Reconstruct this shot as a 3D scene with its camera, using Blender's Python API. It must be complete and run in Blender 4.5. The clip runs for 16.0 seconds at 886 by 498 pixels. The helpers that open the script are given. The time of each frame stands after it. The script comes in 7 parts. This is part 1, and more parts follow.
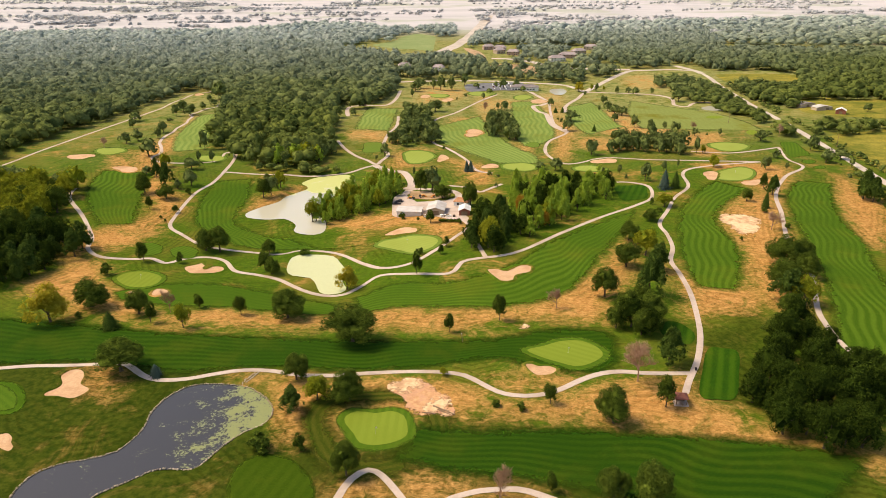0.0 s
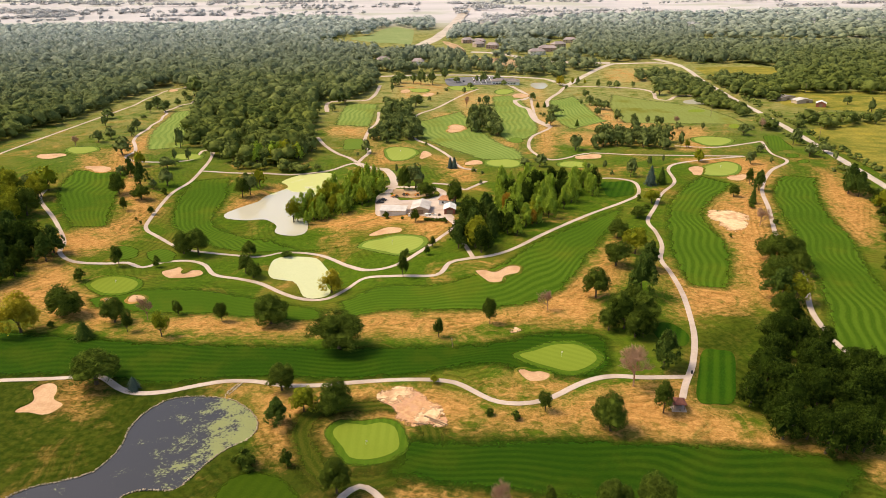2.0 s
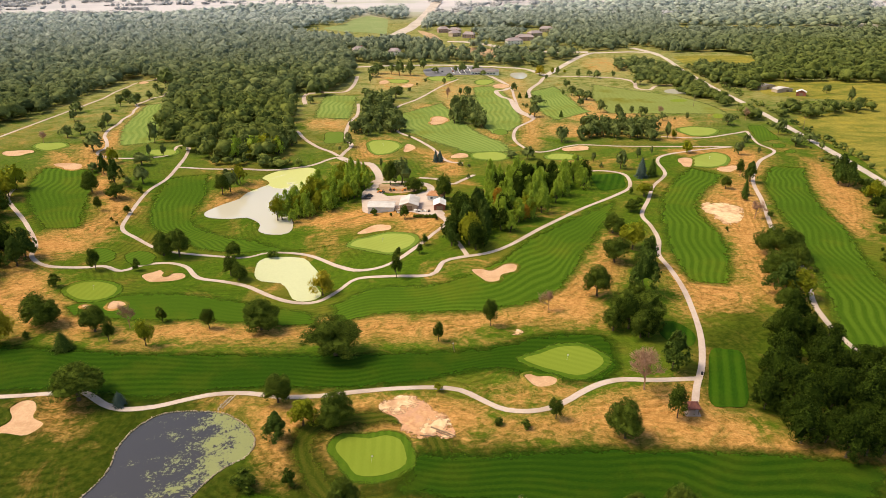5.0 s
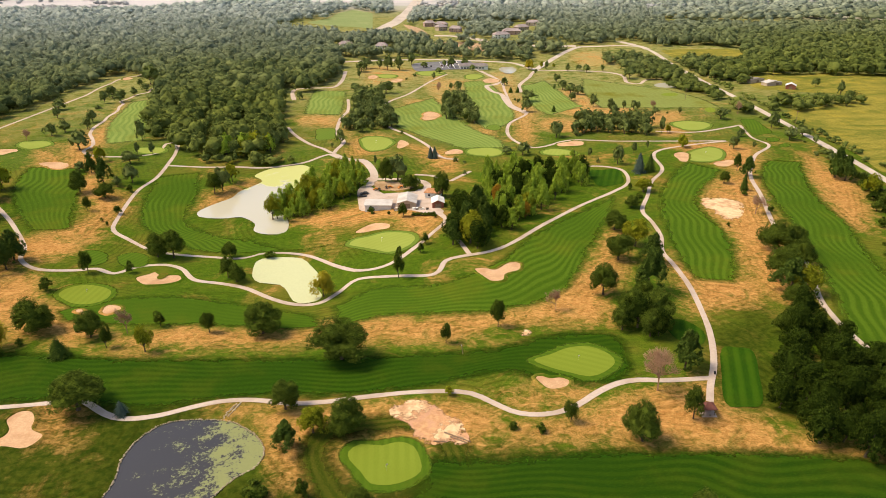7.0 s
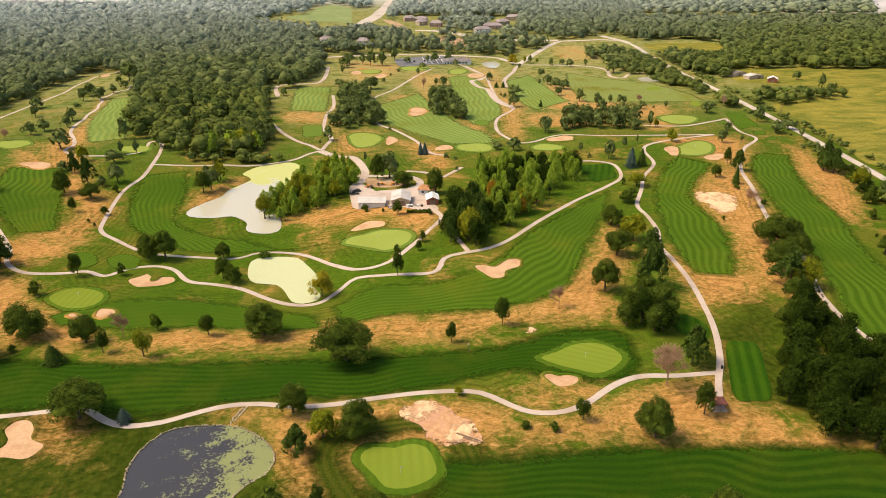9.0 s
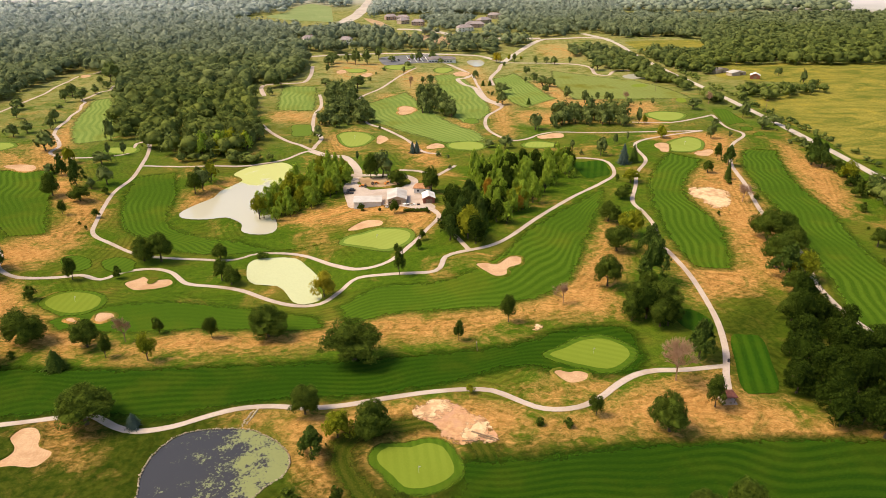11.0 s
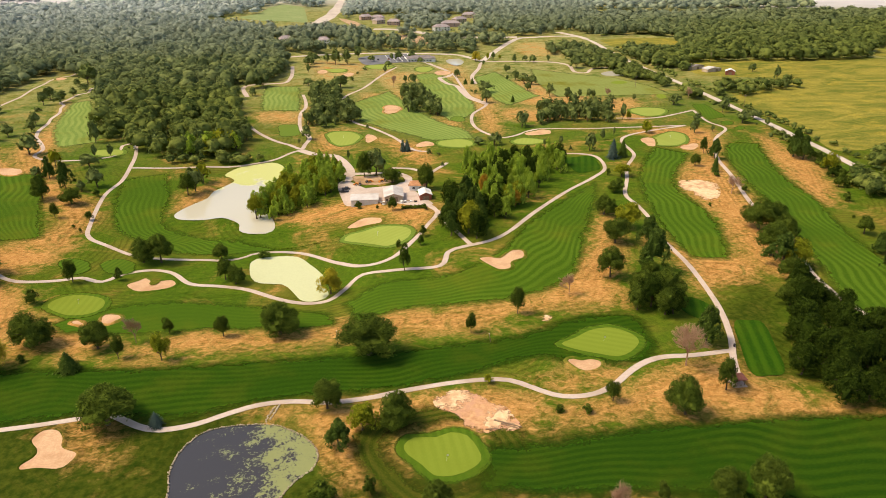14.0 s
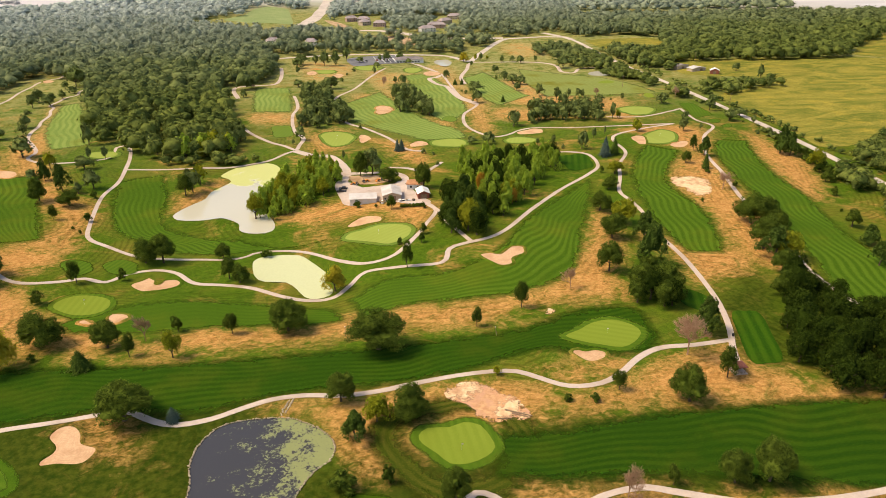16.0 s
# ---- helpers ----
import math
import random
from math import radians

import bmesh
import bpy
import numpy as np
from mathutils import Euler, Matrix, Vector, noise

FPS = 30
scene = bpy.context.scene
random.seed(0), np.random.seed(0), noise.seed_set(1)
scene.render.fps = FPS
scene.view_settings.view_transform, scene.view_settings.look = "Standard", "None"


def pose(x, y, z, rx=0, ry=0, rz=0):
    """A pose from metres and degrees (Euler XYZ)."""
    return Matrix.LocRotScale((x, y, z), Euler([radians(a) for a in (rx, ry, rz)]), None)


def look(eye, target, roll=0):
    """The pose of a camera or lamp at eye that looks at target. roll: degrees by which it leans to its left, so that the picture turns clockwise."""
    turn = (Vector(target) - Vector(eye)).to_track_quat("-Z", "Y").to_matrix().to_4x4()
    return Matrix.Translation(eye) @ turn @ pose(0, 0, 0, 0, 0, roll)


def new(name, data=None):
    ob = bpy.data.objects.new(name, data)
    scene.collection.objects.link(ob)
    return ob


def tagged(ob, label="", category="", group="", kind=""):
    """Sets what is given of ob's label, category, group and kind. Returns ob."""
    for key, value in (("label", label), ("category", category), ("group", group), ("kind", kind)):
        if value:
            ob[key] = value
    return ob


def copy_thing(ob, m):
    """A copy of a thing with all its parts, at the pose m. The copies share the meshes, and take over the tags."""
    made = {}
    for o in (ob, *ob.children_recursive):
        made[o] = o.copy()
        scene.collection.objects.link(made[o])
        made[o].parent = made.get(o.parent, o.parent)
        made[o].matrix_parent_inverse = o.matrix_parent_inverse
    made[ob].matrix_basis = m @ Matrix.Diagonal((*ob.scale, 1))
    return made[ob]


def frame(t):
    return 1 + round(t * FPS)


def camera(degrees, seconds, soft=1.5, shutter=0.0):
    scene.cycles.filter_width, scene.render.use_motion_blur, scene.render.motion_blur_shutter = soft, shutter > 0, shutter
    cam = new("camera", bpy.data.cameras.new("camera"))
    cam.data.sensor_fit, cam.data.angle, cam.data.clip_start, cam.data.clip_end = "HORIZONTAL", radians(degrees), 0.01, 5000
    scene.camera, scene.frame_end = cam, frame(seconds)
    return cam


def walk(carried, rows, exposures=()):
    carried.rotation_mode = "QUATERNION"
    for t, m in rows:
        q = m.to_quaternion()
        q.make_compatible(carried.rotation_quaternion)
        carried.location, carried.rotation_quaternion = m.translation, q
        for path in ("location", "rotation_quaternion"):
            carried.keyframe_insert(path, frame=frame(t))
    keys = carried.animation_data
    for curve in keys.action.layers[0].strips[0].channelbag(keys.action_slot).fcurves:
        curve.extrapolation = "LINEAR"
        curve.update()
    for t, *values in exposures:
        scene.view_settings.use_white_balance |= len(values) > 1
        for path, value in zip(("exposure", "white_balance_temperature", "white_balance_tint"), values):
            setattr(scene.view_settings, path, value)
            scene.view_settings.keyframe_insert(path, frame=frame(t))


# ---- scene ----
# ---- camera ----
cam = camera(64.5, 16.0, soft=0.55)


def aim(x, y, z, yaw, pitch, roll):
    """A pose from a place, the yaw to the left of +y, the pitch upwards and the roll, in degrees."""
    a, b = radians(yaw), radians(pitch)
    way = Vector((-math.sin(a) * math.cos(b), math.cos(a) * math.cos(b), math.sin(b)))
    return look((x, y, z), Vector((x, y, z)) + 100 * way, roll)


ROWS = [
    (0, 0.00, 0.00, 120.00, -0.014, -21.731, -0.370),
    (0.5, -0.55, 1.94, 119.97, -0.281, -21.838, -0.381),
    (1, -1.30, 3.90, 120.07, -0.579, -21.976, -0.387),
    (1.5, -2.11, 6.01, 120.20, -0.959, -22.111, -0.370),
    (2, -3.08, 8.08, 120.23, -1.848, -22.279, -0.341),
    (2.5, -4.18, 10.05, 120.19, -2.456, -22.444, -0.324),
    (3, -5.37, 11.92, 120.12, -2.853, -22.609, -0.314),
    (3.5, -6.77, 13.84, 120.12, -3.177, -22.759, -0.308),
    (4, -8.16, 15.62, 120.07, -3.519, -22.898, -0.287),
    (6.5, -16.61, 23.09, 119.87, -5.322, -23.461, -0.226),
    (7, -18.46, 24.42, 119.90, -5.709, -23.598, -0.225),
    (7.5, -20.42, 25.50, 119.91, -6.190, -23.715, -0.211),
    (8, -22.40, 26.47, 119.78, -6.668, -23.804, -0.208),
    (8.5, -24.51, 27.34, 119.76, -7.171, -23.927, -0.184),
    (9, -26.59, 28.11, 119.81, -7.693, -24.007, -0.183),
    (11.5, -37.45, 29.98, 119.28, -10.025, -24.087, -0.199),
    (12, -39.66, 30.00, 119.15, -10.468, -24.066, -0.207),
    (12.5, -41.77, 29.90, 119.12, -10.871, -24.065, -0.219),
    (13, -44.15, 29.63, 119.12, -11.300, -24.079, -0.240),
    (13.5, -46.37, 29.25, 118.99, -11.717, -24.076, -0.270),
    (14, -48.48, 28.73, 118.91, -12.141, -24.093, -0.294),
    (14.5, -50.66, 28.07, 118.96, -12.551, -24.105, -0.316),
    (15, -52.77, 27.31, 119.00, -12.951, -24.086, -0.327),
    (15.5, -54.71, 26.61, 119.03, -13.293, -24.045, -0.335),
    (16, -56.72, 25.67, 119.05, -13.630, -23.984, -0.344),
]
walk(cam, [(r[0], aim(*r[1:])) for r in ROWS], exposures=[(0, 0.77, 7450, 10), (16, 0.77, 7450, 10)])

# ---- light: a hazy sun to the left of the camera, under a bright sky ----
SUN_UP, SUN_LEFT = 54, 80
world = bpy.data.worlds.new("world")
scene.world = world
world.use_nodes = True
sky = world.node_tree.nodes.new("ShaderNodeTexSky")
sky.sky_type, sky.sun_disc = "NISHITA", False
sky.sun_elevation, sky.sun_rotation = radians(SUN_UP), radians(-SUN_LEFT)
sky.air_density, sky.dust_density = 1.0, 2.5
world.node_tree.links.new(sky.outputs[0], world.node_tree.nodes["Background"].inputs[0])
world.node_tree.nodes["Background"].inputs[1].default_value = 0.12
sun = new("sun", bpy.data.lights.new("sun", "SUN"))
sun.data.energy, sun.data.angle, sun.data.color = 2.1, radians(24), (1.0, 0.87, 0.66)
sun.matrix_world = look((0, 0, 0), (math.sin(radians(SUN_LEFT)) * math.cos(radians(SUN_UP)), -math.cos(radians(SUN_LEFT)) * math.cos(radians(SUN_UP)), -math.sin(radians(SUN_UP))))

# ---- materials ----
class Nodes:
    """A material with short ways to add nodes to it."""

    def __init__(self, name, rough=0.9, spec=0.2):
        self.m = bpy.data.materials.new(name)
        self.m.use_nodes = True
        self.t = self.m.node_tree
        self.bsdf = self.t.nodes["Principled BSDF"]
        self.bsdf.inputs["Roughness"].default_value = rough
        self.bsdf.inputs["Specular IOR Level"].default_value = spec
        self.pos = self.t.nodes.new("ShaderNodeNewGeometry").outputs["Position"]

    def put(self, socket, v):
        if isinstance(v, bpy.types.NodeSocket):
            self.t.links.new(v, socket)
        elif isinstance(v, (tuple, list)) and len(v) == 3 and socket.type == "RGBA":
            socket.default_value = (*v, 1)
        else:
            socket.default_value = v

    def noise(self, scale, detail=4, rough=0.6, vec=None, warp=0.0):
        n = self.t.nodes.new("ShaderNodeTexNoise")
        n.inputs["Scale"].default_value, n.inputs["Detail"].default_value = scale, detail
        n.inputs["Roughness"].default_value, n.inputs["Distortion"].default_value = rough, warp
        self.t.links.new(vec or self.pos, n.inputs["Vector"])
        return n.outputs["Fac"]

    def math(self, op, a, b=0.0, c=0.0, clamp=False):
        n = self.t.nodes.new("ShaderNodeMath")
        n.operation, n.use_clamp = op, clamp
        for s, v in zip(n.inputs, (a, b, c)):
            self.put(s, v)
        return n.outputs[0]

    def ramp(self, v, lo, hi, a=0.0, b=1.0):
        n = self.t.nodes.new("ShaderNodeMapRange")
        n.interpolation_type = "SMOOTHSTEP"
        for s, x in zip(n.inputs, (v, lo, hi, a, b)):
            self.put(s, x)
        return n.outputs[0]

    def mix(self, f, a, b, kind="MIX"):
        n = self.t.nodes.new("ShaderNodeMix")
        n.data_type, n.blend_type = "RGBA", kind
        self.put(n.inputs[0], f), self.put(n.inputs[6], a), self.put(n.inputs[7], b)
        return n.outputs[2]

    def attr(self, name):
        n = self.t.nodes.new("ShaderNodeAttribute")
        n.attribute_name = name
        return n.outputs["Fac"]

    def stretch(self, sx, sy, sz, vec=None):
        n = self.t.nodes.new("ShaderNodeMapping")
        n.inputs["Scale"].default_value = (sx, sy, sz)
        self.t.links.new(vec or self.pos, n.inputs["Vector"])
        return n.outputs[0]

    def bump(self, height, strength=0.5, distance=0.1):
        n = self.t.nodes.new("ShaderNodeBump")
        n.inputs["Strength"].default_value, n.inputs["Distance"].default_value = strength, distance
        self.t.links.new(height, n.inputs["Height"])
        self.t.links.new(n.outputs[0], self.bsdf.inputs["Normal"])

    def done(self, colour):
        self.put(self.bsdf.inputs["Base Color"], colour)
        return self.m


def speckled(name, a, b, scale, c=None, scale2=0.05, rough=0.9, bump=0.0, spec=0.2, depth=0.1, ragged=0.0, raked=0.0):
    """A surface whose colour wanders between a and b at one scale and towards c at a larger one."""
    n = Nodes(name, rough, spec)
    fine = n.noise(scale)
    col = n.mix(n.ramp(fine, 0.3, 0.7), a, b)
    if c:
        col = n.mix(n.ramp(n.noise(scale2, 3), 0.42, 0.68), col, c)
    if bump:
        n.bump(fine, bump, depth)
    if raked:
        lines = n.math("SINE", n.math("MULTIPLY", n.math("ADD", n.attr("edge"), n.math("MULTIPLY", n.noise(0.25, 4), 9.0)), 3.4))
        col = n.mix(n.ramp(lines, -0.3, 0.9, 0.0, raked), col, tuple(v * 0.72 for v in a))
    if ragged:
        rim = n.math("ADD", n.math("MULTIPLY", n.attr("edge"), 0.45), n.math("MULTIPLY", n.math("SUBTRACT", n.noise(0.25, 6, 0.72), 0.5), ragged))
        n.put(n.bsdf.inputs["Alpha"], n.ramp(rim, 0.6, 2.6))
    return n.done(col)


def turf(n):
    """Rough grass: green and olive, in tufts, drifts and the long streaks that mowers leave."""
    fine, tuft, wide = n.noise(2.2, 5, 0.75), n.noise(0.42, 5, 0.7), n.noise(0.02, 4, 0.62)
    streak = n.noise(0.55, 4, 0.7, n.stretch(0.10, 1.5, 1), 0.9)
    col = n.mix(n.ramp(tuft, 0.34, 0.68), (0.030, 0.072, 0.005), (0.086, 0.142, 0.010))
    col = n.mix(n.ramp(streak, 0.36, 0.66, 0.0, 0.75), col, (0.058, 0.116, 0.008))
    col = n.mix(n.ramp(wide, 0.44, 0.68, 0.0, 0.6), col, (0.190, 0.150, 0.026))
    col = n.mix(n.ramp(fine, 0.46, 0.74, 0.0, 0.6), col, (0.145, 0.165, 0.020))
    return n.mix(n.ramp(fine, 0.30, 0.46, 0.7, 0.0), col, (0.012, 0.034, 0.003)), fine, tuft


def ground_material():
    """Rough grass that turns to straw inside the dry stretches, and to haze-pale farmland far out."""
    n = Nodes("rough_grass", 1.0, 0.02)
    green, fine, tuft = turf(n)
    green = n.mix(n.ramp(n.math("ADD", n.attr("dark_rough"), n.math("MULTIPLY", n.math("SUBTRACT", n.noise(0.05, 4), 0.5), 40.0)), -12.0, 12.0), green, n.mix(n.ramp(tuft, 0.3, 0.7), (0.022, 0.042, 0.004), (0.064, 0.078, 0.009)))
    mid = n.noise(0.10, 6, 0.68, warp=0.8)
    rake = n.noise(0.42, 7, 0.7, n.stretch(0.8, 1.1, 1), 1.2)
    straw = n.mix(n.ramp(rake, 0.28, 0.70), (0.30, 0.126, 0.030), (0.59, 0.310, 0.104))
    straw = n.mix(n.ramp(mid, 0.50, 0.68, 0.0, 0.85), straw, n.mix(n.ramp(rake, 0.35, 0.6), (0.062, 0.088, 0.010), (0.17, 0.135, 0.022)))
    straw = n.mix(n.ramp(fine, 0.45, 0.8, 0.0, 0.65), straw, (0.70, 0.43, 0.19))
    straw = n.mix(n.ramp(tuft, 0.28, 0.46, 0.8, 0.0), straw, (0.105, 0.070, 0.014))
    reach = n.attr("dry")
    edge = n.math("ADD", reach, n.math("MULTIPLY", n.math("SUBTRACT", mid, 0.47), 40.0))
    edge = n.math("ADD", edge, n.math("MULTIPLY", n.math("SUBTRACT", rake, 0.5), 22.0))
    some = n.math("MULTIPLY", n.ramp(n.noise(0.03, 7, 0.72, warp=1.2), 0.50, 0.68), n.math("MULTIPLY", n.ramp(tuft, 0.3, 0.65, 0.2, 0.75), n.ramp(n.attr("dark_rough"), -20.0, 0.0, 1.0, 0.55)))
    course = n.mix(n.math("MAXIMUM", n.ramp(edge, -6.0, 10.0, 0.0, 0.95), some), green, straw)
    # tracks that the mowers leave along the edge of the dry ground
    track = n.math("SINE", n.math("MULTIPLY", n.math("ADD", reach, n.math("MULTIPLY", mid, 5.0)), 2 * math.pi / 2.7))
    course = n.mix(n.math("MULTIPLY", n.ramp(track, -0.2, 0.9), n.ramp(n.noise(0.04, 3), 0.4, 0.62, 0.0, 0.5)), course, n.mix(0.8, course, (0.30, 0.34, 0.18), "MULTIPLY"))
    place = n.t.nodes.new("ShaderNodeSeparateXYZ")
    n.t.links.new(n.pos, place.inputs[0])
    # grass pales beyond y 380: haze put into its colour
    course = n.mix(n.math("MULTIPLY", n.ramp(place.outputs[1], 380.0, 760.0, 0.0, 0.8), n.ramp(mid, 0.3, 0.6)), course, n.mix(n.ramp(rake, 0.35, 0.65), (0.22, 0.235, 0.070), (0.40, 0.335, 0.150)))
    # pale greys that imitate haze over the fields towards the horizon
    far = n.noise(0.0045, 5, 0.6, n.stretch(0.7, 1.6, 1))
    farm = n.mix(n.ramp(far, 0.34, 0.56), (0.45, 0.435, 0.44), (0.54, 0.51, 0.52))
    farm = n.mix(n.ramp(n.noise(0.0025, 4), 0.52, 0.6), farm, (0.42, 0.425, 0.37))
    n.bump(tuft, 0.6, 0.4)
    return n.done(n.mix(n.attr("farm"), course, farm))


def mown_material(name, dark, light, period, wave, contrast=1.0, dry=0.25, edge=False, grit=0.4):
    """Short grass with mowing stripes that sway along the strip's own length (UV in metres)."""
    n = Nodes(name, 1.0, 0.03)
    uv = n.t.nodes.new("ShaderNodeSeparateXYZ")
    n.t.links.new(n.t.nodes.new("ShaderNodeUVMap").outputs[0], uv.inputs[0])
    bend = n.math("MULTIPLY", n.math("SUBTRACT", n.noise(0.016, 1, 0.4), 0.5), 3.6 * wave)
    turn = n.math("MULTIPLY", n.math("ADD", uv.outputs[1], n.math("MULTIPLY", bend, 1.6)), 0.17)
    u = n.math("ADD", n.math("ADD", uv.outputs[0], bend), n.math("MULTIPLY", n.math("SINE", turn), wave * 0.36))
    s = n.math("SINE", n.math("MULTIPLY", u, 2 * math.pi / period))
    fine, tuft, wide = n.noise(2.4, 5, 0.75), n.noise(0.5, 5, 0.7), n.noise(0.03, 5, 0.65)
    stripe = n.ramp(n.math("ADD", s, n.math("MULTIPLY", n.math("SUBTRACT", tuft, 0.5), 2.0)), -0.9, 0.9)
    strength = n.math("MULTIPLY", n.ramp(n.noise(0.02, 3), 0.34, 0.62, 0.3, 1.0), contrast)
    col = n.mix(n.math("MULTIPLY", stripe, strength), dark, light)
    col = n.mix(n.ramp(fine, 0.46, 0.74, 0.0, grit), col, tuple(v * 1.5 for v in light))
    col = n.mix(n.ramp(fine, 0.28, 0.46, grit, 0.0), col, tuple(v * 0.55 for v in dark))
    col = n.mix(n.ramp(wide, 0.48, 0.72, 0.0, dry), col, (0.15, 0.145, 0.014))
    if edge:
        rim = n.math("ADD", n.attr("edge"), n.math("MULTIPLY", n.math("SUBTRACT", n.noise(0.2, 6, 0.72), 0.5), 8.0))
        n.put(n.bsdf.inputs["Alpha"], n.ramp(rim, -1.0, 4.6))
    n.bump(tuft, 0.35, 0.2)
    return n.done(col)


def leaf_material(name, a, b, c, through_light=0.27, grain=1.7, sheen=0.0, north=None):
    """Foliage: dark and light leaves mixed leaf by leaf and clump by clump; north: haze-pale colours for far leaves."""
    n = Nodes(name, 1.0, 0.03)
    geo = n.t.nodes.new("ShaderNodeNewGeometry")
    own = n.t.nodes.new("ShaderNodeObjectInfo")
    n.bsdf.inputs["Sheen Weight"].default_value = sheen
    n.bsdf.inputs["Sheen Roughness"].default_value = 0.6
    fine, clump = n.noise(grain, 4, 0.75), n.noise(grain * 0.3, 3, 0.6)
    mixed = n.math("ADD", n.math("MULTIPLY", geo.outputs["Random Per Island"], 0.45), n.math("MULTIPLY", fine, 0.75))
    col = n.mix(n.ramp(mixed, 0.28, 0.85), a, b)
    col = n.mix(n.math("MULTIPLY", own.outputs["Random"], 0.5), col, c)
    col = n.mix(n.ramp(clump, 0.42, 0.7, 0.0, 0.6), col, c)
    # haze put into the leaf colour: it pales with distance
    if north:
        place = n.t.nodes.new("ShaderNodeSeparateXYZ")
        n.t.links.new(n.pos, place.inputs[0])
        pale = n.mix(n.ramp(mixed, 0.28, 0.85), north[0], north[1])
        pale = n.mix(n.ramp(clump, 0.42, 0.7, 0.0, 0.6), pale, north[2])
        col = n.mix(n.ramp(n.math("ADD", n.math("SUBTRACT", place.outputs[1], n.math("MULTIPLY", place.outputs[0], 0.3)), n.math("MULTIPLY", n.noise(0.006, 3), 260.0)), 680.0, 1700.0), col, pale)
    n.put(n.bsdf.inputs["Base Color"], col)
    n.bump(fine, 1.0, 0.3 if grain > 1 else 0.7)
    back = n.t.nodes.new("ShaderNodeBsdfTranslucent")
    n.t.links.new(col, back.inputs["Color"])
    both = n.t.nodes.new("ShaderNodeMixShader")
    both.inputs[0].default_value = through_light
    n.t.links.new(n.bsdf.outputs[0], both.inputs[1])
    n.t.links.new(back.outputs[0], both.inputs[2])
    n.t.links.new(both.outputs[0], n.t.nodes["Material Output"].inputs["Surface"])
    return n.m


def crop_material(name, a, b, c, rows):
    """A field of standing crop in long drifts, with faint rows."""
    n = Nodes(name, 1.0, 0.02)
    fine, drift = n.noise(0.8, 5, 0.7), n.noise(0.022, 7, 0.72, n.stretch(0.6, 1.3, 1), 2.2)
    row = n.math("SINE", n.math("MULTIPLY", n.math("ADD", n.noise(0.02, 1), n.noise(0.5, 1, vec=n.stretch(0.7, 0.02, 0))), 28.0))
    col = n.mix(n.ramp(drift, 0.34, 0.64), a, b)
    col = n.mix(n.math("MULTIPLY", n.ramp(n.noise(0.06, 5, 0.65), 0.5, 0.7), 0.6), col, c)
    col = n.mix(n.ramp(n.math("ADD", fine, n.math("MULTIPLY", row, 0.035)), 0.35, 0.7, 0.0, rows), col, tuple(v * 0.6 for v in a))
    n.bump(fine, 0.8, 0.5)
    return n.done(col)


def water_material(name, clear, weed, cover, scale, rough=0.08, east=0.0, north=None):
    """Still pond water with floating weed over part of it."""
    n = Nodes(name, rough, 0.5)
    patch = n.noise(scale, 7, 0.66, warp=0.7)
    big = n.noise(scale * 0.16, 3, 0.5)
    side = n.math("ADD", n.math("MULTIPLY", patch, 0.62), n.math("MULTIPLY", big, 0.5))
    place = n.t.nodes.new("ShaderNodeSeparateXYZ")
    n.t.links.new(n.pos, place.inputs[0])
    side = n.math("ADD", side, n.ramp(place.outputs[0], -85.0, -45.0, -east, east))
    if north:
        side = n.math("ADD", side, n.ramp(place.outputs[1], north - 45.0, north + 45.0, -0.16, 0.16))
    f = n.ramp(side, 0.57 - cover, 0.66 - cover)
    weeds = n.mix(n.ramp(n.noise(1.3, 4), 0.35, 0.7), weed, tuple(v * 0.94 for v in weed))
    n.put(n.bsdf.inputs["Roughness"], n.math("ADD", n.math("MULTIPLY", f, 0.6), rough))
    n.put(n.bsdf.inputs["Specular IOR Level"], n.math("SUBTRACT", 0.5, n.math("MULTIPLY", f, 0.3)))
    n.bump(n.noise(0.8, 3), 0.05, 0.05)
    return n.done(n.mix(f, clear, weeds))


GRASS = ground_material()
FAIRWAY = mown_material("mown_fairway", (0.040, 0.088, 0.006), (0.090, 0.154, 0.013), 3.1, 3.2, 0.66, 0.35, True)
# paler turf for the far strips: brightening by haze put into the colour
RANGE = mown_material("dry_hazed_practice_turf", (0.180, 0.215, 0.055), (0.250, 0.275, 0.085), 5.0, 2.0, 0.35, 0.9, True)
FAIRWAY_HAZED = mown_material("hazed_fairway", (0.140, 0.205, 0.044), (0.235, 0.295, 0.076), 4.0, 2.6, 0.75, 0.5, True)
# darkened fairway turf: the haze-free foreground tone is put into its colour
FAIRWAY_NEAR = mown_material("darkened_near_fairway", (0.016, 0.050, 0.003), (0.040, 0.085, 0.005), 2.8, 3.6, 0.6, 0.2, True)
SWARD = mown_material("mown_sward", (0.042, 0.092, 0.006), (0.074, 0.130, 0.010), 3.2, 3.4, 0.45, 0.35, True)
FAIRWAY_NEAR_STRIPED = mown_material("darkened_striped_fairway", (0.014, 0.045, 0.003), (0.036, 0.079, 0.005), 3.3, 4.2, 0.58, 0.2, True)
PUTTING = mown_material("putting_green", (0.165, 0.222, 0.026), (0.198, 0.256, 0.034), 2.6, 0.5, 0.6, 0.15, False, 0.12)
FRINGE = mown_material("green_fringe", (0.056, 0.112, 0.009), (0.086, 0.146, 0.013), 2.2, 0.8, 0.8, 0.3, True, 0.3)
# lighter copies of fringe and putting turf, coloured for haze on far greens
FRINGE_HAZED = mown_material("hazed_green_fringe", (0.110, 0.172, 0.026), (0.140, 0.205, 0.034), 2.2, 0.8, 0.6, 0.3, True, 0.2)
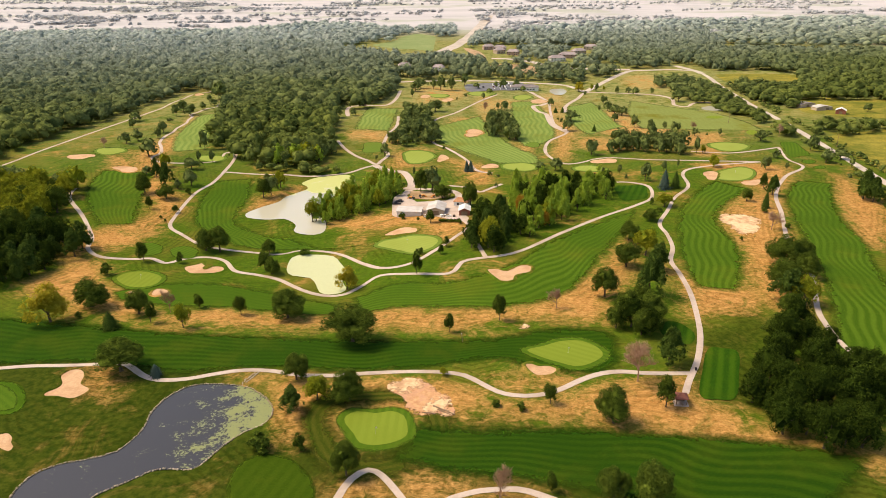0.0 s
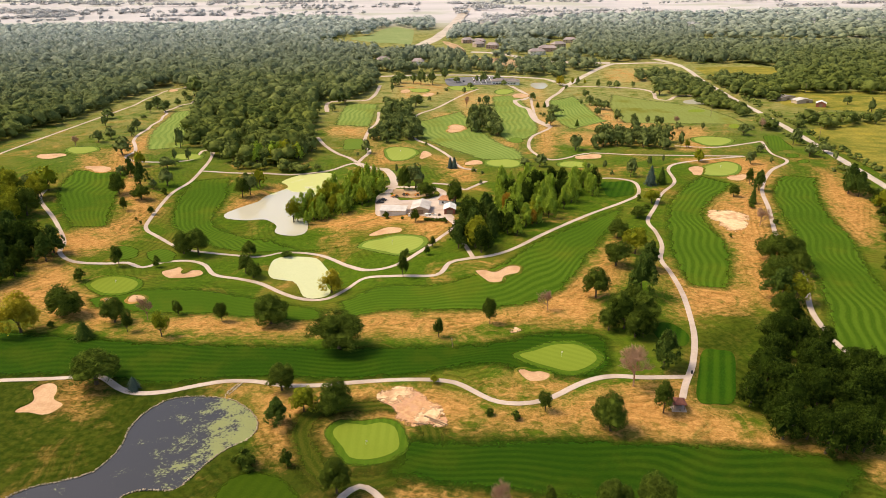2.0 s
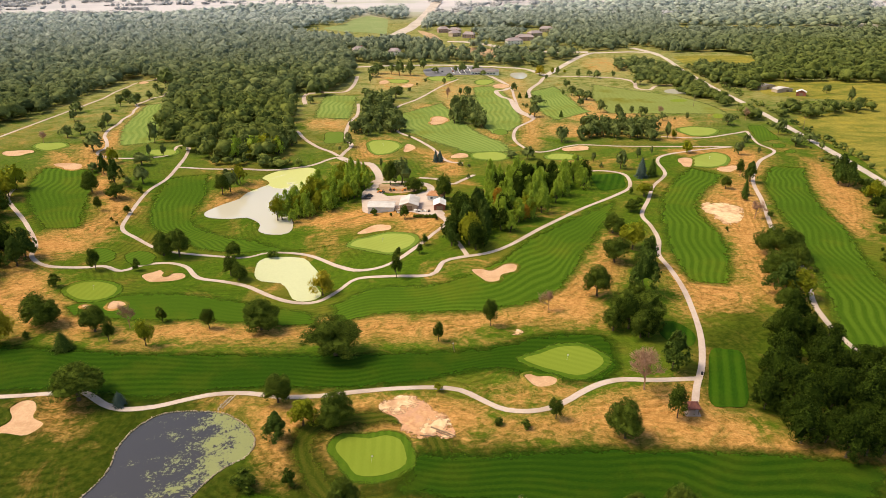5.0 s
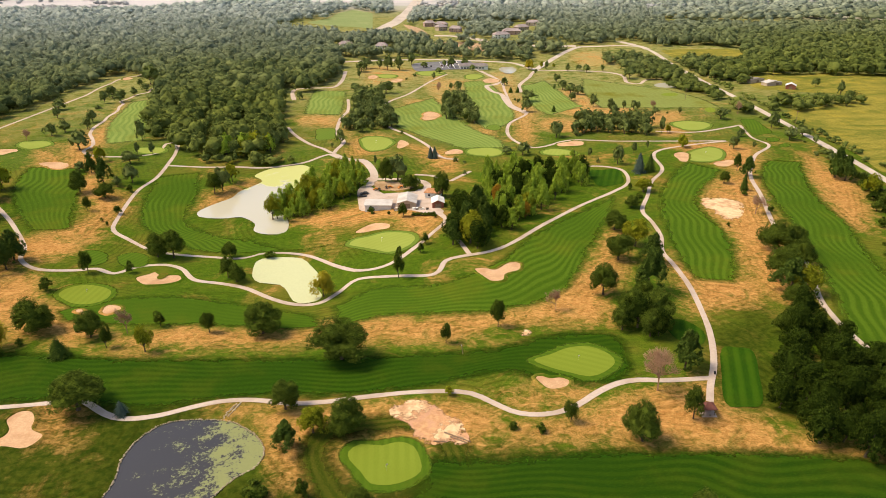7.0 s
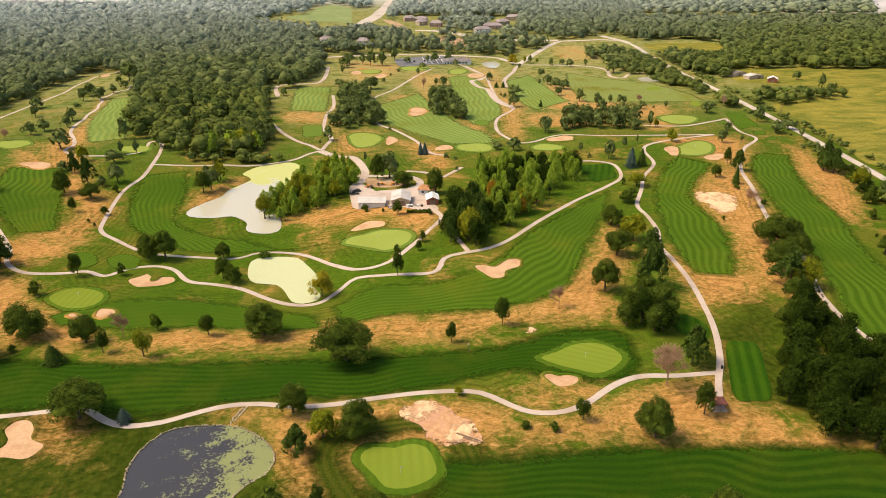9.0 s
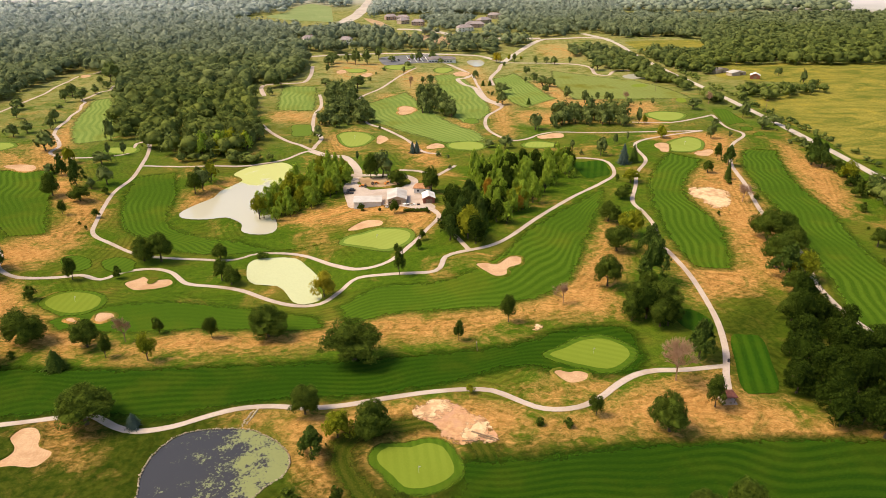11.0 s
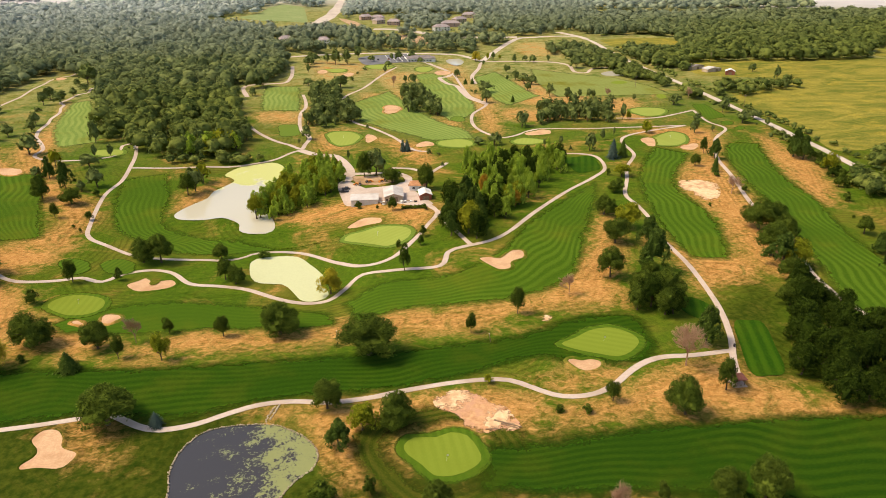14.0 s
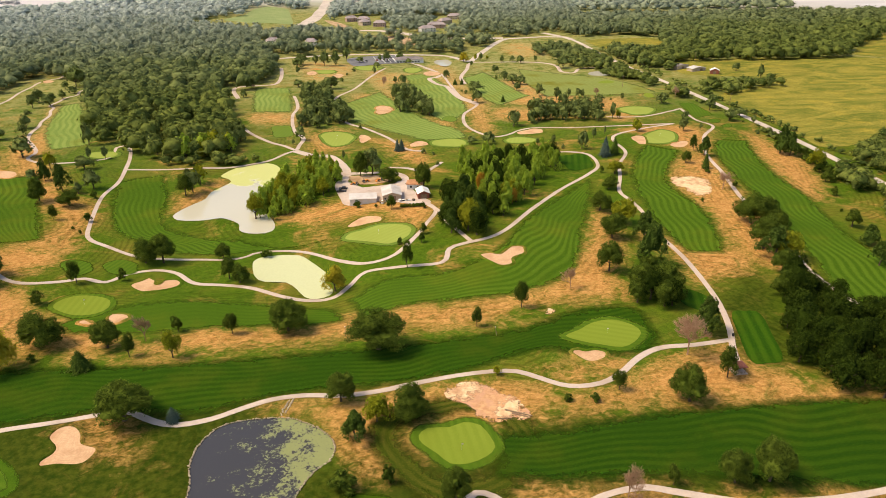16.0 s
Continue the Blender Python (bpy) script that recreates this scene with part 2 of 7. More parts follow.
PUTTING_HAZED = mown_material("hazed_putting_green", (0.250, 0.305, 0.062), (0.290, 0.340, 0.078), 2.6, 0.5, 0.5, 0.15, False, 0.1)
RINGS = mown_material("ringed_rough", (0.030, 0.052, 0.004), (0.170, 0.130, 0.024), 2.3, 0.6, 0.4, 0.5, True)
MOUND = mown_material("mown_mound", (0.034, 0.066, 0.004), (0.050, 0.084, 0.006), 3.0, 1.5, 0.5, 0.5, True)
TEE = mown_material("tee_turf", (0.018, 0.060, 0.004), (0.042, 0.098, 0.006), 3.6, 0.2, 0.8, 0.15)
BANK_TURF = speckled("bank_turf", (0.050, 0.078, 0.006), (0.150, 0.140, 0.018), 1.4, (0.26, 0.150, 0.040), 0.12, 1.0, 0.6, 0.03, 0.3)
SAND = speckled("bunker_sand", (0.53, 0.325, 0.185), (0.63, 0.41, 0.25), 1.6, (0.47, 0.27, 0.145), 0.15, 0.95, 0.3, raked=0.26)
CLAY = speckled("bare_sandy_clay", (0.62, 0.37, 0.19), (0.46, 0.23, 0.12), 0.6, (0.54, 0.30, 0.19), 0.2, 0.95, 0.7, 0.1, 0.5, 14.0)
PALE_SAND = speckled("loose_pale_sand", (0.78, 0.58, 0.36), (0.68, 0.46, 0.26), 0.6, (0.50, 0.29, 0.16), 0.2, 0.95, 0.9, 0.1, 0.5, 20.0)
CONCRETE = speckled("path_concrete", (0.49, 0.395, 0.335), (0.56, 0.455, 0.39), 1.2, (0.42, 0.325, 0.265), 0.08, 0.85, 0.1)
ROAD = speckled("pale_road", (0.50, 0.43, 0.37), (0.58, 0.50, 0.43), 0.6, (0.42, 0.35, 0.30), 0.05, 0.85, 0.1)
WATER_DARK = water_material("pond_water", (0.040, 0.038, 0.041), (0.23, 0.25, 0.10), 0.025, 1.1, 0.06, 0.12)
# pale ponds: the mirrored bright sky is painted into these base colours
WATER_WEED = water_material("duckweed_water", (0.05, 0.055, 0.04), (0.53, 0.55, 0.32), 0.7, 0.10, 0.05)
WATER_SKY_TONED = water_material("sky_toned_clear_water", (0.52, 0.50, 0.42), (0.50, 0.52, 0.19), -0.4, 0.05, 0.05)
WATER_PALE = water_material("sky_toned_water", (0.52, 0.49, 0.39), (0.50, 0.52, 0.19), 0.05, 0.05, 0.05, 0.0, 402.0)
STONE = speckled("bank_stone", (0.26, 0.20, 0.13), (0.48, 0.39, 0.28), 0.8)
LEAF = leaf_material("oak_leaves", (0.012, 0.034, 0.005), (0.140, 0.190, 0.026), (0.072, 0.104, 0.014))
# lighter copy of the oak leaves, haze put into its colour
LEAF_HAZED = leaf_material("hazed_far_leaves", (0.040, 0.068, 0.022), (0.230, 0.275, 0.080), (0.130, 0.165, 0.048))
# grove leaves made darker in colour to imitate the dense shade among them
LEAF_SHADED = leaf_material("shade_darkened_leaves", (0.003, 0.012, 0.002), (0.074, 0.114, 0.014), (0.026, 0.046, 0.006))
LEAF_LIGHT = leaf_material("lime_leaves", (0.095, 0.130, 0.009), (0.34, 0.36, 0.028), (0.26, 0.25, 0.020))
LEAF_POPLAR = leaf_material("poplar_leaves", (0.120, 0.215, 0.020), (0.44, 0.56, 0.075), (0.33, 0.43, 0.050), 0.35)
LEAF_ORANGE = leaf_material("orange_leaves", (0.22, 0.14, 0.016), (0.62, 0.34, 0.045), (0.48, 0.24, 0.03))
LEAF_YELLOW = leaf_material("willow_leaves", (0.26, 0.23, 0.018), (0.52, 0.43, 0.045), (0.40, 0.32, 0.028))
NEEDLE = leaf_material("pine_needles", (0.022, 0.052, 0.010), (0.120, 0.175, 0.030), (0.072, 0.112, 0.018), 0.25)
NEEDLE_BLUE = leaf_material("spruce_needles", (0.040, 0.066, 0.052), (0.115, 0.160, 0.130), (0.075, 0.110, 0.088), 0.1)
# near woods green; the second set of colours imitates haze on far woods
CANOPY = leaf_material("woodland_leaves_hazed_far", (0.024, 0.054, 0.014), (0.245, 0.285, 0.064), (0.138, 0.172, 0.042), 0.27, 0.8, 0.0,
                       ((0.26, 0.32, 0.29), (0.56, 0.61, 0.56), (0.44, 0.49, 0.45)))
# horizon trees: pale grey leaf colour and sheen stand in for haze
CANOPY_HAZE = leaf_material("haze_pale_leaves", (0.47, 0.47, 0.47), (0.56, 0.555, 0.55), (0.51, 0.51, 0.51), 0.3, 0.3, 0.4)
CROP = crop_material("field_crop", (0.125, 0.148, 0.024), (0.34, 0.280, 0.056), (0.45, 0.330, 0.052), 0.6)
CROP_GREEN = crop_material("bean_field", (0.20, 0.26, 0.10), (0.26, 0.31, 0.13), (0.30, 0.32, 0.15), 0.3)
BARK = speckled("bark", (0.06, 0.042, 0.028), (0.12, 0.09, 0.06), 3.0, rough=0.95, bump=0.6)
TWIG = speckled("dead_twigs", (0.31, 0.18, 0.115), (0.43, 0.27, 0.18), 2.0, rough=0.95)
ASPHALT = speckled("asphalt", (0.12, 0.12, 0.13), (0.17, 0.17, 0.18), 0.9, (0.2, 0.2, 0.21), 0.06, 0.9, 0.1)
PAINT = speckled("white_paint", (0.74, 0.73, 0.70), (0.80, 0.79, 0.76), 0.9, (0.66, 0.64, 0.60), 0.3, 0.6)
METAL_ROOF = speckled("pale_metal_roof", (0.54, 0.50, 0.47), (0.62, 0.58, 0.54), 0.8, (0.46, 0.41, 0.37), 0.2, 0.5)
TAN_WALL = speckled("tan_siding", (0.46, 0.36, 0.27), (0.52, 0.42, 0.32), 0.8, (0.40, 0.31, 0.23), 0.2)
RED_WALL = speckled("red_brown_siding", (0.26, 0.09, 0.06), (0.33, 0.12, 0.08), 0.9, (0.22, 0.08, 0.05), 0.3)
TILE_ROOF = speckled("orange_shingle", (0.46, 0.22, 0.11), (0.56, 0.29, 0.15), 0.9, (0.38, 0.18, 0.09), 0.3)
GREY_ROOF = speckled("grey_shingle", (0.20, 0.17, 0.17), (0.28, 0.24, 0.23), 0.7, (0.16, 0.14, 0.14), 0.2)
HOUSE_ROOF = speckled("mauve_grey_shingle", (0.33, 0.27, 0.27), (0.42, 0.35, 0.34), 0.7, (0.28, 0.23, 0.23), 0.2)
BRICK_WALL = speckled("pinkish_brick", (0.40, 0.27, 0.22), (0.48, 0.33, 0.27), 1.2, (0.34, 0.22, 0.18), 0.3)
RED_ROOF = speckled("red_brown_shingle", (0.19, 0.07, 0.055), (0.26, 0.10, 0.075), 1.5, (0.15, 0.06, 0.05), 0.4)
GLASS = speckled("dark_window_glass", (0.03, 0.035, 0.04), (0.05, 0.055, 0.06), 1.0, rough=0.1, spec=0.6)
RUBBER = speckled("tyre_rubber", (0.02, 0.02, 0.02), (0.03, 0.03, 0.03), 2.0)
ORANGE = speckled("orange_paint", (0.60, 0.20, 0.03), (0.70, 0.26, 0.04), 1.0, rough=0.5)
BLACK = speckled("black_paint", (0.025, 0.025, 0.03), (0.04, 0.04, 0.045), 1.0, rough=0.4)
TIMBER = speckled("grey_timber", (0.18, 0.12, 0.08), (0.28, 0.20, 0.13), 1.6, rough=0.95, bump=0.5)
DIRT = speckled("bare_brown_dirt", (0.40, 0.26, 0.15), (0.52, 0.36, 0.22), 0.5, (0.30, 0.19, 0.10), 0.12, 0.95, 0.5, 0.1, 0.2, 6.0)

# the plan, in metres: cart paths (half width, centre line)
CART_PATH_LOWER = (1.02, [(-152.2, 198.6), (-145.3, 199.5), (-134.7, 200.5), (-123.4, 200.2), (-112.3, 200.4), (-105.9, 200.8), (-100.8, 197.4), (-96, 193.1), (-89.9, 190.3), (-81.2, 191), (-73.2, 193.8), (-64.8, 196.1), (-55.6, 195.9), (-46.1, 193.5), (-35.2, 193.1), (-24.5, 194.3), (-11.8, 195), (-0.9, 194.4), (6.3, 192.5), (11.4, 187.9), (16.3, 183.1), (21.3, 180.9), (28.1, 180.8), (35.4, 183.7), (43.4, 189.3), (50.4, 192.8), (56.9, 193.8), (65.6, 192.7), (78.6, 192.6)])
CART_PATH_TEE = (1.02, [(73.2, 181.2), (77, 189), (83.1, 199.8), (89.2, 214.7), (93.3, 229.3), (97.6, 250.5), (99.2, 269.1), (99.5, 282.6), (104.8, 297.5), (106.9, 313.3), (107.5, 327.6), (117.3, 346.7), (127, 366.6), (141, 387), (146.2, 413.1), (155.6, 426.8), (179, 437.3), (207.7, 446.8)])
CART_PATH_EAST = (1.02, [(240, 492), (230, 456), (230.3, 435.1), (207.5, 410.1), (184.9, 372.4), (173.1, 339.3), (160.4, 305), (156.8, 285), (153, 265.3), (141.4, 237.9), (138.2, 225.9), (136.5, 213.5), (136.5, 202.1), (137.5, 194), (139.5, 188.3)])
CART_PATH_MIDDLE = (1.02, [(-220.5, 408.4), (-214.5, 386.9), (-192.3, 355.9), (-175.8, 329.5), (-171.1, 315), (-160.5, 305.3), (-145.5, 304), (-137.2, 305.6), (-128.2, 300.4), (-121.3, 307.1), (-111.1, 309.3), (-102.1, 304.3), (-94.1, 291.7), (-83.2, 286.9), (-71.4, 280.1), (-59.2, 268.8), (-50.2, 263.7), (-42, 263.7), (-34.8, 271.1), (-27.2, 278.4), (-13.6, 276.1), (2.6, 272.4), (8.4, 283.1), (15, 285.8), (27.2, 288.5), (38.3, 296.2), (57.7, 317.3), (80.9, 339.4), (103, 356.1), (114.8, 368.3), (118.8, 389.8), (109.9, 399.8), (103.2, 401.1)])
CART_PATH_WEST = (1.02, [(-186, 462), (-168, 462), (-154, 469), (-154, 490), (-147, 491), (-143, 468), (-142, 446.4), (-142.3, 421.2), (-147, 398.8), (-146.1, 362.1), (-143.5, 348.5), (-134, 338.7), (-120.2, 326), (-106.9, 320.6), (-90.5, 316.1), (-76.3, 311.3), (-67.7, 314.8), (-49.9, 309.5), (-35.4, 294.2), (-26, 285.9), (-14, 287.6), (-1.8, 301.5), (5.8, 313.6), (13, 326.9), (11.2, 339.9), (9.3, 346.1)])
CART_PATH_FORK = (1.02, [(8.7, 343.3), (13.9, 326.8), (14.6, 312.1), (17.1, 297.3), (19, 286.6)])
CART_PATH_POND = (1.02, [(-141, 442.6), (-118.1, 440), (-93.3, 442.5), (-62, 453), (-46, 465)])
CART_PATH_NORTH = (1.25, [(-80, 530.9), (-71.7, 508.4), (-60.7, 488), (-51.9, 477.5), (-45.2, 467.2), (-42.3, 476.8), (-38.9, 489.1), (-39.6, 497.4), (-42.9, 506.2), (-44.2, 523.4), (-42.6, 553.7), (-38.1, 573.3), (-37.5, 596), (-38.5, 617.3)])
CART_PATH_WOODS = (1.1, [(-296.8, 440.5), (-292, 469), (-288, 508), (-267.9, 634.6), (-263.7, 661.4), (-263.8, 691.9), (-260.7, 716.6), (-260.4, 732.7), (-255.8, 748.6), (-247.8, 755.3), (-246.7, 776.5), (-249, 799.8), (-253.4, 814.5), (-248.7, 827.3)])
CART_PATH_HOLLOW = (1.1, [(-190.8, 463.5), (-199.1, 472.1), (-201.5, 478.6), (-200, 486.8), (-201.5, 494.8), (-207.4, 509.4), (-212.8, 521.8), (-216.1, 540.4), (-215.8, 559.4), (-217.6, 573.3), (-216.9, 592.8), (-220.1, 608.8), (-220.7, 620.8), (-225.5, 630.2), (-222.6, 642.3), (-219.9, 659.5), (-213.8, 667.3), (-214.9, 684.5), (-209.9, 690.8), (-204.8, 702.5)])
SERVICE_DRIVE = (2.5, [(-46, 465), (-35, 451), (-25.1, 446), (-19.3, 420), (-20.6, 401.8), (-23.7, 395.6)])
CART_PATH_RIDGE = (1.15, [(93, 788), (104, 703), (98, 635), (94, 584), (100, 555), (81, 525), (74, 490), (80, 458), (90, 455), (111, 467), (139, 455), (172.8, 448.6), (207.7, 446.8)])
CART_PATH_GREEN = (1.02, [(173, 479), (198, 473), (227, 485), (240, 492)])
CART_PATH_BANK = (1.15, [(32, 436.8), (22.6, 445.8), (16, 478), (5, 506), (-6, 524), (-13, 555), (-6, 601), (14, 636), (38, 696), (58, 742)])
CART_PATH_RANGE = (1.8, [(111, 632), (118, 670), (139, 725), (156, 770), (180, 767), (222, 750), (236, 728), (229, 694), (238, 684), (255, 704), (287, 695)])
CART_PATH_YARD = (1.15, [(4.1, 410.3), (14.2, 404.2), (21.4, 392.3), (25.5, 395.5), (35.9, 408.7)])
CART_PATH_RISE = (1.7, [(-83, 619), (-87.1, 647.6), (-86.7, 662.4), (-81.2, 668.7), (-66.8, 670.4), (-53.1, 672.3), (-47.8, 690.4), (-45.1, 719.5), (-44.2, 758.6)])
CART_PATH_CREST = (2.1, [(96.7, 772.9), (100.6, 739.9), (103.2, 699.9), (96.4, 674.9), (86.6, 666.8), (86.9, 639.8), (92.6, 625.1), (91.6, 598.8), (91.9, 577.3), (97.2, 562), (99.9, 553.5)])
CART_PATH_FRONT = (1.02, [(-28.2, 126.2), (-26.2, 136.9), (-23.6, 143.9), (-19.6, 147.3), (-15.9, 145.1), (-12.1, 139.6), (-8.4, 134.2), (-3.6, 133.2), (1.8, 136.7), (8.9, 139.2), (15.9, 139.7), (20.6, 139), (28.5, 134.8), (40.8, 128.9), (56.5, 125.9), (63.4, 125.1), (73.7, 124.7), (85.8, 125.1)])
COUNTY_ROAD = (2.5, [(307, 947), (317, 872), (305, 774), (300, 700), (290, 615), (279, 530), (274, 485), (266.7, 428.9), (259.8, 377.5), (255.7, 352.6), (251.7, 327.6), (244.6, 292.6), (235, 252.6)])
SIDE_ROAD = (4, [(307, 947), (317, 897), (317, 872)])
HIGHWAY = (11, [(-10, 1074), (7, 1159), (34, 1278), (78, 1575), (183, 2468), (225, 2846)])
ROAD_CLUB = (3.0, [(-53, 819), (-14, 829), (31.6, 838), (64.8, 842), (110.7, 838), (142.5, 823), (157.4, 778)])
ROAD_CROSS = (3.5, [(157.4, 778), (181.5, 822), (234, 900), (256, 907), (295, 909), (317, 897)])
ROAD_LOTS = (6.0, [(72, 1041), (96, 1033), (124, 1000), (136, 970), (160, 940), (200, 925), (240, 915)])
# outlines of greens, tees, bunkers and ponds
GREEN_A = [(-28.4, 170.7), (-25.4, 173.2), (-19.8, 172.1), (-15.6, 173.2), (-11.6, 170.9), (-10.3, 165.4), (-10.5, 161.3), (-13.7, 158.6), (-18.5, 157.3), (-23, 158.4), (-25.2, 162.6), (-28.1, 167.3)]
GREEN_B = [(28.2, 207.4), (34.1, 210), (40.6, 213.2), (47.7, 213.2), (52.5, 208.4), (52.9, 203.5), (48.1, 198.8), (42.8, 196.9), (37.5, 199.6), (32.3, 202.9)]
GREEN_C = [(-31.4, 313.8), (-28.5, 318.7), (-23, 319), (-14.8, 320.8), (-5.1, 316.2), (-2.3, 309.5), (-6.2, 302), (-14, 299), (-19.4, 303.4), (-25, 308)]
GREEN_D = [(-142.1, 279.3), (-141.2, 285.7), (-135.9, 288.8), (-128.8, 286.7), (-123.5, 281.9), (-122.6, 274.7), (-126.2, 270.3), (-133.5, 270.9)]
GREEN_E = [(-128.8, 180.9), (-126.9, 175.6), (-130.1, 174.1), (-134.2, 174.9), (-139.1, 176.2), (-144.5, 181.5), (-144.7, 186.2), (-142.6, 188.6), (-138.9, 189.3), (-133.4, 186)]
GREEN_F = [(188.9, 413.5), (183.5, 405.2), (176, 399.7), (169, 399.3), (163.5, 402.9), (164.8, 412.4), (172.5, 419.9), (179.4, 425.5), (188.8, 430.1), (192.7, 423.6)]
GREEN_G = [(-6, 486), (-9, 478), (-13, 471), (-21, 469), (-25, 478), (-26, 487), (-27, 496), (-22, 502), (-14, 501), (-8, 495)]
GREEN_H = [(219, 494), (213, 486), (205, 480), (196, 481), (194, 488), (193, 494), (196, 503), (206, 507), (214, 505), (219, 501)]
GREEN_I = [(61.4, 449.4), (59.2, 442.5), (53.2, 439.9), (47.9, 442.9), (43.2, 446.2), (40, 453), (43, 460), (50, 461), (55, 461), (60, 456)]
GREEN_J = [(103.9, 435.3), (101.5, 430.3), (95.5, 430.2), (90.9, 431.7), (86.5, 434.6), (85.5, 439.6), (87.9, 444.1), (93.1, 446.3), (98.2, 443.7), (101.1, 440)]
GREEN_K = [(-228, 495), (-230, 490), (-232, 487), (-237, 485), (-243, 489), (-248, 495), (-249, 502), (-245, 504), (-240, 504), (-233, 502)]
GREEN_L = [(92, 727), (88, 718), (84, 710), (78, 706), (74, 713), (75, 724), (77, 734), (82, 742), (88, 744), (92, 740)]
GREEN_M = [(6, 727), (4, 720), (-1, 716), (-7, 717), (-10, 721), (-14, 726), (-13, 734), (-7, 736), (-2, 735), (4, 734)]
GREEN_N = [(-151, 475), (-152, 470), (-155, 468), (-160, 468), (-164, 470), (-168, 474), (-168, 480), (-164, 481), (-159, 481), (-154, 480)]
TEE_A = [(89.5, 209.3), (99.8, 206.6), (87.5, 177.3), (76, 178.5)]
TEE_B = [(99.4, 393.1), (118.2, 392.2), (112.5, 366.6), (97.3, 363.8)]
TEE_C = [(-149.8, 321), (-146.7, 326.4), (-138.2, 322.4), (-135.4, 313.2), (-141.8, 308.5)]
TEE_D = [(-133.2, 318.7), (-126.3, 323.7), (-118.6, 317.5), (-118.2, 307.2), (-126.9, 307.6)]
TEE_E = [(73, 515), (72, 510), (68, 507), (65, 508), (63, 511), (62, 516), (64, 521), (67, 524), (71, 524), (73, 520)]
TEE_F = [(-31.9, 139.8), (-32.5, 132.9), (-37.4, 128.8), (-44.3, 128.6), (-51.1, 132.9), (-54.3, 140), (-54.5, 147.1), (-50.5, 153.3), (-42.2, 152.8), (-35.5, 146.9)]
TEE_G = [(77.6, 225), (84.4, 227.1), (88.4, 218.7), (84.2, 210.8), (77.6, 214.7)]
BUNKER_A = [(-122.3, 193.5), (-120.3, 197.3), (-116.7, 196.8), (-114.1, 192.9), (-113.1, 188.6), (-108.9, 185.2), (-110.2, 181.2), (-112.6, 180), (-117.6, 181.5), (-121.5, 181.8), (-122, 183.8), (-119.7, 186.4), (-119.7, 188.9)]
BUNKER_B = [(26.3, 198.1), (28.8, 198.9), (30.7, 197.5), (33.9, 197.6), (36.5, 195.6), (35.3, 192.9), (31.9, 191.6), (28.6, 192.4)]
BUNKER_C = [(18.7, 273.1), (23, 273.6), (26.9, 271.5), (33.4, 277), (37.7, 275.6), (36.2, 269.7), (30.5, 267), (28.5, 262), (24, 261.5), (21.3, 265.9)]
BARE_B = [(31, 223.3), (30.5, 222.3), (29.2, 221.5), (27.6, 221.7), (26.6, 222.6), (26.2, 223.7), (26.8, 224.8), (28.1, 225.4), (29.8, 225.4), (30.9, 224.5)]
BUNKER_D = [(-118.2, 294.9), (-114.4, 298.9), (-112.1, 301.3), (-110, 298.7), (-107.3, 296), (-105.6, 297.1), (-101.2, 296.8), (-99.2, 292.4), (-102, 288.5), (-109.4, 287.2), (-113.6, 288.1)]
BUNKER_E = [(-29.1, 326.9), (-25.2, 332.1), (-19.6, 335.2), (-12.9, 331), (-13.6, 325.3), (-20, 325.1), (-25.6, 324.7)]
BUNKER_F = [(-113.7, 264), (-115, 262.3), (-115.9, 261.2), (-117.5, 259.7), (-120.2, 261.7), (-120.8, 264.7), (-121, 266.8), (-120.1, 268.4), (-118, 268.3), (-115.3, 267)]
BUNKER_O = [(-126.4, 263.2), (-125.4, 261.6), (-126.6, 261), (-128.1, 261.9), (-129.2, 262.5), (-130.3, 263.6), (-130.4, 264.8), (-129.7, 265.6), (-128.2, 265.4), (-127.2, 264.1)]
BUNKER_G = [(-118.4, 159.6), (-116.7, 157.6), (-116.9, 155.4), (-119.9, 156.4), (-122, 158.1), (-124, 159.8), (-124.6, 161.8), (-123.9, 163.3), (-121.8, 163.8), (-119.2, 161.6)]
BUNKER_H = [(-198.8, 446.1), (-197.8, 442.2), (-199.6, 438), (-206.5, 439.3), (-210.1, 443.4), (-214.4, 446), (-218, 451), (-212, 453), (-206, 452), (-201.2, 449.9)]
BUNKER_I = [(-242, 479), (-245, 476), (-247, 472), (-252, 471), (-258, 474), (-262, 479), (-262, 484), (-258, 485), (-253, 486), (-245, 485)]
BUNKER_J = [(33, 554), (30, 549), (27, 544), (21, 541), (18, 548), (20, 554), (20, 560), (23, 566), (28, 566), (32, 561)]
BUNKER_K = [(116, 454), (113.7, 449.7), (108.9, 449.3), (105, 450), (99, 452), (99, 459), (104, 462), (108, 463), (113, 465), (117, 460)]
BUNKER_L = [(166.4, 409.7), (164.3, 404.9), (160.3, 398.7), (156.7, 399.9), (157.5, 405.8), (157.5, 409.8), (159.4, 416.1), (163.8, 419.6), (167.4, 419.3), (168.7, 415.4)]
BUNKER_M = [(5, 480), (3, 476), (1, 473), (-2, 470), (-4, 474), (-3, 481), (-3, 485), (-1, 491), (2, 490), (4, 486)]
BUNKER_N = [(38, 455), (36.4, 449.9), (33, 450), (30.4, 449.3), (26, 450), (26, 456), (29, 460), (31, 462), (34, 463), (37, 460)]
SAND_PIT = [(-17.4, 185.1), (-16.8, 189), (-12, 191.4), (-5.7, 189.9), (-3.3, 186.1), (1.6, 181), (2.6, 176), (3.1, 170.8), (-2.6, 170.5), (-7.7, 171.1), (-11.4, 174.1), (-12.4, 178.4), (-15.5, 182)]
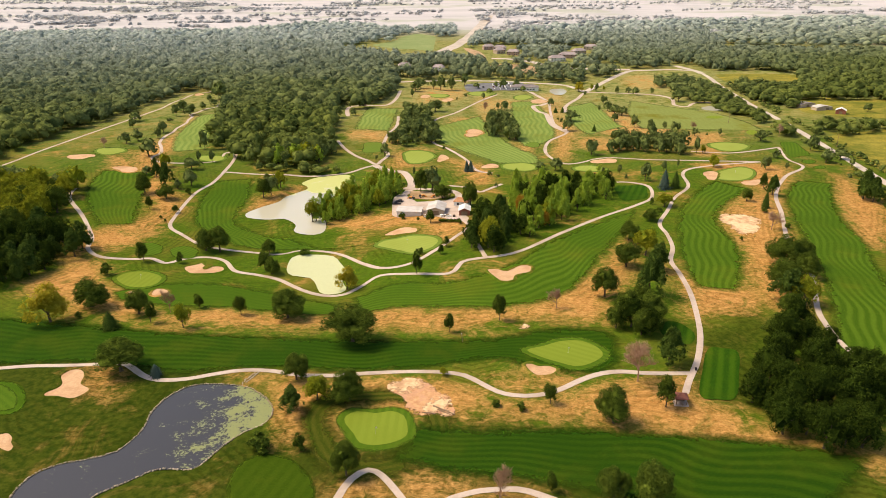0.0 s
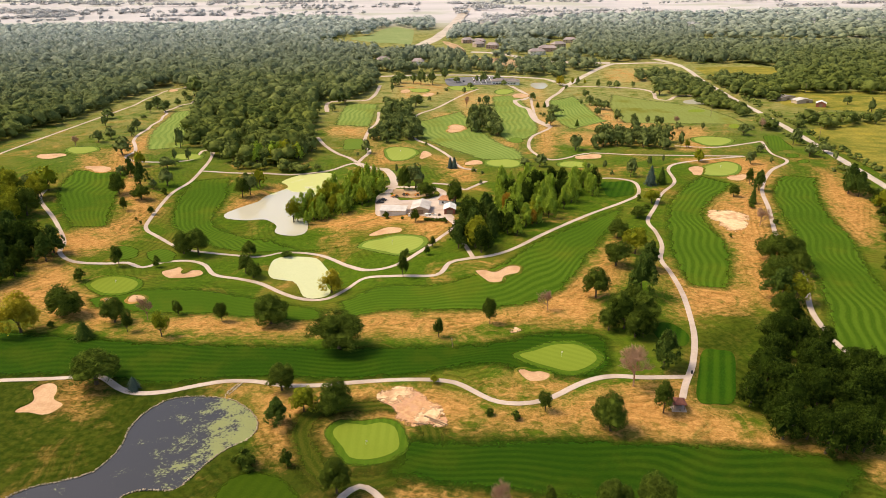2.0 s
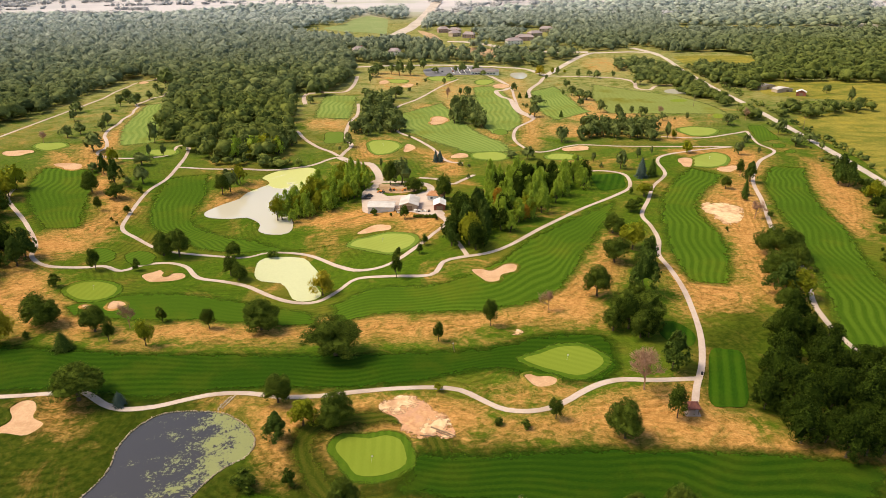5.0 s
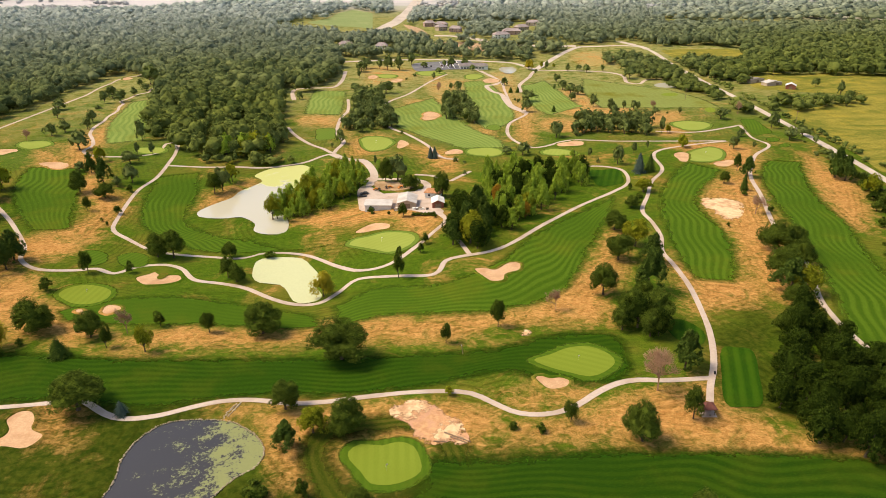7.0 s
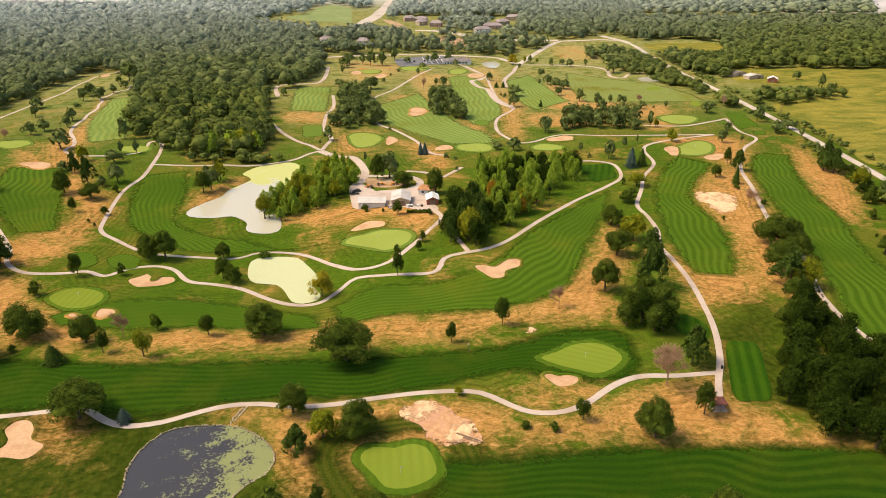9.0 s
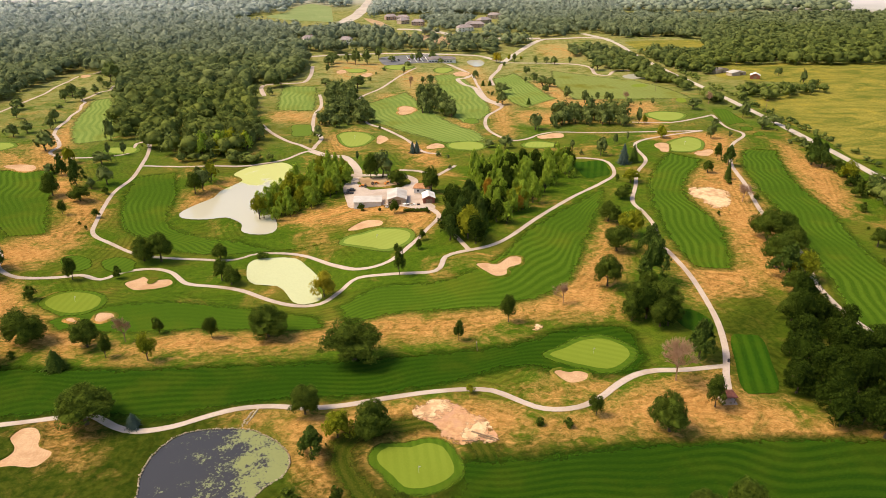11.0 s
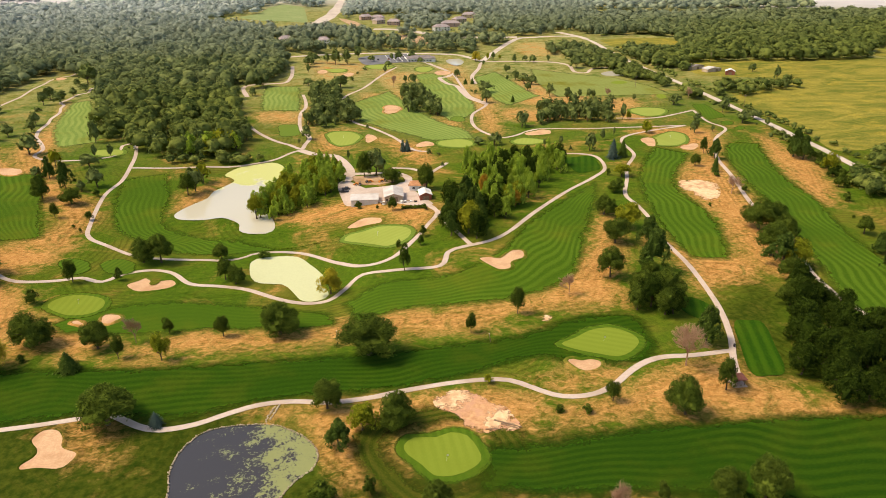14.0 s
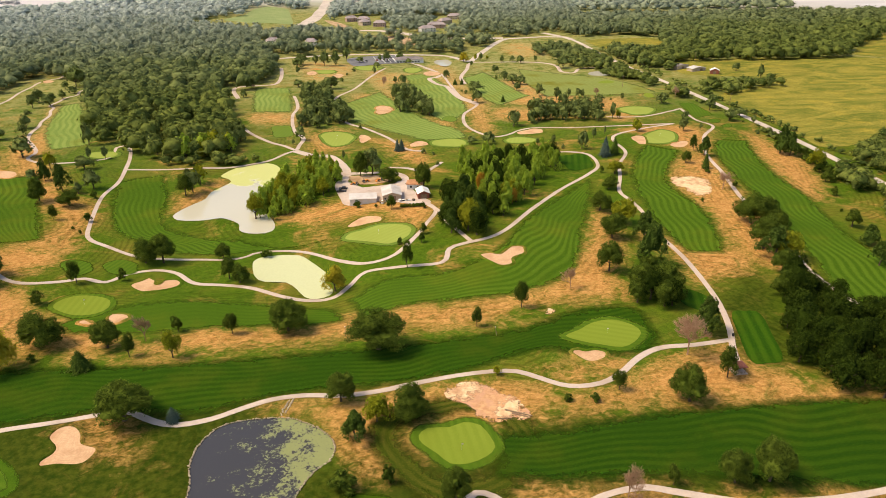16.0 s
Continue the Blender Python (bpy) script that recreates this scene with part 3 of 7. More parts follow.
SAND_PATCH_A = [(-17.4, 185.1), (-16.6, 189), (-12.4, 191.2), (-7.6, 190.2), (-5.4, 187.4), (-7.4, 184.6), (-10.4, 182.2), (-13.8, 181.8)]
SAND_PATCH_B = [(-7.4, 174.6), (-4.1, 179.5), (-0.5, 180.7), (2, 178.7), (2.5, 175.7), (1.2, 173.6), (3.3, 171.1), (-2.5, 170.7), (-5.6, 172.9)]
TEE_H = [(246.1, 449.4), (243, 445.7), (239.5, 443.4), (236.5, 443.3), (235.2, 445.3), (235.7, 448.8), (238, 453), (242, 455), (245, 455), (247, 453)]
TEE_I = [(244.7, 434.7), (242.4, 431.6), (239.4, 429.9), (237.1, 429.9), (235.5, 431.1), (236, 434.1), (238.7, 437.2), (241.6, 439), (244.3, 439.5), (245.5, 437.8)]
TEE_J = [(248, 509), (260, 509), (252, 467), (233, 460)]
TEE_K = [(246, 543), (244, 538), (240, 535), (237, 535), (237, 539), (238, 544), (241, 549), (244, 552), (247, 552), (248, 548)]
TEE_L = [(247, 615), (244, 610), (239, 607), (234, 608), (231, 611), (232, 616), (235, 620), (240, 624), (245, 624), (247, 620)]
TEE_M = [(-59.6, 526.2), (-45.2, 526.5), (-44.4, 498.3), (-58.1, 496.8)]
GREEN_O = [(28.5, 747.7), (36.8, 759.1), (51.3, 759), (55.8, 746.4), (47.2, 730.8), (33.4, 732.1)]
BUNKER_Q = [(-21.6, 723.8), (-15.7, 732.5), (-11.8, 725.1), (-13.7, 712.6), (-20.2, 710.8)]
BUNKER_R = [(0.1, 700.2), (7.5, 711.5), (12.2, 704.1), (6.5, 689.6), (0.9, 690.8)]
BUNKER_S = [(88.6, 702), (97.7, 713.1), (104.3, 699.7), (98.8, 685.2), (88.5, 683.3)]
BUNKER_T = [(-258.4, 743.5), (-253.8, 748.1), (-247.7, 740.8), (-249, 732.6), (-253.8, 731.1)]
BUNKER_P = [(186.8, 394.7), (183.1, 390.9), (179.7, 387.9), (176.3, 387.6), (174, 389.4), (173.5, 393.7), (177.8, 398.1), (181.4, 398.8), (185.4, 401.3), (189.3, 400.4)]
BARE_A = [(138.3, 333.3), (148.8, 338.6), (158.3, 330.4), (150.1, 313.9), (140.7, 310.7)]
POND_A = [(-107.6, 130.5), (-107, 137.7), (-106.3, 145.3), (-101.6, 150.2), (-93.9, 152.8), (-87.9, 156.3), (-85.2, 164.9), (-85.6, 174.2), (-83.4, 182.1), (-78.4, 187.7), (-69.8, 188.5), (-60.5, 186.4), (-52.7, 179.3), (-50.1, 172.9), (-51.6, 167.4), (-56.2, 163.5), (-59.6, 158.5), (-62.4, 152.6), (-65.4, 148.1), (-74.2, 148.2), (-79.8, 143.9), (-86.8, 137.5), (-89.2, 128.5)]
POND_B = [(-89.6, 430.8), (-84, 441.6), (-74.7, 448.7), (-63.1, 449.8), (-57, 441.7), (-56.3, 430.4), (-61.1, 414.6), (-66.7, 398.4), (-71, 388.4), (-72.3, 378.3), (-69, 367.9), (-63.8, 359), (-61.4, 348.1), (-62, 340.4), (-65.7, 337), (-73.4, 338.6), (-77.8, 343.6), (-77.7, 349.9), (-80.1, 355.5), (-86.5, 362.1), (-93.2, 361.2), (-99.9, 361.8), (-107.3, 364.8), (-109.8, 371.4), (-107, 378), (-101.4, 385.9), (-96, 392.6), (-93.5, 402.9), (-87.2, 412.1), (-83.5, 419.2), (-86.4, 425.9)]
POND_C = [(-71.4, 304.5), (-68.9, 309.1), (-60, 309.7), (-51.8, 307.4), (-47.6, 299.7), (-43.9, 291.4), (-42.1, 285.2), (-43.9, 278.6), (-41.3, 272.3), (-42.3, 267.4), (-47.8, 265.3), (-52.1, 268), (-54.8, 275.5), (-58.6, 282.5), (-66.9, 285.2), (-70.7, 291.5)]
POND_D = [(138, 784), (134, 771), (128, 761), (122, 762), (120, 771), (119, 784), (122, 797), (129, 804), (135, 804), (138, 796)]
POND_E = [(274, 666), (269, 659), (261, 657), (254, 659), (248, 664), (248, 673), (254, 680), (262, 683), (270, 680), (274, 674)]
# fairways: both edges, end to end
FAIRWAY_A = ([(-177.2, 232.2), (-169.1, 239.7), (-133.7, 233.3), (-99.2, 225.5), (-67.8, 222.7), (-37, 219.7), (-6.9, 217.6), (16.9, 217.4), (35.5, 223), (55.7, 222.8), (61.9, 214.8)],
    [(-159.6, 204.4), (-146.2, 201), (-118, 200.7), (-87.3, 193), (-61.1, 196.1), (-33.5, 194.1), (-6.4, 195.6), (15.8, 200.5), (31.5, 193.4), (49.2, 191.5), (57.5, 196.5)])
FAIRWAY_B = ([(100.6, 255.6), (103.4, 282.5), (110.5, 312.9), (116.9, 333), (127.5, 356.6), (142.2, 379), (160.2, 400.7)],
    [(117.2, 250.3), (128.9, 274), (136.4, 300.8), (136.3, 320.2), (141.7, 338.9), (159.7, 362.7), (174.8, 382.3)])
FAIRWAY_C = ([(121.7, 186), (137.4, 220), (151.5, 252.5), (160.3, 279.6), (167.6, 306.4), (174.6, 333), (182.8, 359.2), (195.8, 384.6), (210.8, 404)],
    [(138.9, 164.5), (166.9, 194.4), (177.7, 235.8), (183.6, 266.1), (196.4, 301), (199.7, 320.7), (206.6, 344.7), (219.5, 374.3), (231.7, 398.4)])
FAIRWAY_D = ([(-37.9, 259.3), (-20, 269.3), (3.7, 266), (28.4, 280.2), (46.2, 303.4), (62, 319), (85.7, 339), (102.1, 352.4)],
    [(-35, 236), (-18.4, 242.3), (3.3, 238.8), (24.7, 238.4), (50.2, 249.8), (69.6, 283.8), (84.8, 311.1), (100.8, 341.7)])
FAIRWAY_F = ([(-144.3, 424.4), (-142, 389), (-134.5, 355.6), (-117.2, 337.6), (-95.6, 320.9), (-49.8, 312.4)],
    [(-119.2, 432.8), (-113, 397.2), (-109.5, 357.9), (-75.8, 333.5), (-50.3, 316.2), (-23.2, 322.2)])
FAIRWAY_G = ([(-8, 576), (-3, 530), (7, 510), (27, 480), (37, 463)],
    [(34, 620), (44, 556), (54, 515), (67, 484), (67, 458)])
FAIRWAY_H = ([(66, 695), (59, 596), (55, 546), (60, 511)],
    [(94, 697), (94, 606), (90, 544), (77, 518)])
FAIRWAY_I = ([(116, 663), (108, 583), (114, 542)],
    [(151, 706), (148, 593), (151, 570)])
FAIRWAY_J = ([(-70.5, 660.9), (-72.6, 610.1), (-72.5, 567.9)],
    [(-39, 653.2), (-39.9, 602.7), (-41.5, 561.8)])
FAIRWAY_L = ([(-14.8, 150.5), (1.6, 144.7), (21.9, 141.2), (40.9, 135.5), (59, 129), (82.4, 120.3)],
    [(-9.5, 167.5), (10.4, 165.6), (35.3, 165.6), (60.1, 163.3), (85.1, 160.2), (115.9, 152.5)])
FAIRWAY_O = ([(-140, 265.7), (-118.1, 276.4), (-93.6, 276), (-62, 263.8), (-41.8, 254)],
    [(-132.2, 253.6), (-105.2, 247.5), (-82.8, 246.5), (-55.1, 240.3), (-37.6, 239)])
FAIRWAY_P = ([(191.1, 721.7), (165.6, 631.7), (158.9, 560.6)],
    [(250.1, 648.4), (257.7, 586.2), (255.4, 548.5)])
FAIRWAY_M = ([(-194, 491), (-210, 546), (-218, 626)],
    [(-169, 500), (-182, 556), (-204, 639)])
FAIRWAY_N = ([(-222.7, 446.1), (-216.1, 408.5), (-199.6, 373.1), (-180.7, 344.7)],
    [(-183.5, 439.8), (-173.5, 394.8), (-167.9, 371.9), (-161.3, 347.4)])
# stretches of dry rough
DRY_A = [(-108.5, 238.8), (-85.5, 248.2), (-57.2, 240.3), (-42.4, 242.3), (-22.9, 244.8), (-0.9, 239.4), (24.7, 238.4), (38.4, 245), (51.9, 260.1), (67.1, 277.5), (83.1, 303.9), (90.9, 303.7), (75.1, 260.6), (63.7, 240.4), (60.7, 227), (42.5, 229.2), (23.7, 227.5), (3.1, 222.3), (-21.5, 226.8), (-40.3, 228.6), (-69.7, 229.9), (-94.8, 230.6)]
DRY_B = [(-65.7, 192.9), (-40.2, 190.8), (-15.3, 191.7), (2.6, 190), (14.5, 181), (29.4, 177.8), (48.2, 186.7), (76, 191.3), (75.8, 180.3), (84.4, 171.5), (97.7, 158.2), (116.4, 153.2), (113.1, 147.5), (92.4, 153.4), (64.9, 161.6), (34.7, 168.7), (2.3, 170.2), (-15.7, 171.3), (-24.5, 177.1), (-32.7, 175.7), (-39.1, 164.8), (-46.6, 170.1), (-52.4, 181.7)]
DRY_C = [(144.1, 341.4), (170.5, 370.3), (186.7, 371.5), (163.2, 307.1), (156.1, 270.7), (132.6, 231.2), (123.8, 250.2), (132.1, 288.5)]
DRY_D = [(91.5, 277.9), (95.9, 260.9), (91, 231.5), (99.3, 231.5), (124.1, 240.5), (123.7, 255.3), (107.5, 260.8), (99.4, 271.9)]
DRY_E = [(-166.8, 308.1), (-171.8, 286.6), (-175.9, 267.2), (-146.6, 250.6), (-125.9, 239.3), (-92.2, 223), (-125.9, 239.3), (-142.6, 256.5), (-147.2, 281.8)]
DRY_F = [(-212, 475), (-199, 491), (-166, 411.2), (-146.8, 383.7), (-147.4, 349.5), (-150, 333.2), (-172.4, 345.8), (-158.8, 364.4), (-186, 409.7)]
DRY_G = [(-61.3, 352.2), (-32.2, 366.9), (13.6, 342.3), (10, 320.7), (-1, 307.7), (-12.5, 335.2), (-29.9, 337.4), (-47.6, 339.6)]
DRY_H = [(101, 733), (115, 709), (109, 619), (94, 554), (90, 574), (101, 619), (100, 679)]
DRY_I = [(163.1, 440.6), (207.6, 442.1), (219.6, 428.5), (189.2, 377), (177.4, 387), (168.4, 425)]
DRY_J = [(229, 391.9), (240.1, 361.5), (201.2, 295.6), (198.8, 323.8)]
DRY_K = [(-9.6, 146.5), (0.5, 145.4), (4.7, 139.4), (-0.9, 136.1), (-9.3, 138.2)]
DRY_R = [(-25.2, 143.5), (-19.8, 146), (-13.6, 140.9), (-14.6, 135.3), (-25.6, 135.4)]
DRY_L = [(15.1, 190.4), (26, 191.8), (38.7, 193.3), (46.3, 194.9), (39.4, 186.8), (30, 182.3), (19.9, 183.9)]
DRY_M = [(-117.5, 199.5), (-107.3, 197.6), (-100.9, 184.7), (-105.6, 181.8), (-111.1, 189.9)]
DRY_N = [(32, 693), (60, 694), (45, 632), (34, 530), (21, 530), (33, 596)]
DRY_O = [(-38.1, 592.2), (-34.3, 555.3), (-36.3, 503.5), (-39.5, 532.8)]
DRY_P = [(-105.9, 402.7), (-86.1, 424.4), (-89.3, 403.8), (-97.4, 378.9), (-109.9, 378)]
DRY_S = [(36, 746), (56, 757), (48, 648), (34, 573), (25, 564), (34, 637)]
DRY_T = [(104, 755), (129, 765), (115, 658), (97, 585), (86, 558), (91, 619), (92, 675)]
DRY_U = [(-28, 789), (19, 776), (16, 710), (-22, 719)]
DRY_V = [(-74.5, 564.9), (-41.6, 558.5), (-43.5, 530.6), (-71.7, 538.6)]
DRY_W = [(219, 864), (255, 867), (258, 796), (227, 779), (207, 806)]
DRY_X = [(182, 535), (216, 543), (207, 512), (172, 497)]
DRY_Y = [(181, 490), (200, 495), (190, 468), (172, 466)]
DRY_Z = [(237.6, 411), (244.5, 403.6), (227.5, 351.3), (214.5, 340.9), (222.2, 373.2)]
DRY_AA = [(-218, 525), (-213, 558), (-225, 630), (-219, 634), (-199, 557), (-193, 483), (-210, 474), (-218, 491)]
DRY_AB = [(-232, 487), (-186.9, 437.1), (-181.2, 420.4), (-198.9, 419.3), (-218, 451)]
DRY_AC = [(-187.1, 326.8), (-176.3, 340.9), (-160.7, 345.4), (-149.6, 327.8), (-159.1, 315.3), (-170.3, 309.2), (-162.6, 281.8), (-166.7, 281.9)]
DRY_Q = [(5.4, 138.7), (19.8, 137.5), (37.6, 130.6), (72.7, 123.6), (67.9, 118.6), (3.5, 134.7)]
DRY_AD = [(-48.7, 184.1), (-40.4, 186.2), (-29, 179.1), (-32.7, 171.9), (-32.4, 161.6), (-39.3, 159.1), (-47, 164.4), (-50.3, 175.3)]
DRY_AF = [(-155.1, 273.7), (-143.5, 271.8), (-112.3, 258.8), (-121.7, 234.3), (-136.2, 249), (-142.9, 239.2)]
DRY_B0 = [(-26, 721.5), (-8.7, 762.8), (29.5, 771.1), (22.7, 712.2), (-1.7, 679.5), (-21.7, 684.2)]
DRY_B1 = [(48.3, 701), (73.5, 704.3), (78.7, 662.1), (44.2, 641.3), (45.9, 594.1), (34, 607.5)]
DRY_B2 = [(11.1, 612.6), (36.9, 596.1), (24.1, 543.4), (3.5, 547.7)]
DRY_B3 = [(63, 586.2), (73, 568.1), (63.6, 492.4), (53.7, 484.2), (57, 536.2)]
DRY_B4 = [(93.3, 593.9), (110.2, 568.4), (84.4, 466.8), (78.3, 487), (85.6, 537.3)]
DRY_B5 = [(-32.5, 502.8), (-9.4, 504.6), (-17.2, 462.5), (-35.1, 459.7)]
DRY_B6 = [(1.2, 480.5), (29, 456.9), (30.8, 414), (17.3, 413.2), (10.2, 453.5)]
DRY_B8 = [(152.9, 649.8), (189.9, 611.5), (187.6, 557.1), (146.7, 525.9), (123.2, 564.7)]
DRY_B9 = [(98.9, 514.9), (115.8, 489), (143.9, 496.2), (147.1, 515.5), (114.6, 537.4)]
# woods
WOODS_WEST = [(-307.1, 439.4), (-305, 472), (-306, 518), (-303, 565), (-288, 604), (-283, 664), (-279, 727), (-270, 786), (-245, 750), (-220, 721), (-202, 639), (-184, 556), (-167, 505), (-136, 466), (-99, 456), (-78, 468), (-79, 506), (-88, 547), (-87, 635), (-48, 683), (-51, 802), (-60, 904), (-128, 897), (-281, 936), (-417, 910), (-583, 878)]
WOODS_VALLEY = [(-583, 878), (-417, 910), (-281, 936), (-128, 897), (-60, 904), (-36, 994), (-67, 1049), (-121, 1095), (-162, 1145), (-206, 1198), (-288, 1321), (-438, 1310), (-576, 1278), (-759, 1251), (-796, 1217)]
WOODS_FAR_WEST = [(-164, 1161), (-206, 1198), (-288, 1321), (-438, 1310), (-576, 1278), (-759, 1251), (-796, 1217), (-916, 1409), (-761, 1446), (-506, 1358), (-513, 1506), (-341, 1466), (-191, 1358), (-139, 1270)]
WOODS_BELT = [(-53, 846), (-21, 833), (32, 853), (42, 831), (100, 854), (103, 910), (59, 935), (55, 990), (7, 1052), (-37, 1020), (-56, 936)]
WOODS_NORTH = [(92, 946), (137, 976), (159, 974), (214, 982), (242, 895), (259, 893), (307, 953), (430, 1360), (295, 1419), (190, 1378), (121, 1314), (118, 1233), (192, 1210), (252, 1206), (228, 1061), (204, 1008), (163, 998), (124, 1067)]
WOODS_CLUB = [(102, 844), (126, 824), (172, 840), (224, 864), (237, 915), (202, 960), (156, 953), (114, 910)]
WOODS_ROAD = [(45, 1183), (86, 1255), (109, 1360), (98, 1434), (66, 1340), (47, 1238)]
WOODS_FAR_EAST = [(436, 865), (373, 741), (361, 698), (373, 686), (432, 674), (471, 663), (534, 657), (621, 737), (718, 806), (792, 809), (1000, 1010), (588, 1080), (453, 1103), (364, 988), (342, 916)]
WOODS_HORIZON = [(131, 1431), (438, 1384), (677, 1415), (912, 1373), (1114, 1686), (981, 1776), (688, 1726), (412, 1678), (176, 1537)]
WOODS_RIDGE = [(-887, 1361), (-748, 1421), (-506, 1358), (-504, 1478), (-341, 1466), (-169, 1357), (-92, 1474), (-184, 1695), (-290, 1704), (-441, 1500), (-681, 1519), (-965, 1486)]
WOODS_PLAIN = [(445, 1187), (612, 1152), (759, 1137), (839, 1128), (1042, 1408), (769, 1453), (544, 1452)]
WOODS_GAP = [(428, 1360), (314, 976), (331, 917), (343, 890), (361, 884), (418, 1050), (509, 1403)]
WOODS_LANE = [(318, 790), (308, 747), (308, 688), (314, 660), (323, 651), (344, 678), (368, 699), (394, 696), (439, 700), (479, 698), (505, 739), (419, 742), (398, 759), (342, 772)]
WOODS_SHOULDER = [(-270, 1320.4), (-195, 1281.5), (-137.3, 1274.4), (-93.2, 1299.2), (-77, 1431.1), (-52.2, 1484.3), (-71.6, 1555.5), (-142.3, 1449.7), (-208.2, 1412.5), (-272.8, 1399.1)]
WOODS_KNOLL = [(-51.1, 1496.6), (-49.3, 1576.8), (26.8, 1598), (27.1, 1449.1), (5.3, 1352.1), (-9.7, 1423.5)]
WOODS_HOUSES = [(49.7, 1268.7), (69.6, 1424.6), (143.8, 1391.4), (253.8, 1383.9), (236.1, 1235.9), (169.1, 1189.2), (127.8, 1218.8), (84.2, 1240.2)]
WOODS_LOTS = [(119.8, 1143.5), (158.5, 1157.6), (195, 1122.8), (174.7, 1025.4), (133.4, 1023.3), (111, 1056.1)]
# stretches of darker rough
DARK_ROUGH_C = [(87.2, 215.2), (118.4, 236), (93.5, 176.2), (76.7, 178.5)]
DARK_ROUGH_A = [(-181, 225.2), (-139.8, 224.8), (-94.9, 213.8), (-68.2, 201.9), (-50.4, 172.9), (-31.8, 181.7), (-13.9, 169.9), (5.5, 166.9), (33.9, 163.9), (47.4, 153.9), (42.3, 132.8), (-113.7, 123.5)]
DARK_ROUGH_B = [(-12, 169.4), (11.5, 168.3), (44.4, 166.4), (77.4, 162.2), (110, 148.6), (88.7, 118.7), (60.8, 122.1), (-20, 142.4)]
# fields
FIELD_CROP = [(360, 680), (416, 691), (492, 673), (545, 670), (584, 635), (623, 574), (339, 311.6), (327.5, 359.2), (336.1, 399.1), (288.1, 374.2), (263.8, 374.4), (275, 414), (282, 493), (291, 528), (357, 554), (377, 581), (369, 621), (349, 656)]
FIELD_HILL = [(556, 675), (633, 748), (711, 808), (802, 818), (659, 637), (590, 641)]
FIELD_LANE = [(327, 861), (356, 869), (420, 861), (424, 832), (399, 755), (381, 775), (345, 779), (321, 797)]
FIELD_GREEN = [(-122.5, 1243.9), (-86.9, 1307), (-72.8, 1407.1), (-48.1, 1470.7), (-10.5, 1400.7), (-11.4, 1276.3), (-13.5, 1140.8), (-44.3, 1172.6), (-73.8, 1180.7)]
FIELD_BARN = [(344, 690), (369, 702), (396, 689), (459, 667), (431, 580), (375, 590), (339, 610), (322, 627)]
HILLS = [(-77, 345, -6.5, 55), (-45, 268, -3.5, 32), (131, 805, -6, 70), (150, 412, 3.5, 60), (150, 325, 2, 40), (75, 495, -2.5, 60), (-47, 470, -3, 60), (240, 690, -5, 60), (8, 345, 2, 38), (-20, 300, 1.5, 40), (30, 275, 1.5, 40), (-150, 300, -3, 60), (-95, 205, 1.2, 30)]

# houses among the trees: place, turn, width
BRICK_HOUSE = "brick house with a brown-grey hipped roof"
WHITE_HOUSE = "white house with a grey roof among trees"

# ---- ways to build ----
def part(name, data, material, parent=None, label=""):
    """Links a bmesh or a mesh as one object with one material, under a parent where there is one."""
    if isinstance(data, bmesh.types.BMesh):
        me = bpy.data.meshes.new(name)
        data.to_mesh(me)
        data.free()
    else:
        me = data
    if material and not me.materials:
        me.materials.append(material)
    ob = new(name, me)
    ob.parent = parent
    return tagged(ob, label)


def mesh_of(name, verts, faces, smooth=False, uv=None):
    """A mesh from vertex rows and face rows of one size."""
    me = bpy.data.meshes.new(name)
    verts, faces = np.asarray(verts, np.float32), np.asarray(faces, np.int32)
    k = faces.shape[1]
    me.vertices.add(len(verts))
    me.vertices.foreach_set("co", verts.ravel())
    me.loops.add(faces.size)
    me.loops.foreach_set("vertex_index", faces.ravel())
    me.polygons.add(len(faces))
    me.polygons.foreach_set("loop_start", np.arange(0, faces.size, k, dtype=np.int32))
    me.polygons.foreach_set("use_smooth", np.full(len(faces), smooth))
    if uv is not None:
        me.uv_layers.new(name="UVMap").data.foreach_set("uv", np.asarray(uv, np.float32)[faces.ravel()].ravel())
    me.update(calc_edges=True)
    return me


def smooth_line(points, closed=False, step=3.0):
    """A Catmull-Rom curve through the points, as rows about a step apart."""
    p = np.array(points, float)
    p = np.vstack([p[-1], p, p[0], p[1]]) if closed else np.vstack([2 * p[0] - p[1], p, 2 * p[-1] - p[-2]])
    rows = []
    for a, b, c, d in zip(p, p[1:], p[2:], p[3:]):
        n = max(2, int(np.hypot(*(c - b)) / step))
        t = np.linspace(0, 1, n, endpoint=False)[:, None]
        rows.append(0.5 * (2 * b + (c - a) * t + (2 * a - 5 * b + 4 * c - d) * t**2 + (3 * b - a - 3 * c + d) * t**3))
    if not closed:
        rows.append(p[-2][None])
    return np.vstack(rows)


def outline_distance(x, y, outline):
    """How far each point lies outside an outline, in metres; inside it is below zero."""
    best, inside = np.full(x.shape, 1e18), np.zeros(x.shape, bool)
    for (ax, ay), (bx, by) in zip(outline, np.roll(outline, -1, 0)):
        dx, dy = bx - ax, by - ay
        t = np.clip(((x - ax) * dx + (y - ay) * dy) / max(dx * dx + dy * dy, 1e-9), 0, 1)
        best = np.minimum(best, (x - ax - t * dx) ** 2 + (y - ay - t * dy) ** 2)
        if dy:
            inside ^= ((ay > y) != (by > y)) & (x < dx * (y - ay) / dy + ax)
    return np.where(inside, -1, 1) * np.sqrt(best)


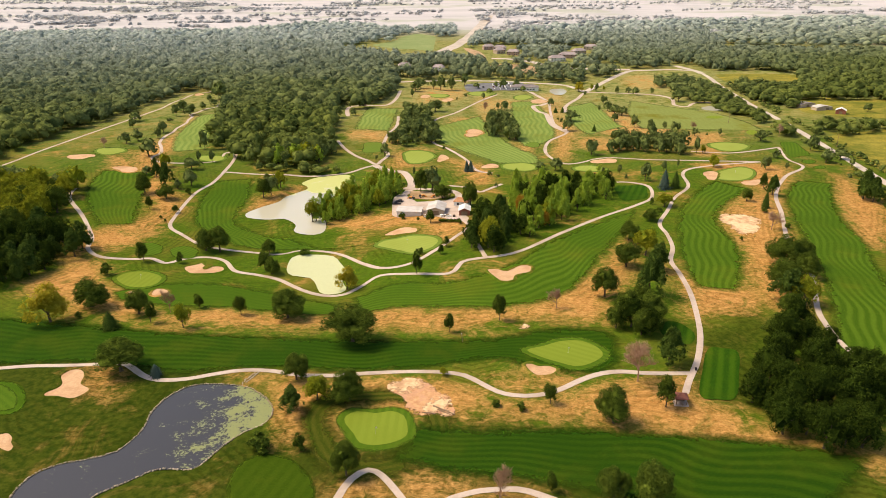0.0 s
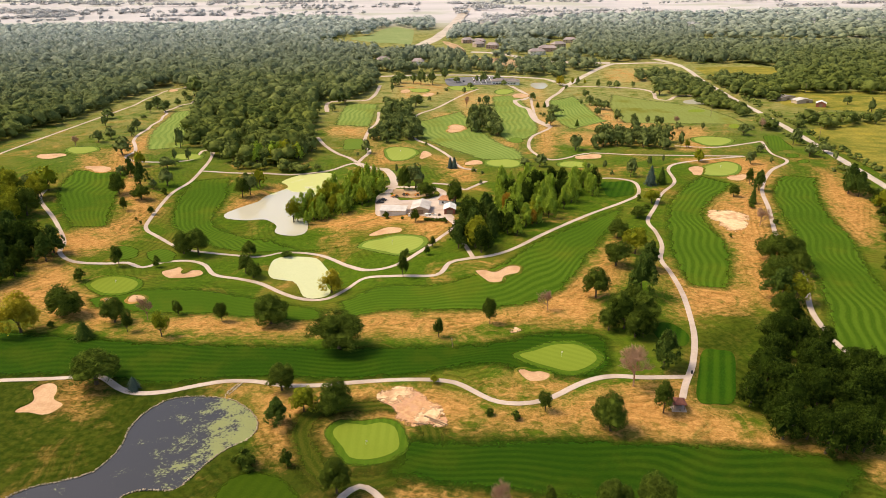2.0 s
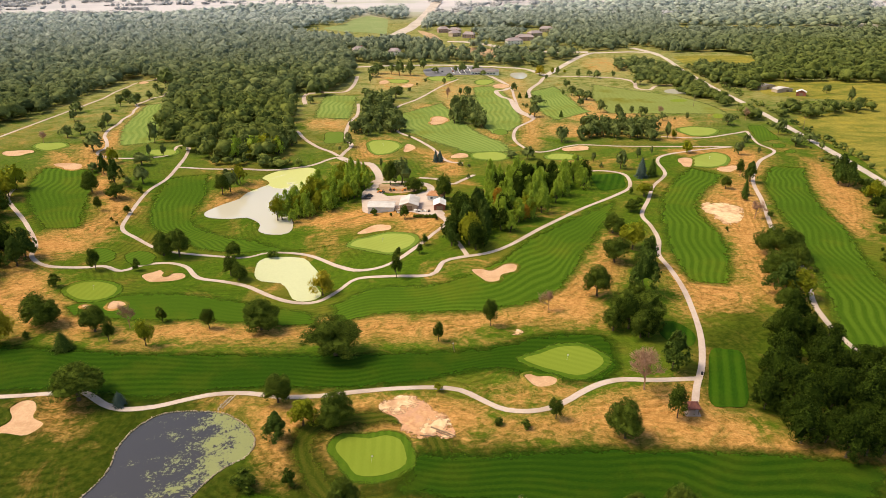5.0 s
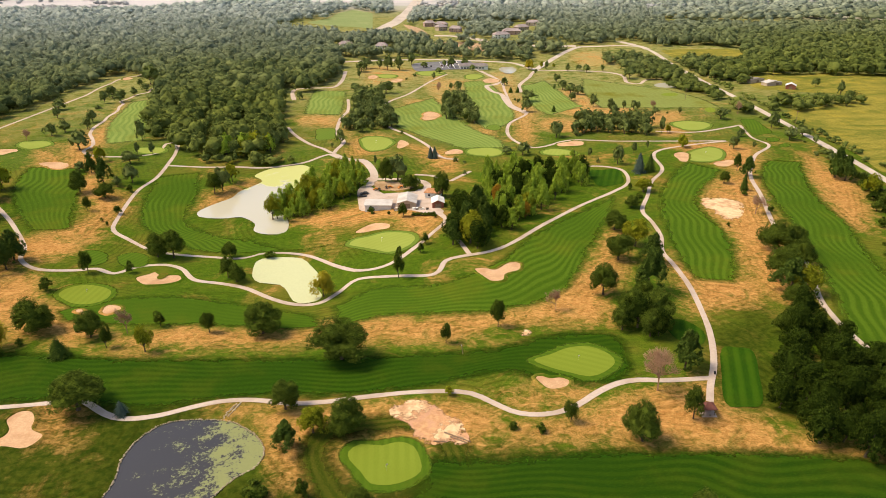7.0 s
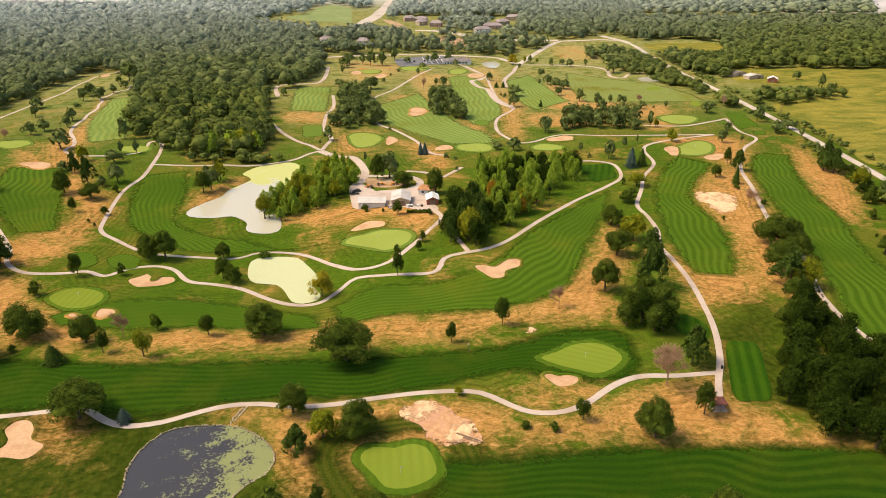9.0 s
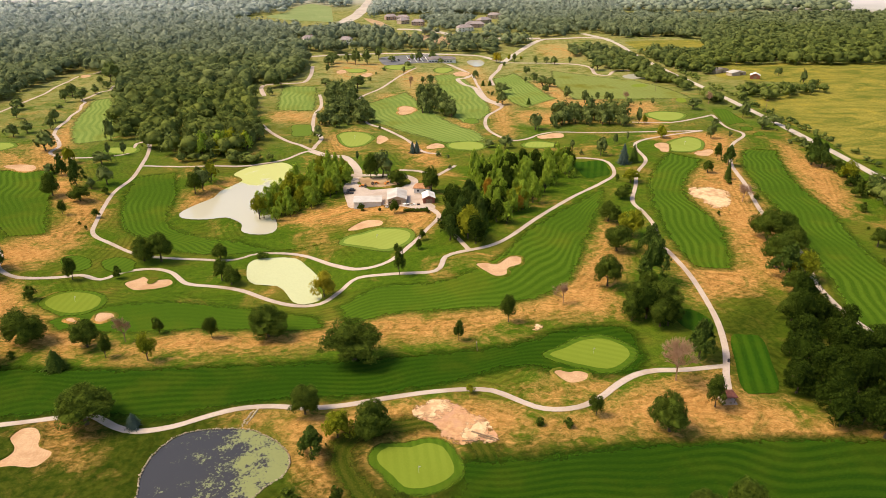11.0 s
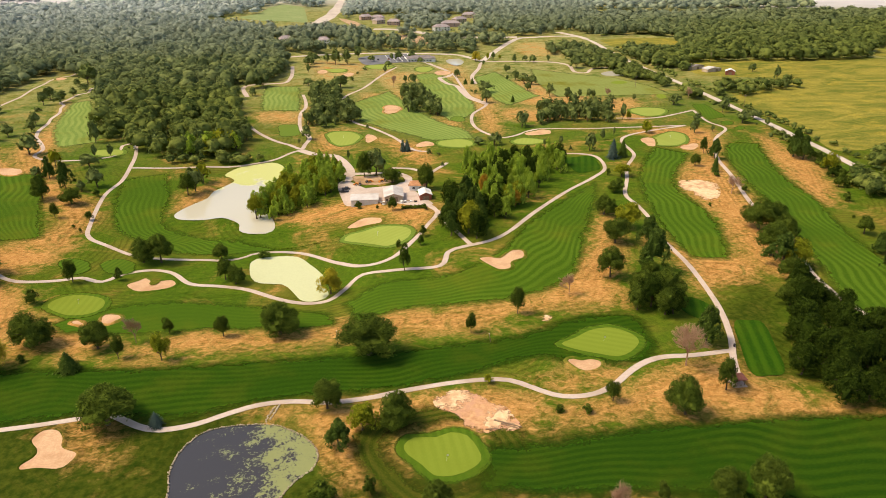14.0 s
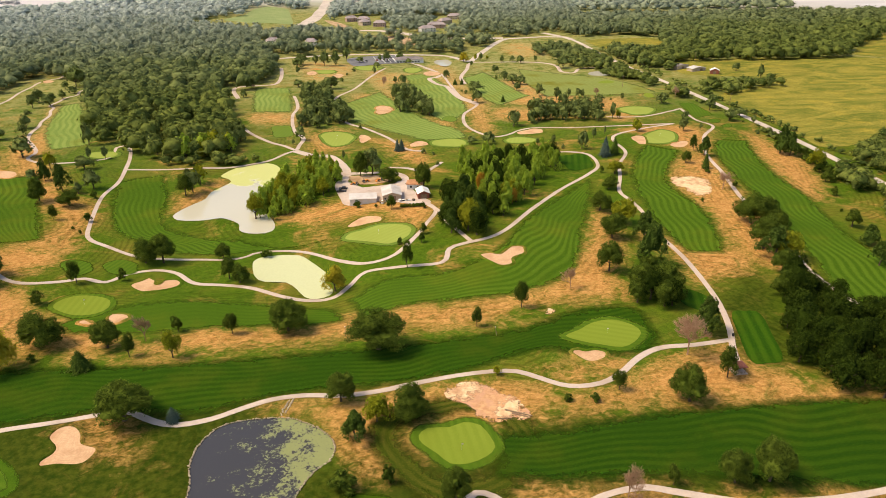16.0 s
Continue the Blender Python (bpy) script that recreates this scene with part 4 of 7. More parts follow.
def near_distance(x, y, outline, reach):
    """outline_distance, worked out only within reach of the outline; reach everywhere else."""
    out = np.full(x.shape, float(reach))
    lo, hi = outline.min(0) - reach, outline.max(0) + reach
    k = (x > lo[0]) & (x < hi[0]) & (y > lo[1]) & (y < hi[1])
    out[k] = np.minimum(outline_distance(x[k], y[k], outline), reach)
    return out


def ease(v):
    v = np.clip(v, 0, 1)
    return v * v * (3 - 2 * v)


def hills(x, y):
    z = np.zeros(np.shape(x))
    for a, b, h, r in HILLS:
        z = z + h * np.exp(-((x - a) ** 2 + (y - b) ** 2) / (2 * r * r))
    return z


POND_LINES = [smooth_line(p, True, 3.0) for p in (POND_A, POND_B, POND_C, POND_D, POND_E)]
POND_LEVELS = [float(hills(p[:, 0], p[:, 1]).mean()) - 0.3 for p in POND_LINES]


def terrain(x, y):
    """The height of the land: hills and hollows, drawn level round the ponds."""
    x, y = np.asarray(x, float), np.asarray(y, float)
    x, y = np.atleast_1d(x), np.atleast_1d(y)
    z = hills(x, y)
    for line, level in zip(POND_LINES, POND_LEVELS):
        t = ease(near_distance(x, y, line, 16.0) / 16.0)
        z = z * t + (level + 0.35) * (1 - t)
    return z


def height(x, y):
    return float(terrain(x, y)[0])


def squared(points):
    """More points along straight sides, so that the corners stay tight."""
    p = np.array(points, float)
    return [tuple(a + (b - a) * k) for a, b in zip(p, np.roll(p, -1, 0)) for k in (0.15, 0.5, 0.85)]


def fan(name, outline, lift, rings=6, stripe_turn=0.0, step=2.0):
    """A patch of ground inside an outline, laid on the land in rings."""
    edge = smooth_line(outline, True, step)
    mid, n = edge.mean(0), len(edge)
    rows = [mid + (edge - mid) * (k / rings) for k in range(rings, 0, -1)]
    xy = np.vstack(rows + [mid[None]])
    z = terrain(xy[:, 0], xy[:, 1]) + lift
    faces = [(r * n + k, r * n + (k + 1) % n, (r + 1) * n + (k + 1) % n, (r + 1) * n + k) for r in range(rings - 1) for k in range(n)]
    last = (rings - 1) * n
    faces += [(last + k, last + (k + 1) % n, rings * n, rings * n) for k in range(0, n)]
    bm = bmesh.new()
    v = [bm.verts.new((*p, h)) for p, h in zip(xy, z)]
    for f in faces:
        bm.faces.new([v[i] for i in dict.fromkeys(f)]).smooth = True
    layer = bm.loops.layers.uv.new("UVMap")
    c, s = math.cos(stripe_turn), math.sin(stripe_turn)
    for f in bm.faces:
        for loop in f.loops:
            x, y, _ = loop.vert.co
            loop[layer].uv = (c * x + s * y, c * y - s * x)
    bmesh.ops.recalc_face_normals(bm, faces=bm.faces)
    if bm.faces[0].normal.z < 0:
        bmesh.ops.reverse_faces(bm, faces=bm.faces)
    me = bpy.data.meshes.new(name)
    bm.to_mesh(me)
    bm.free()
    reach = np.hypot(*(edge - mid).T)
    inside = np.concatenate([reach * (1 - k / rings) for k in range(rings, 0, -1)] + [[reach.mean()]])
    me.attributes.new("edge", "FLOAT", "POINT").data.foreach_set("value", inside.astype(np.float32) * 2.2 + 1.5)
    return me


def strip_between(name, left, right, lift, across=22, step=5.0):
    """A strip of turf between two edges, laid on the land, with UV in metres."""
    n = 12 * (len(left) - 1) + 1
    def even(line):
        line = smooth_line(line, False, 1.0)
        d = np.r_[0, np.cumsum(np.hypot(*np.diff(line, axis=0).T))]
        return d, line
    (da, a), (db, b) = even(left), even(right)
    keys = np.linspace(0, len(left) - 1, n)
    # keep the given pairs of edge points opposite each other
    def at_keys(points, d, line):
        own = [d[np.argmin(np.hypot(*(line - p).T))] for p in np.array(points, float)]
        s = np.interp(keys, np.arange(len(points)), own)
        return np.stack([np.interp(s, d, line[:, k]) for k in (0, 1)], 1)
    a, b = at_keys(left, da, a), at_keys(right, db, b)
    t = np.linspace(0, 1, across)
    xy = a[:, None] * (1 - t)[None, :, None] + b[:, None] * t[None, :, None]
    mid, wide = (a + b) / 2, np.hypot(*(b - a).T)
    along = np.r_[0, np.cumsum(np.hypot(*np.diff(mid, axis=0).T))]
    uv = np.stack([(t[None] - 0.5) * wide.mean() * np.ones((n, 1)), along[:, None] * np.ones((1, across))], -1).reshape(-1, 2)
    xy = xy.reshape(-1, 2)
    z = terrain(xy[:, 0], xy[:, 1]) + lift
    i = np.arange((n - 1) * across).reshape(n - 1, across)[:, :-1].ravel()
    faces = np.stack([i, i + 1, i + across + 1, i + across], 1)
    p, q, r = (np.r_[xy[j], 0] for j in faces[len(faces) // 2][:3])
    if np.cross(q - p, r - q)[2] < 0:
        faces = faces[:, ::-1]
    me = mesh_of(name, np.c_[xy, z], faces, True, uv)
    line = np.vstack([a, b[::-1]])
    inside = np.clip(-outline_distance(xy[:, 0], xy[:, 1], line), 0, 30)
    me.attributes.new("edge", "FLOAT", "POINT").data.foreach_set("value", inside.astype(np.float32))
    return me


def ribbon(name, half, line, lift=0.1, step=2.5):
    """A paved way with a real thickness along a line."""
    c = smooth_line(line, False, step)
    way = np.gradient(c, axis=0)
    way /= np.hypot(*way.T)[:, None] + 1e-9
    side = np.stack([-way[:, 1], way[:, 0]], 1)
    rng = np.random.default_rng(len(c))
    half = half * (1 + 0.05 * np.convolve(rng.normal(size=len(c) + 6), np.ones(7) / 2.6, "valid"))[:, None]
    cols = [c + side * half * k for k in (1, 1, 0.33, -0.33, -1, -1)]
    v = []
    for k, p in enumerate(cols):
        z = terrain(p[:, 0], p[:, 1]) + (lift if 0 < k < 5 else -0.25) + (0.02 if 1 < k < 4 else 0)
        v.append(np.c_[p, z])
    v = np.stack(v, 1).reshape(-1, 3)
    i = np.arange((len(c) - 1) * 6).reshape(-1, 6)[:, :-1].ravel()
    return mesh_of(name, v, np.stack([i, i + 6, i + 7, i + 1], 1)[:, ::-1], False)

# ---- the land ----
PATHS = {"cart_path_1": CART_PATH_LOWER, "cart_path_2": CART_PATH_TEE, "cart_path_3": CART_PATH_EAST, "cart_path_4": CART_PATH_MIDDLE,
         "cart_path_5": CART_PATH_WEST, "cart_path_6": CART_PATH_FORK, "cart_path_7": CART_PATH_POND, "cart_path_8": CART_PATH_NORTH,
         "cart_path_9": CART_PATH_WOODS, "cart_path_10": CART_PATH_HOLLOW, "service_drive": SERVICE_DRIVE, "cart_path_11": CART_PATH_RIDGE,
         "cart_path_12": CART_PATH_GREEN, "cart_path_13": CART_PATH_BANK, "cart_path_14": CART_PATH_RANGE, "cart_path_15": CART_PATH_FRONT, "cart_path_18": CART_PATH_YARD, "cart_path_19": CART_PATH_RISE, "cart_path_20": CART_PATH_CREST}
BUNKERS = [BUNKER_A, BUNKER_B, BUNKER_C, BUNKER_D, BUNKER_E, BUNKER_F, BUNKER_G, BUNKER_H, BUNKER_I, BUNKER_J, BUNKER_K, BUNKER_L, BUNKER_M, BUNKER_N, BUNKER_O, BUNKER_P, BUNKER_Q, BUNKER_R, BUNKER_S, BUNKER_T]
DRY = [DRY_A, DRY_B, DRY_C, DRY_D, DRY_E, DRY_F, DRY_G, DRY_H, DRY_I, DRY_J, DRY_K, DRY_L, DRY_M, DRY_N, DRY_O, DRY_P, DRY_Q, DRY_R, DRY_S, DRY_T, DRY_U, DRY_V, DRY_W, DRY_X, DRY_Y, DRY_Z, DRY_AA, DRY_AB, DRY_AC, DRY_AD, DRY_AF, DRY_B0, DRY_B1, DRY_B2, DRY_B3, DRY_B4, DRY_B5, DRY_B6, DRY_B8, DRY_B9]

def spread(lo, hi, step, out, grow=1.22):
    """Even steps from lo to hi, and growing ones out to the horizon."""
    c, s, left, right = np.arange(lo, hi + step, step), step, [], []
    a, b = lo, c[-1]
    while b < out or a > -out:
        s *= grow
        a, b = a - s, b + s
        left.append(a), right.append(b)
    return np.r_[left[::-1], c, right]


def mark_ground(me, x, y):
    """Notes at each corner how dry, how dark and how far out the land is."""
    dry = np.full(x.shape, -30.0)
    for d in DRY:
        dry = np.maximum(dry, -near_distance(x, y, smooth_line(d, True, 5.0), 30.0))
    me.attributes.new("dry", "FLOAT", "POINT").data.foreach_set("value", dry.astype(np.float32))
    dark_rough = np.full(x.shape, -40.0)
    for g in (DARK_ROUGH_A, DARK_ROUGH_B, DARK_ROUGH_C):
        dark_rough = np.maximum(dark_rough, -near_distance(x, y, smooth_line(g, True, 8.0), 40.0))
    me.attributes.new("dark_rough", "FLOAT", "POINT").data.foreach_set("value", dark_rough.astype(np.float32))
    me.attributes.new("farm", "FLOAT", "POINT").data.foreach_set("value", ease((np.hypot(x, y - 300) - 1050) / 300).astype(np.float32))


def build_ground():
    xs, ys = spread(-330, 440, 3.0, 7000), spread(90, 700, 3.0, 7000)
    x, y = (g.ravel() for g in np.meshgrid(xs, ys))
    z = terrain(x, y)
    for line in POND_LINES:
        z -= 1.6 * ease((1.2 - near_distance(x, y, line, 6.0)) / 4.0)
    far = np.hypot(x, y - 300)
    z += ease((far - 900) / 900) * 4.0 * np.sin(x * 0.004 + 1) * np.sin(y * 0.0031)
    n, m = len(xs), len(ys)
    i = np.arange(n * (m - 1)).reshape(m - 1, n)[:, :-1].ravel()
    me = mesh_of("ground", np.c_[x, y, z], np.stack([i, i + 1, i + n + 1, i + n], 1), True)
    mark_ground(me, x, y)
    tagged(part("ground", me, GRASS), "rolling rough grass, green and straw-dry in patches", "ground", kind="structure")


build_ground()
for name, (half, line) in PATHS.items():
    tagged(part(name, ribbon(name, half, line), CONCRETE), "pale pinkish concrete cart path winding over the grass", "path", kind="structure")
for name, (half, line) in (("road_1", COUNTY_ROAD), ("road_2", SIDE_ROAD), ("road_3", HIGHWAY)):
    tagged(part(name, ribbon(name, half, line, 0.15, 6.0), ROAD), "pale two-lane country road", "road", kind="structure")
for n, (a, b) in enumerate((FAIRWAY_A, FAIRWAY_B, FAIRWAY_C, FAIRWAY_D, FAIRWAY_F, FAIRWAY_G, FAIRWAY_H, FAIRWAY_I, FAIRWAY_J, FAIRWAY_L, FAIRWAY_M, FAIRWAY_N, FAIRWAY_O, FAIRWAY_P)):
    name = f"fairway_{n + 1}"
    tagged(part(name, strip_between(name, a, b, 0.06), RANGE if n == 13 else SWARD if n == 12 else FAIRWAY_NEAR if n == 0 else FAIRWAY_NEAR_STRIPED if n == 9 else FAIRWAY_HAZED if n in (5, 6, 7, 8, 10, 13) else FAIRWAY), "mown fairway with wavy light and dark green stripes", "fairway", kind="structure")


def around(outline, metres):
    """The outline grown outwards by some metres."""
    p = np.array(outline, float)
    mid = p.mean(0)
    d = p - mid
    return mid + d * (1 + metres / np.hypot(*d.T))[:, None]


for n, g in enumerate((GREEN_A, GREEN_B, GREEN_C, GREEN_D, GREEN_E, GREEN_F, GREEN_G, GREEN_H, GREEN_I, GREEN_J, GREEN_K, GREEN_L, GREEN_M, GREEN_N, GREEN_O)):
    name = f"putting_green_{n + 1}"
    ob = tagged(part(name, fan(name, g, 0.16, stripe_turn=n), FRINGE if n == 4 else PUTTING if g[0][1] < 290 else PUTTING_HAZED), "smooth pale green putting green", "green", kind="structure")
    part("fringe", fan("fringe", around(g, 2.7), 0.11, stripe_turn=n), SWARD if n == 4 else FRINGE if g[0][1] < 290 else FRINGE_HAZED, ob, "darker mown fringe round the green")
rings = [np.roll(p, 5, axis=0) for p in (around(GREEN_A, 3.4), around(GREEN_A, 15.0))]
tagged(part("rough_1", strip_between("rough_1", *rings, 0.05), RINGS), "dry rough mown in rings round a green", "rough", kind="structure")
for n, g in enumerate((squared(TEE_A), squared(TEE_B), TEE_C, TEE_D, TEE_E, TEE_F, TEE_G, TEE_H, TEE_I, squared(TEE_J), TEE_K, TEE_L, squared(TEE_M))):
    name = f"tee_{n + 1}"
    tagged(part(name, fan(name, g, 0.18, stripe_turn=-0.39), MOUND if n == 5 else FRINGE_HAZED if n in (4, 12) else PUTTING if n in (10, 11) else FRINGE if n > 6 or n in (2, 3) else TEE), "level mown tee box with straight stripes" if n != 5 else "low grassy mound mown short", "tee", kind="structure")
def lip_mesh(outline, rise):
    """A low grass bank round a bunker that falls towards the sand."""
    edge = smooth_line(outline, True, 1.0)
    way = np.roll(edge, -1, 0) - np.roll(edge, 1, 0)
    way /= np.hypot(*way.T)[:, None] + 1e-9
    out = np.stack([way[:, 1], -way[:, 0]], 1)
    if outline_distance(*(edge[:1] + out[:1] * 0.3).T, edge)[0] < 0:
        out = -out
    wave = 1 + 0.35 * np.sin(np.arange(len(edge)) * 0.55) * np.sin(np.arange(len(edge)) * 0.21 + 1)
    rows = []
    for far, up in ((1.2, 0.0), (0.65, 0.5), (0.2, 1.0), (-0.1, 0.8), (-0.35, 0.35)):
        xy = edge + out * (far * (wave if far > 0 else 1))[:, None] if far > 0 else edge + out * far
        rows.append(np.c_[xy, terrain(xy[:, 0], xy[:, 1]) + 0.03 + rise * up * (0.7 + 0.3 * wave)])
    n, v = len(edge), np.vstack(rows)
    faces = [(r * n + k, r * n + (k + 1) % n, (r + 1) * n + (k + 1) % n, (r + 1) * n + k) for r in range(4) for k in range(n)]
    me = mesh_of("lip", v, faces, True)
    if sum(p.normal.z for p in me.polygons) < 0:
        me.flip_normals()
    mark_ground(me, v[:, 0], v[:, 1])
    return me


for n, b in enumerate(BUNKERS):
    name = f"bunker_{n + 1}"
    part("lip", lip_mesh(b, 0.42), GRASS, tagged(part(name, fan(name, b, 0.17), SAND), "raked tan sand bunker with a rounded edge", "bunker", kind="structure"), "grass lip round the sand")
    if n == 3:
        part("tongue", fan("tongue", [(-108.9, 299.6), (-106.3, 299.2), (-105.8, 296.4), (-106.6, 293.6), (-108.4, 292.6), (-109.6, 294.4), (-109.5, 297.2)], 0.38), BANK_TURF, bpy.data.objects[name], "tongue of grass between two hollows of sand")
tagged(part("bare_ground_1", fan("bare_ground_1", SAND_PIT, 0.10), CLAY), "bare orange sandy clay scraped out of the dry rough", "bare ground", kind="structure")
for k, patch in enumerate((SAND_PATCH_A, SAND_PATCH_B, BARE_B)):
    name = f"bare_ground_{k + 3}"
    tagged(part(name, fan(name, patch, 0.22), PALE_SAND), "pale loose sand heaped on reddish clay" if k < 2 else "pale sandy scar on a low grass bank", "bare ground", kind="structure")
tagged(part("bare_ground_2", fan("bare_ground_2", BARE_A, 0.10), PALE_SAND), "worn sandy patch in the dry rough", "bare ground", kind="structure")


for name, outline, material, label in (("field_1", FIELD_CROP, CROP, "wide yellow-green field of ripening crop"), ("field_2", FIELD_HILL, CROP, "yellow-green crop on a far slope"),
                                       ("field_3", FIELD_LANE, CROP, "small straw-coloured field among trees"), ("field_4", FIELD_GREEN, CROP_GREEN, "pale green bean field beyond the woods"),
                                       ("field_5", FIELD_BARN, CROP, "yellow-green meadow round the barn")):
    tagged(part(name, fan(name, squared(outline), 0.12, step=6.0, rings=16), material), label, "field", kind="structure")


def pond(name, line, level, material, label):
    bm = bmesh.new()
    v = [bm.verts.new((*p, level)) for p in line]
    bm.faces.new(v)
    bmesh.ops.triangulate(bm, faces=bm.faces)
    for f in bm.faces:
        if f.normal.z < 0:
            f.normal_flip()
    me = bpy.data.meshes.new(name)
    bm.to_mesh(me)
    bm.free()
    return tagged(part(name, me, material), label, "pond", kind="structure")


WATERS = (WATER_DARK, WATER_PALE, WATER_WEED, WATER_SKY_TONED, WATER_SKY_TONED)
PONDS = []
for n, (line, level) in enumerate(zip(POND_LINES, POND_LEVELS)):
    PONDS.append(pond(f"pond_{n + 1}", line, level, WATERS[n],
                      "dark pond with rafts of pale green weed" if n == 0 else "pond painted pale for mirrored sky, with yellow-green duckweed"))

# ---- trees ----
def sprays(centres, normals, sizes, rng):
    """Leaf sprays: one small three-cornered blade at every centre, facing its normal."""
    n = len(centres)
    a = np.cross(normals, rng.normal(size=(n, 3)))
    a /= np.linalg.norm(a, axis=1)[:, None] + 1e-9
    b = np.cross(normals, a)
    s = np.asarray(sizes)[:, None]
    v = np.stack([centres + a * s * 1.3, centres - a * s * 0.6 + b * s * 0.8, centres - a * s * 0.6 - b * s * 0.8], 1).reshape(-1, 3)
    return v, np.arange(3 * n).reshape(-1, 3)


def on_ball(n, rng):
    v = rng.normal(size=(n, 3))
    return v / np.linalg.norm(v, axis=1)[:, None]


def ball(level):
    bm = bmesh.new()
    bmesh.ops.create_icosphere(bm, subdivisions=level, radius=1.0)
    v = np.array([p.co for p in bm.verts])
    f = np.array([[p.index for p in q.verts] for q in bm.faces])
    bm.free()
    return v, f


BALLS = {k: ball(k) for k in (1, 2, 3)}


def reach_of(u, mid, centres, radii):
    """How far the lobes reach from the middle in each direction."""
    o = centres - mid
    along = u @ o.T
    inside = radii**2 - ((o**2).sum(1) - along**2)
    far = np.where((inside > 0) & (along > -radii), along + np.sqrt(np.maximum(inside, 0)), 0.0)
    return np.maximum(far.max(1), 0.12)


def join(*lots):
    v, f, base = [], [], 0
    for a, b in lots:
        v.append(a), f.append(b + base)
        base += len(a)
    return np.vstack(v), np.vstack(f)


def broad_crown(rng, lobes, leaves, size, tall=1.0, low=0.1, spread=0.30, level=2, lobe=(0.09, 0.24), crumple=0.88, tuft=24, clump=0.05, inner=0.82, dome=0.0, taper=0.0):
    """A crown about 1 wide and 1 high over its foot: lobes of uneven size round a dark middle, carrying tufts of leaves with gaps between."""
    d = on_ball(lobes, rng)
    d[:, 2] = np.abs(d[:, 2]) * 1.5 - 0.62
    radii = rng.uniform(*lobe, lobes)
    half = (1 - low) / 2
    out = spread * rng.uniform(0.75, 1.25, lobes)
    way, lean = np.arctan2(d[:, 1], d[:, 0]), rng.uniform(0, 2 * math.pi, 2)
    out *= 1 + 0.2 * np.cos(way - lean[0]) + 0.14 * np.cos(2 * way - lean[1])
    c = np.c_[d[:, 0] * out, d[:, 1] * out, low + half + d[:, 2] * half * 0.75 * tall] + rng.normal(size=(lobes, 3)) * 0.03
    c[:, 2] = np.clip(c[:, 2], low + 0.08, 1 - radii * 0.8)
    mid = np.array([0, 0, low + half * 0.85])
    u, f = BALLS[level]
    core = mid + u * (reach_of(u, mid, c, radii) * rng.uniform(crumple, 2 - crumple, len(u)))[:, None] * inner
    tufts = max(6, leaves // tuft)
    own = rng.choice(lobes, tufts * 8, p=radii**2 / (radii**2).sum())
    w = on_ball(tufts * 8, rng)
    p = c[own] + w * (radii[own] * rng.triangular(0.8, 1.0, 1.16, tufts * 8))[:, None]
    off = p - mid
    far = np.linalg.norm(off, axis=1)
    seen = np.flatnonzero((far > 0.84 * reach_of(off / far[:, None], mid, c, radii)) & (p[:, 2] > low + 0.02))[:tufts]
    p, w = np.repeat(p[seen], tuft, 0), np.repeat(w[seen], tuft, 0)
    g = rng.normal(size=p.shape) * clump * np.repeat(rng.uniform(0.7, 1.35, len(seen)), tuft)[:, None]
    g -= 0.5 * (g * w).sum(1)[:, None] * w
    n = 0.7 * w + (0.75 - 0.3 * dome) * on_ball(len(p), rng) + (0, 0, 0.4) + dome * np.repeat(off[seen] / far[seen][:, None], tuft, 0)
    p = p + g
    for q in (core, p):
        q[:, :2] *= (1 + 0.25 * taper - taper * np.clip(q[:, 2:], 0, 1) ** 1.3)
    return join((core, f), sprays(p, n / np.linalg.norm(n, axis=1)[:, None], rng.uniform(0.5, 1.6, len(p)) * size, rng))


def fir_crown(rng, tiers, per, size, wide=0.5, low=0.06, blunt=0.0):
    """A needle crown of drooping boughs in tiers round a dark cone."""
    p, n, s = [], [], []
    for t in np.linspace(0, 1, tiers):
        reach = wide * ((1 - t) ** 0.85 * (1 - blunt) + blunt * math.sqrt(max(0.0, 1 - t * t))) + 0.02
        reach *= rng.uniform(0.86, 1.1)
        for k in range(max(5, int(per * (1 - 0.75 * t)))):
            a, out = rng.uniform(0, 2 * math.pi), rng.uniform(0.7, 1.15) * reach
            for f in (0.5, 0.68, 0.84, 1.0):
                b = a + rng.normal() * 0.06
                p.append((math.cos(b) * out * f, math.sin(b) * out * f, low + (1 - low) * t * 0.97 + 0.02 - 0.08 * f * f * (1 - t) + rng.normal() * 0.012))
                d = np.array((math.cos(b) * 0.5, math.sin(b) * 0.5, 0.8)) + rng.normal(size=3) * 0.35
                n.append(d / np.linalg.norm(d))
                s.append(size * (1.3 - 0.5 * f) * (1 - 0.4 * t))
    u, f = BALLS[2]
    z = (u[:, 2] + 1) / 2
    r = wide * 0.70 * ((1 - z) ** 0.85 * (1 - blunt) + blunt * np.sqrt(np.maximum(0, 1 - z * z)))
    flat = np.hypot(u[:, 0], u[:, 1]) + 1e-6
    core = np.c_[u[:, 0] / flat * r, u[:, 1] / flat * r, low + z * (1 - low) * 0.95]
    return join((core, f), sprays(np.array(p), np.array(n), np.array(s), rng))


def limb(bm, a, b, ra, rb, sides=6):
    """A tapered branch from a to b."""
    a, b = Vector(a), Vector(b)
    turn = (b - a).to_track_quat("Z", "Y").to_matrix()
    rings = []
    for c, r in ((a, ra), (b, rb)):
        rings.append([bm.verts.new(c + turn @ Vector((r * math.cos(2 * math.pi * k / sides), r * math.sin(2 * math.pi * k / sides), 0))) for k in range(sides)])
    for k in range(sides):
        bm.faces.new((rings[0][k], rings[0][(k + 1) % sides], rings[1][(k + 1) % sides], rings[1][k]))


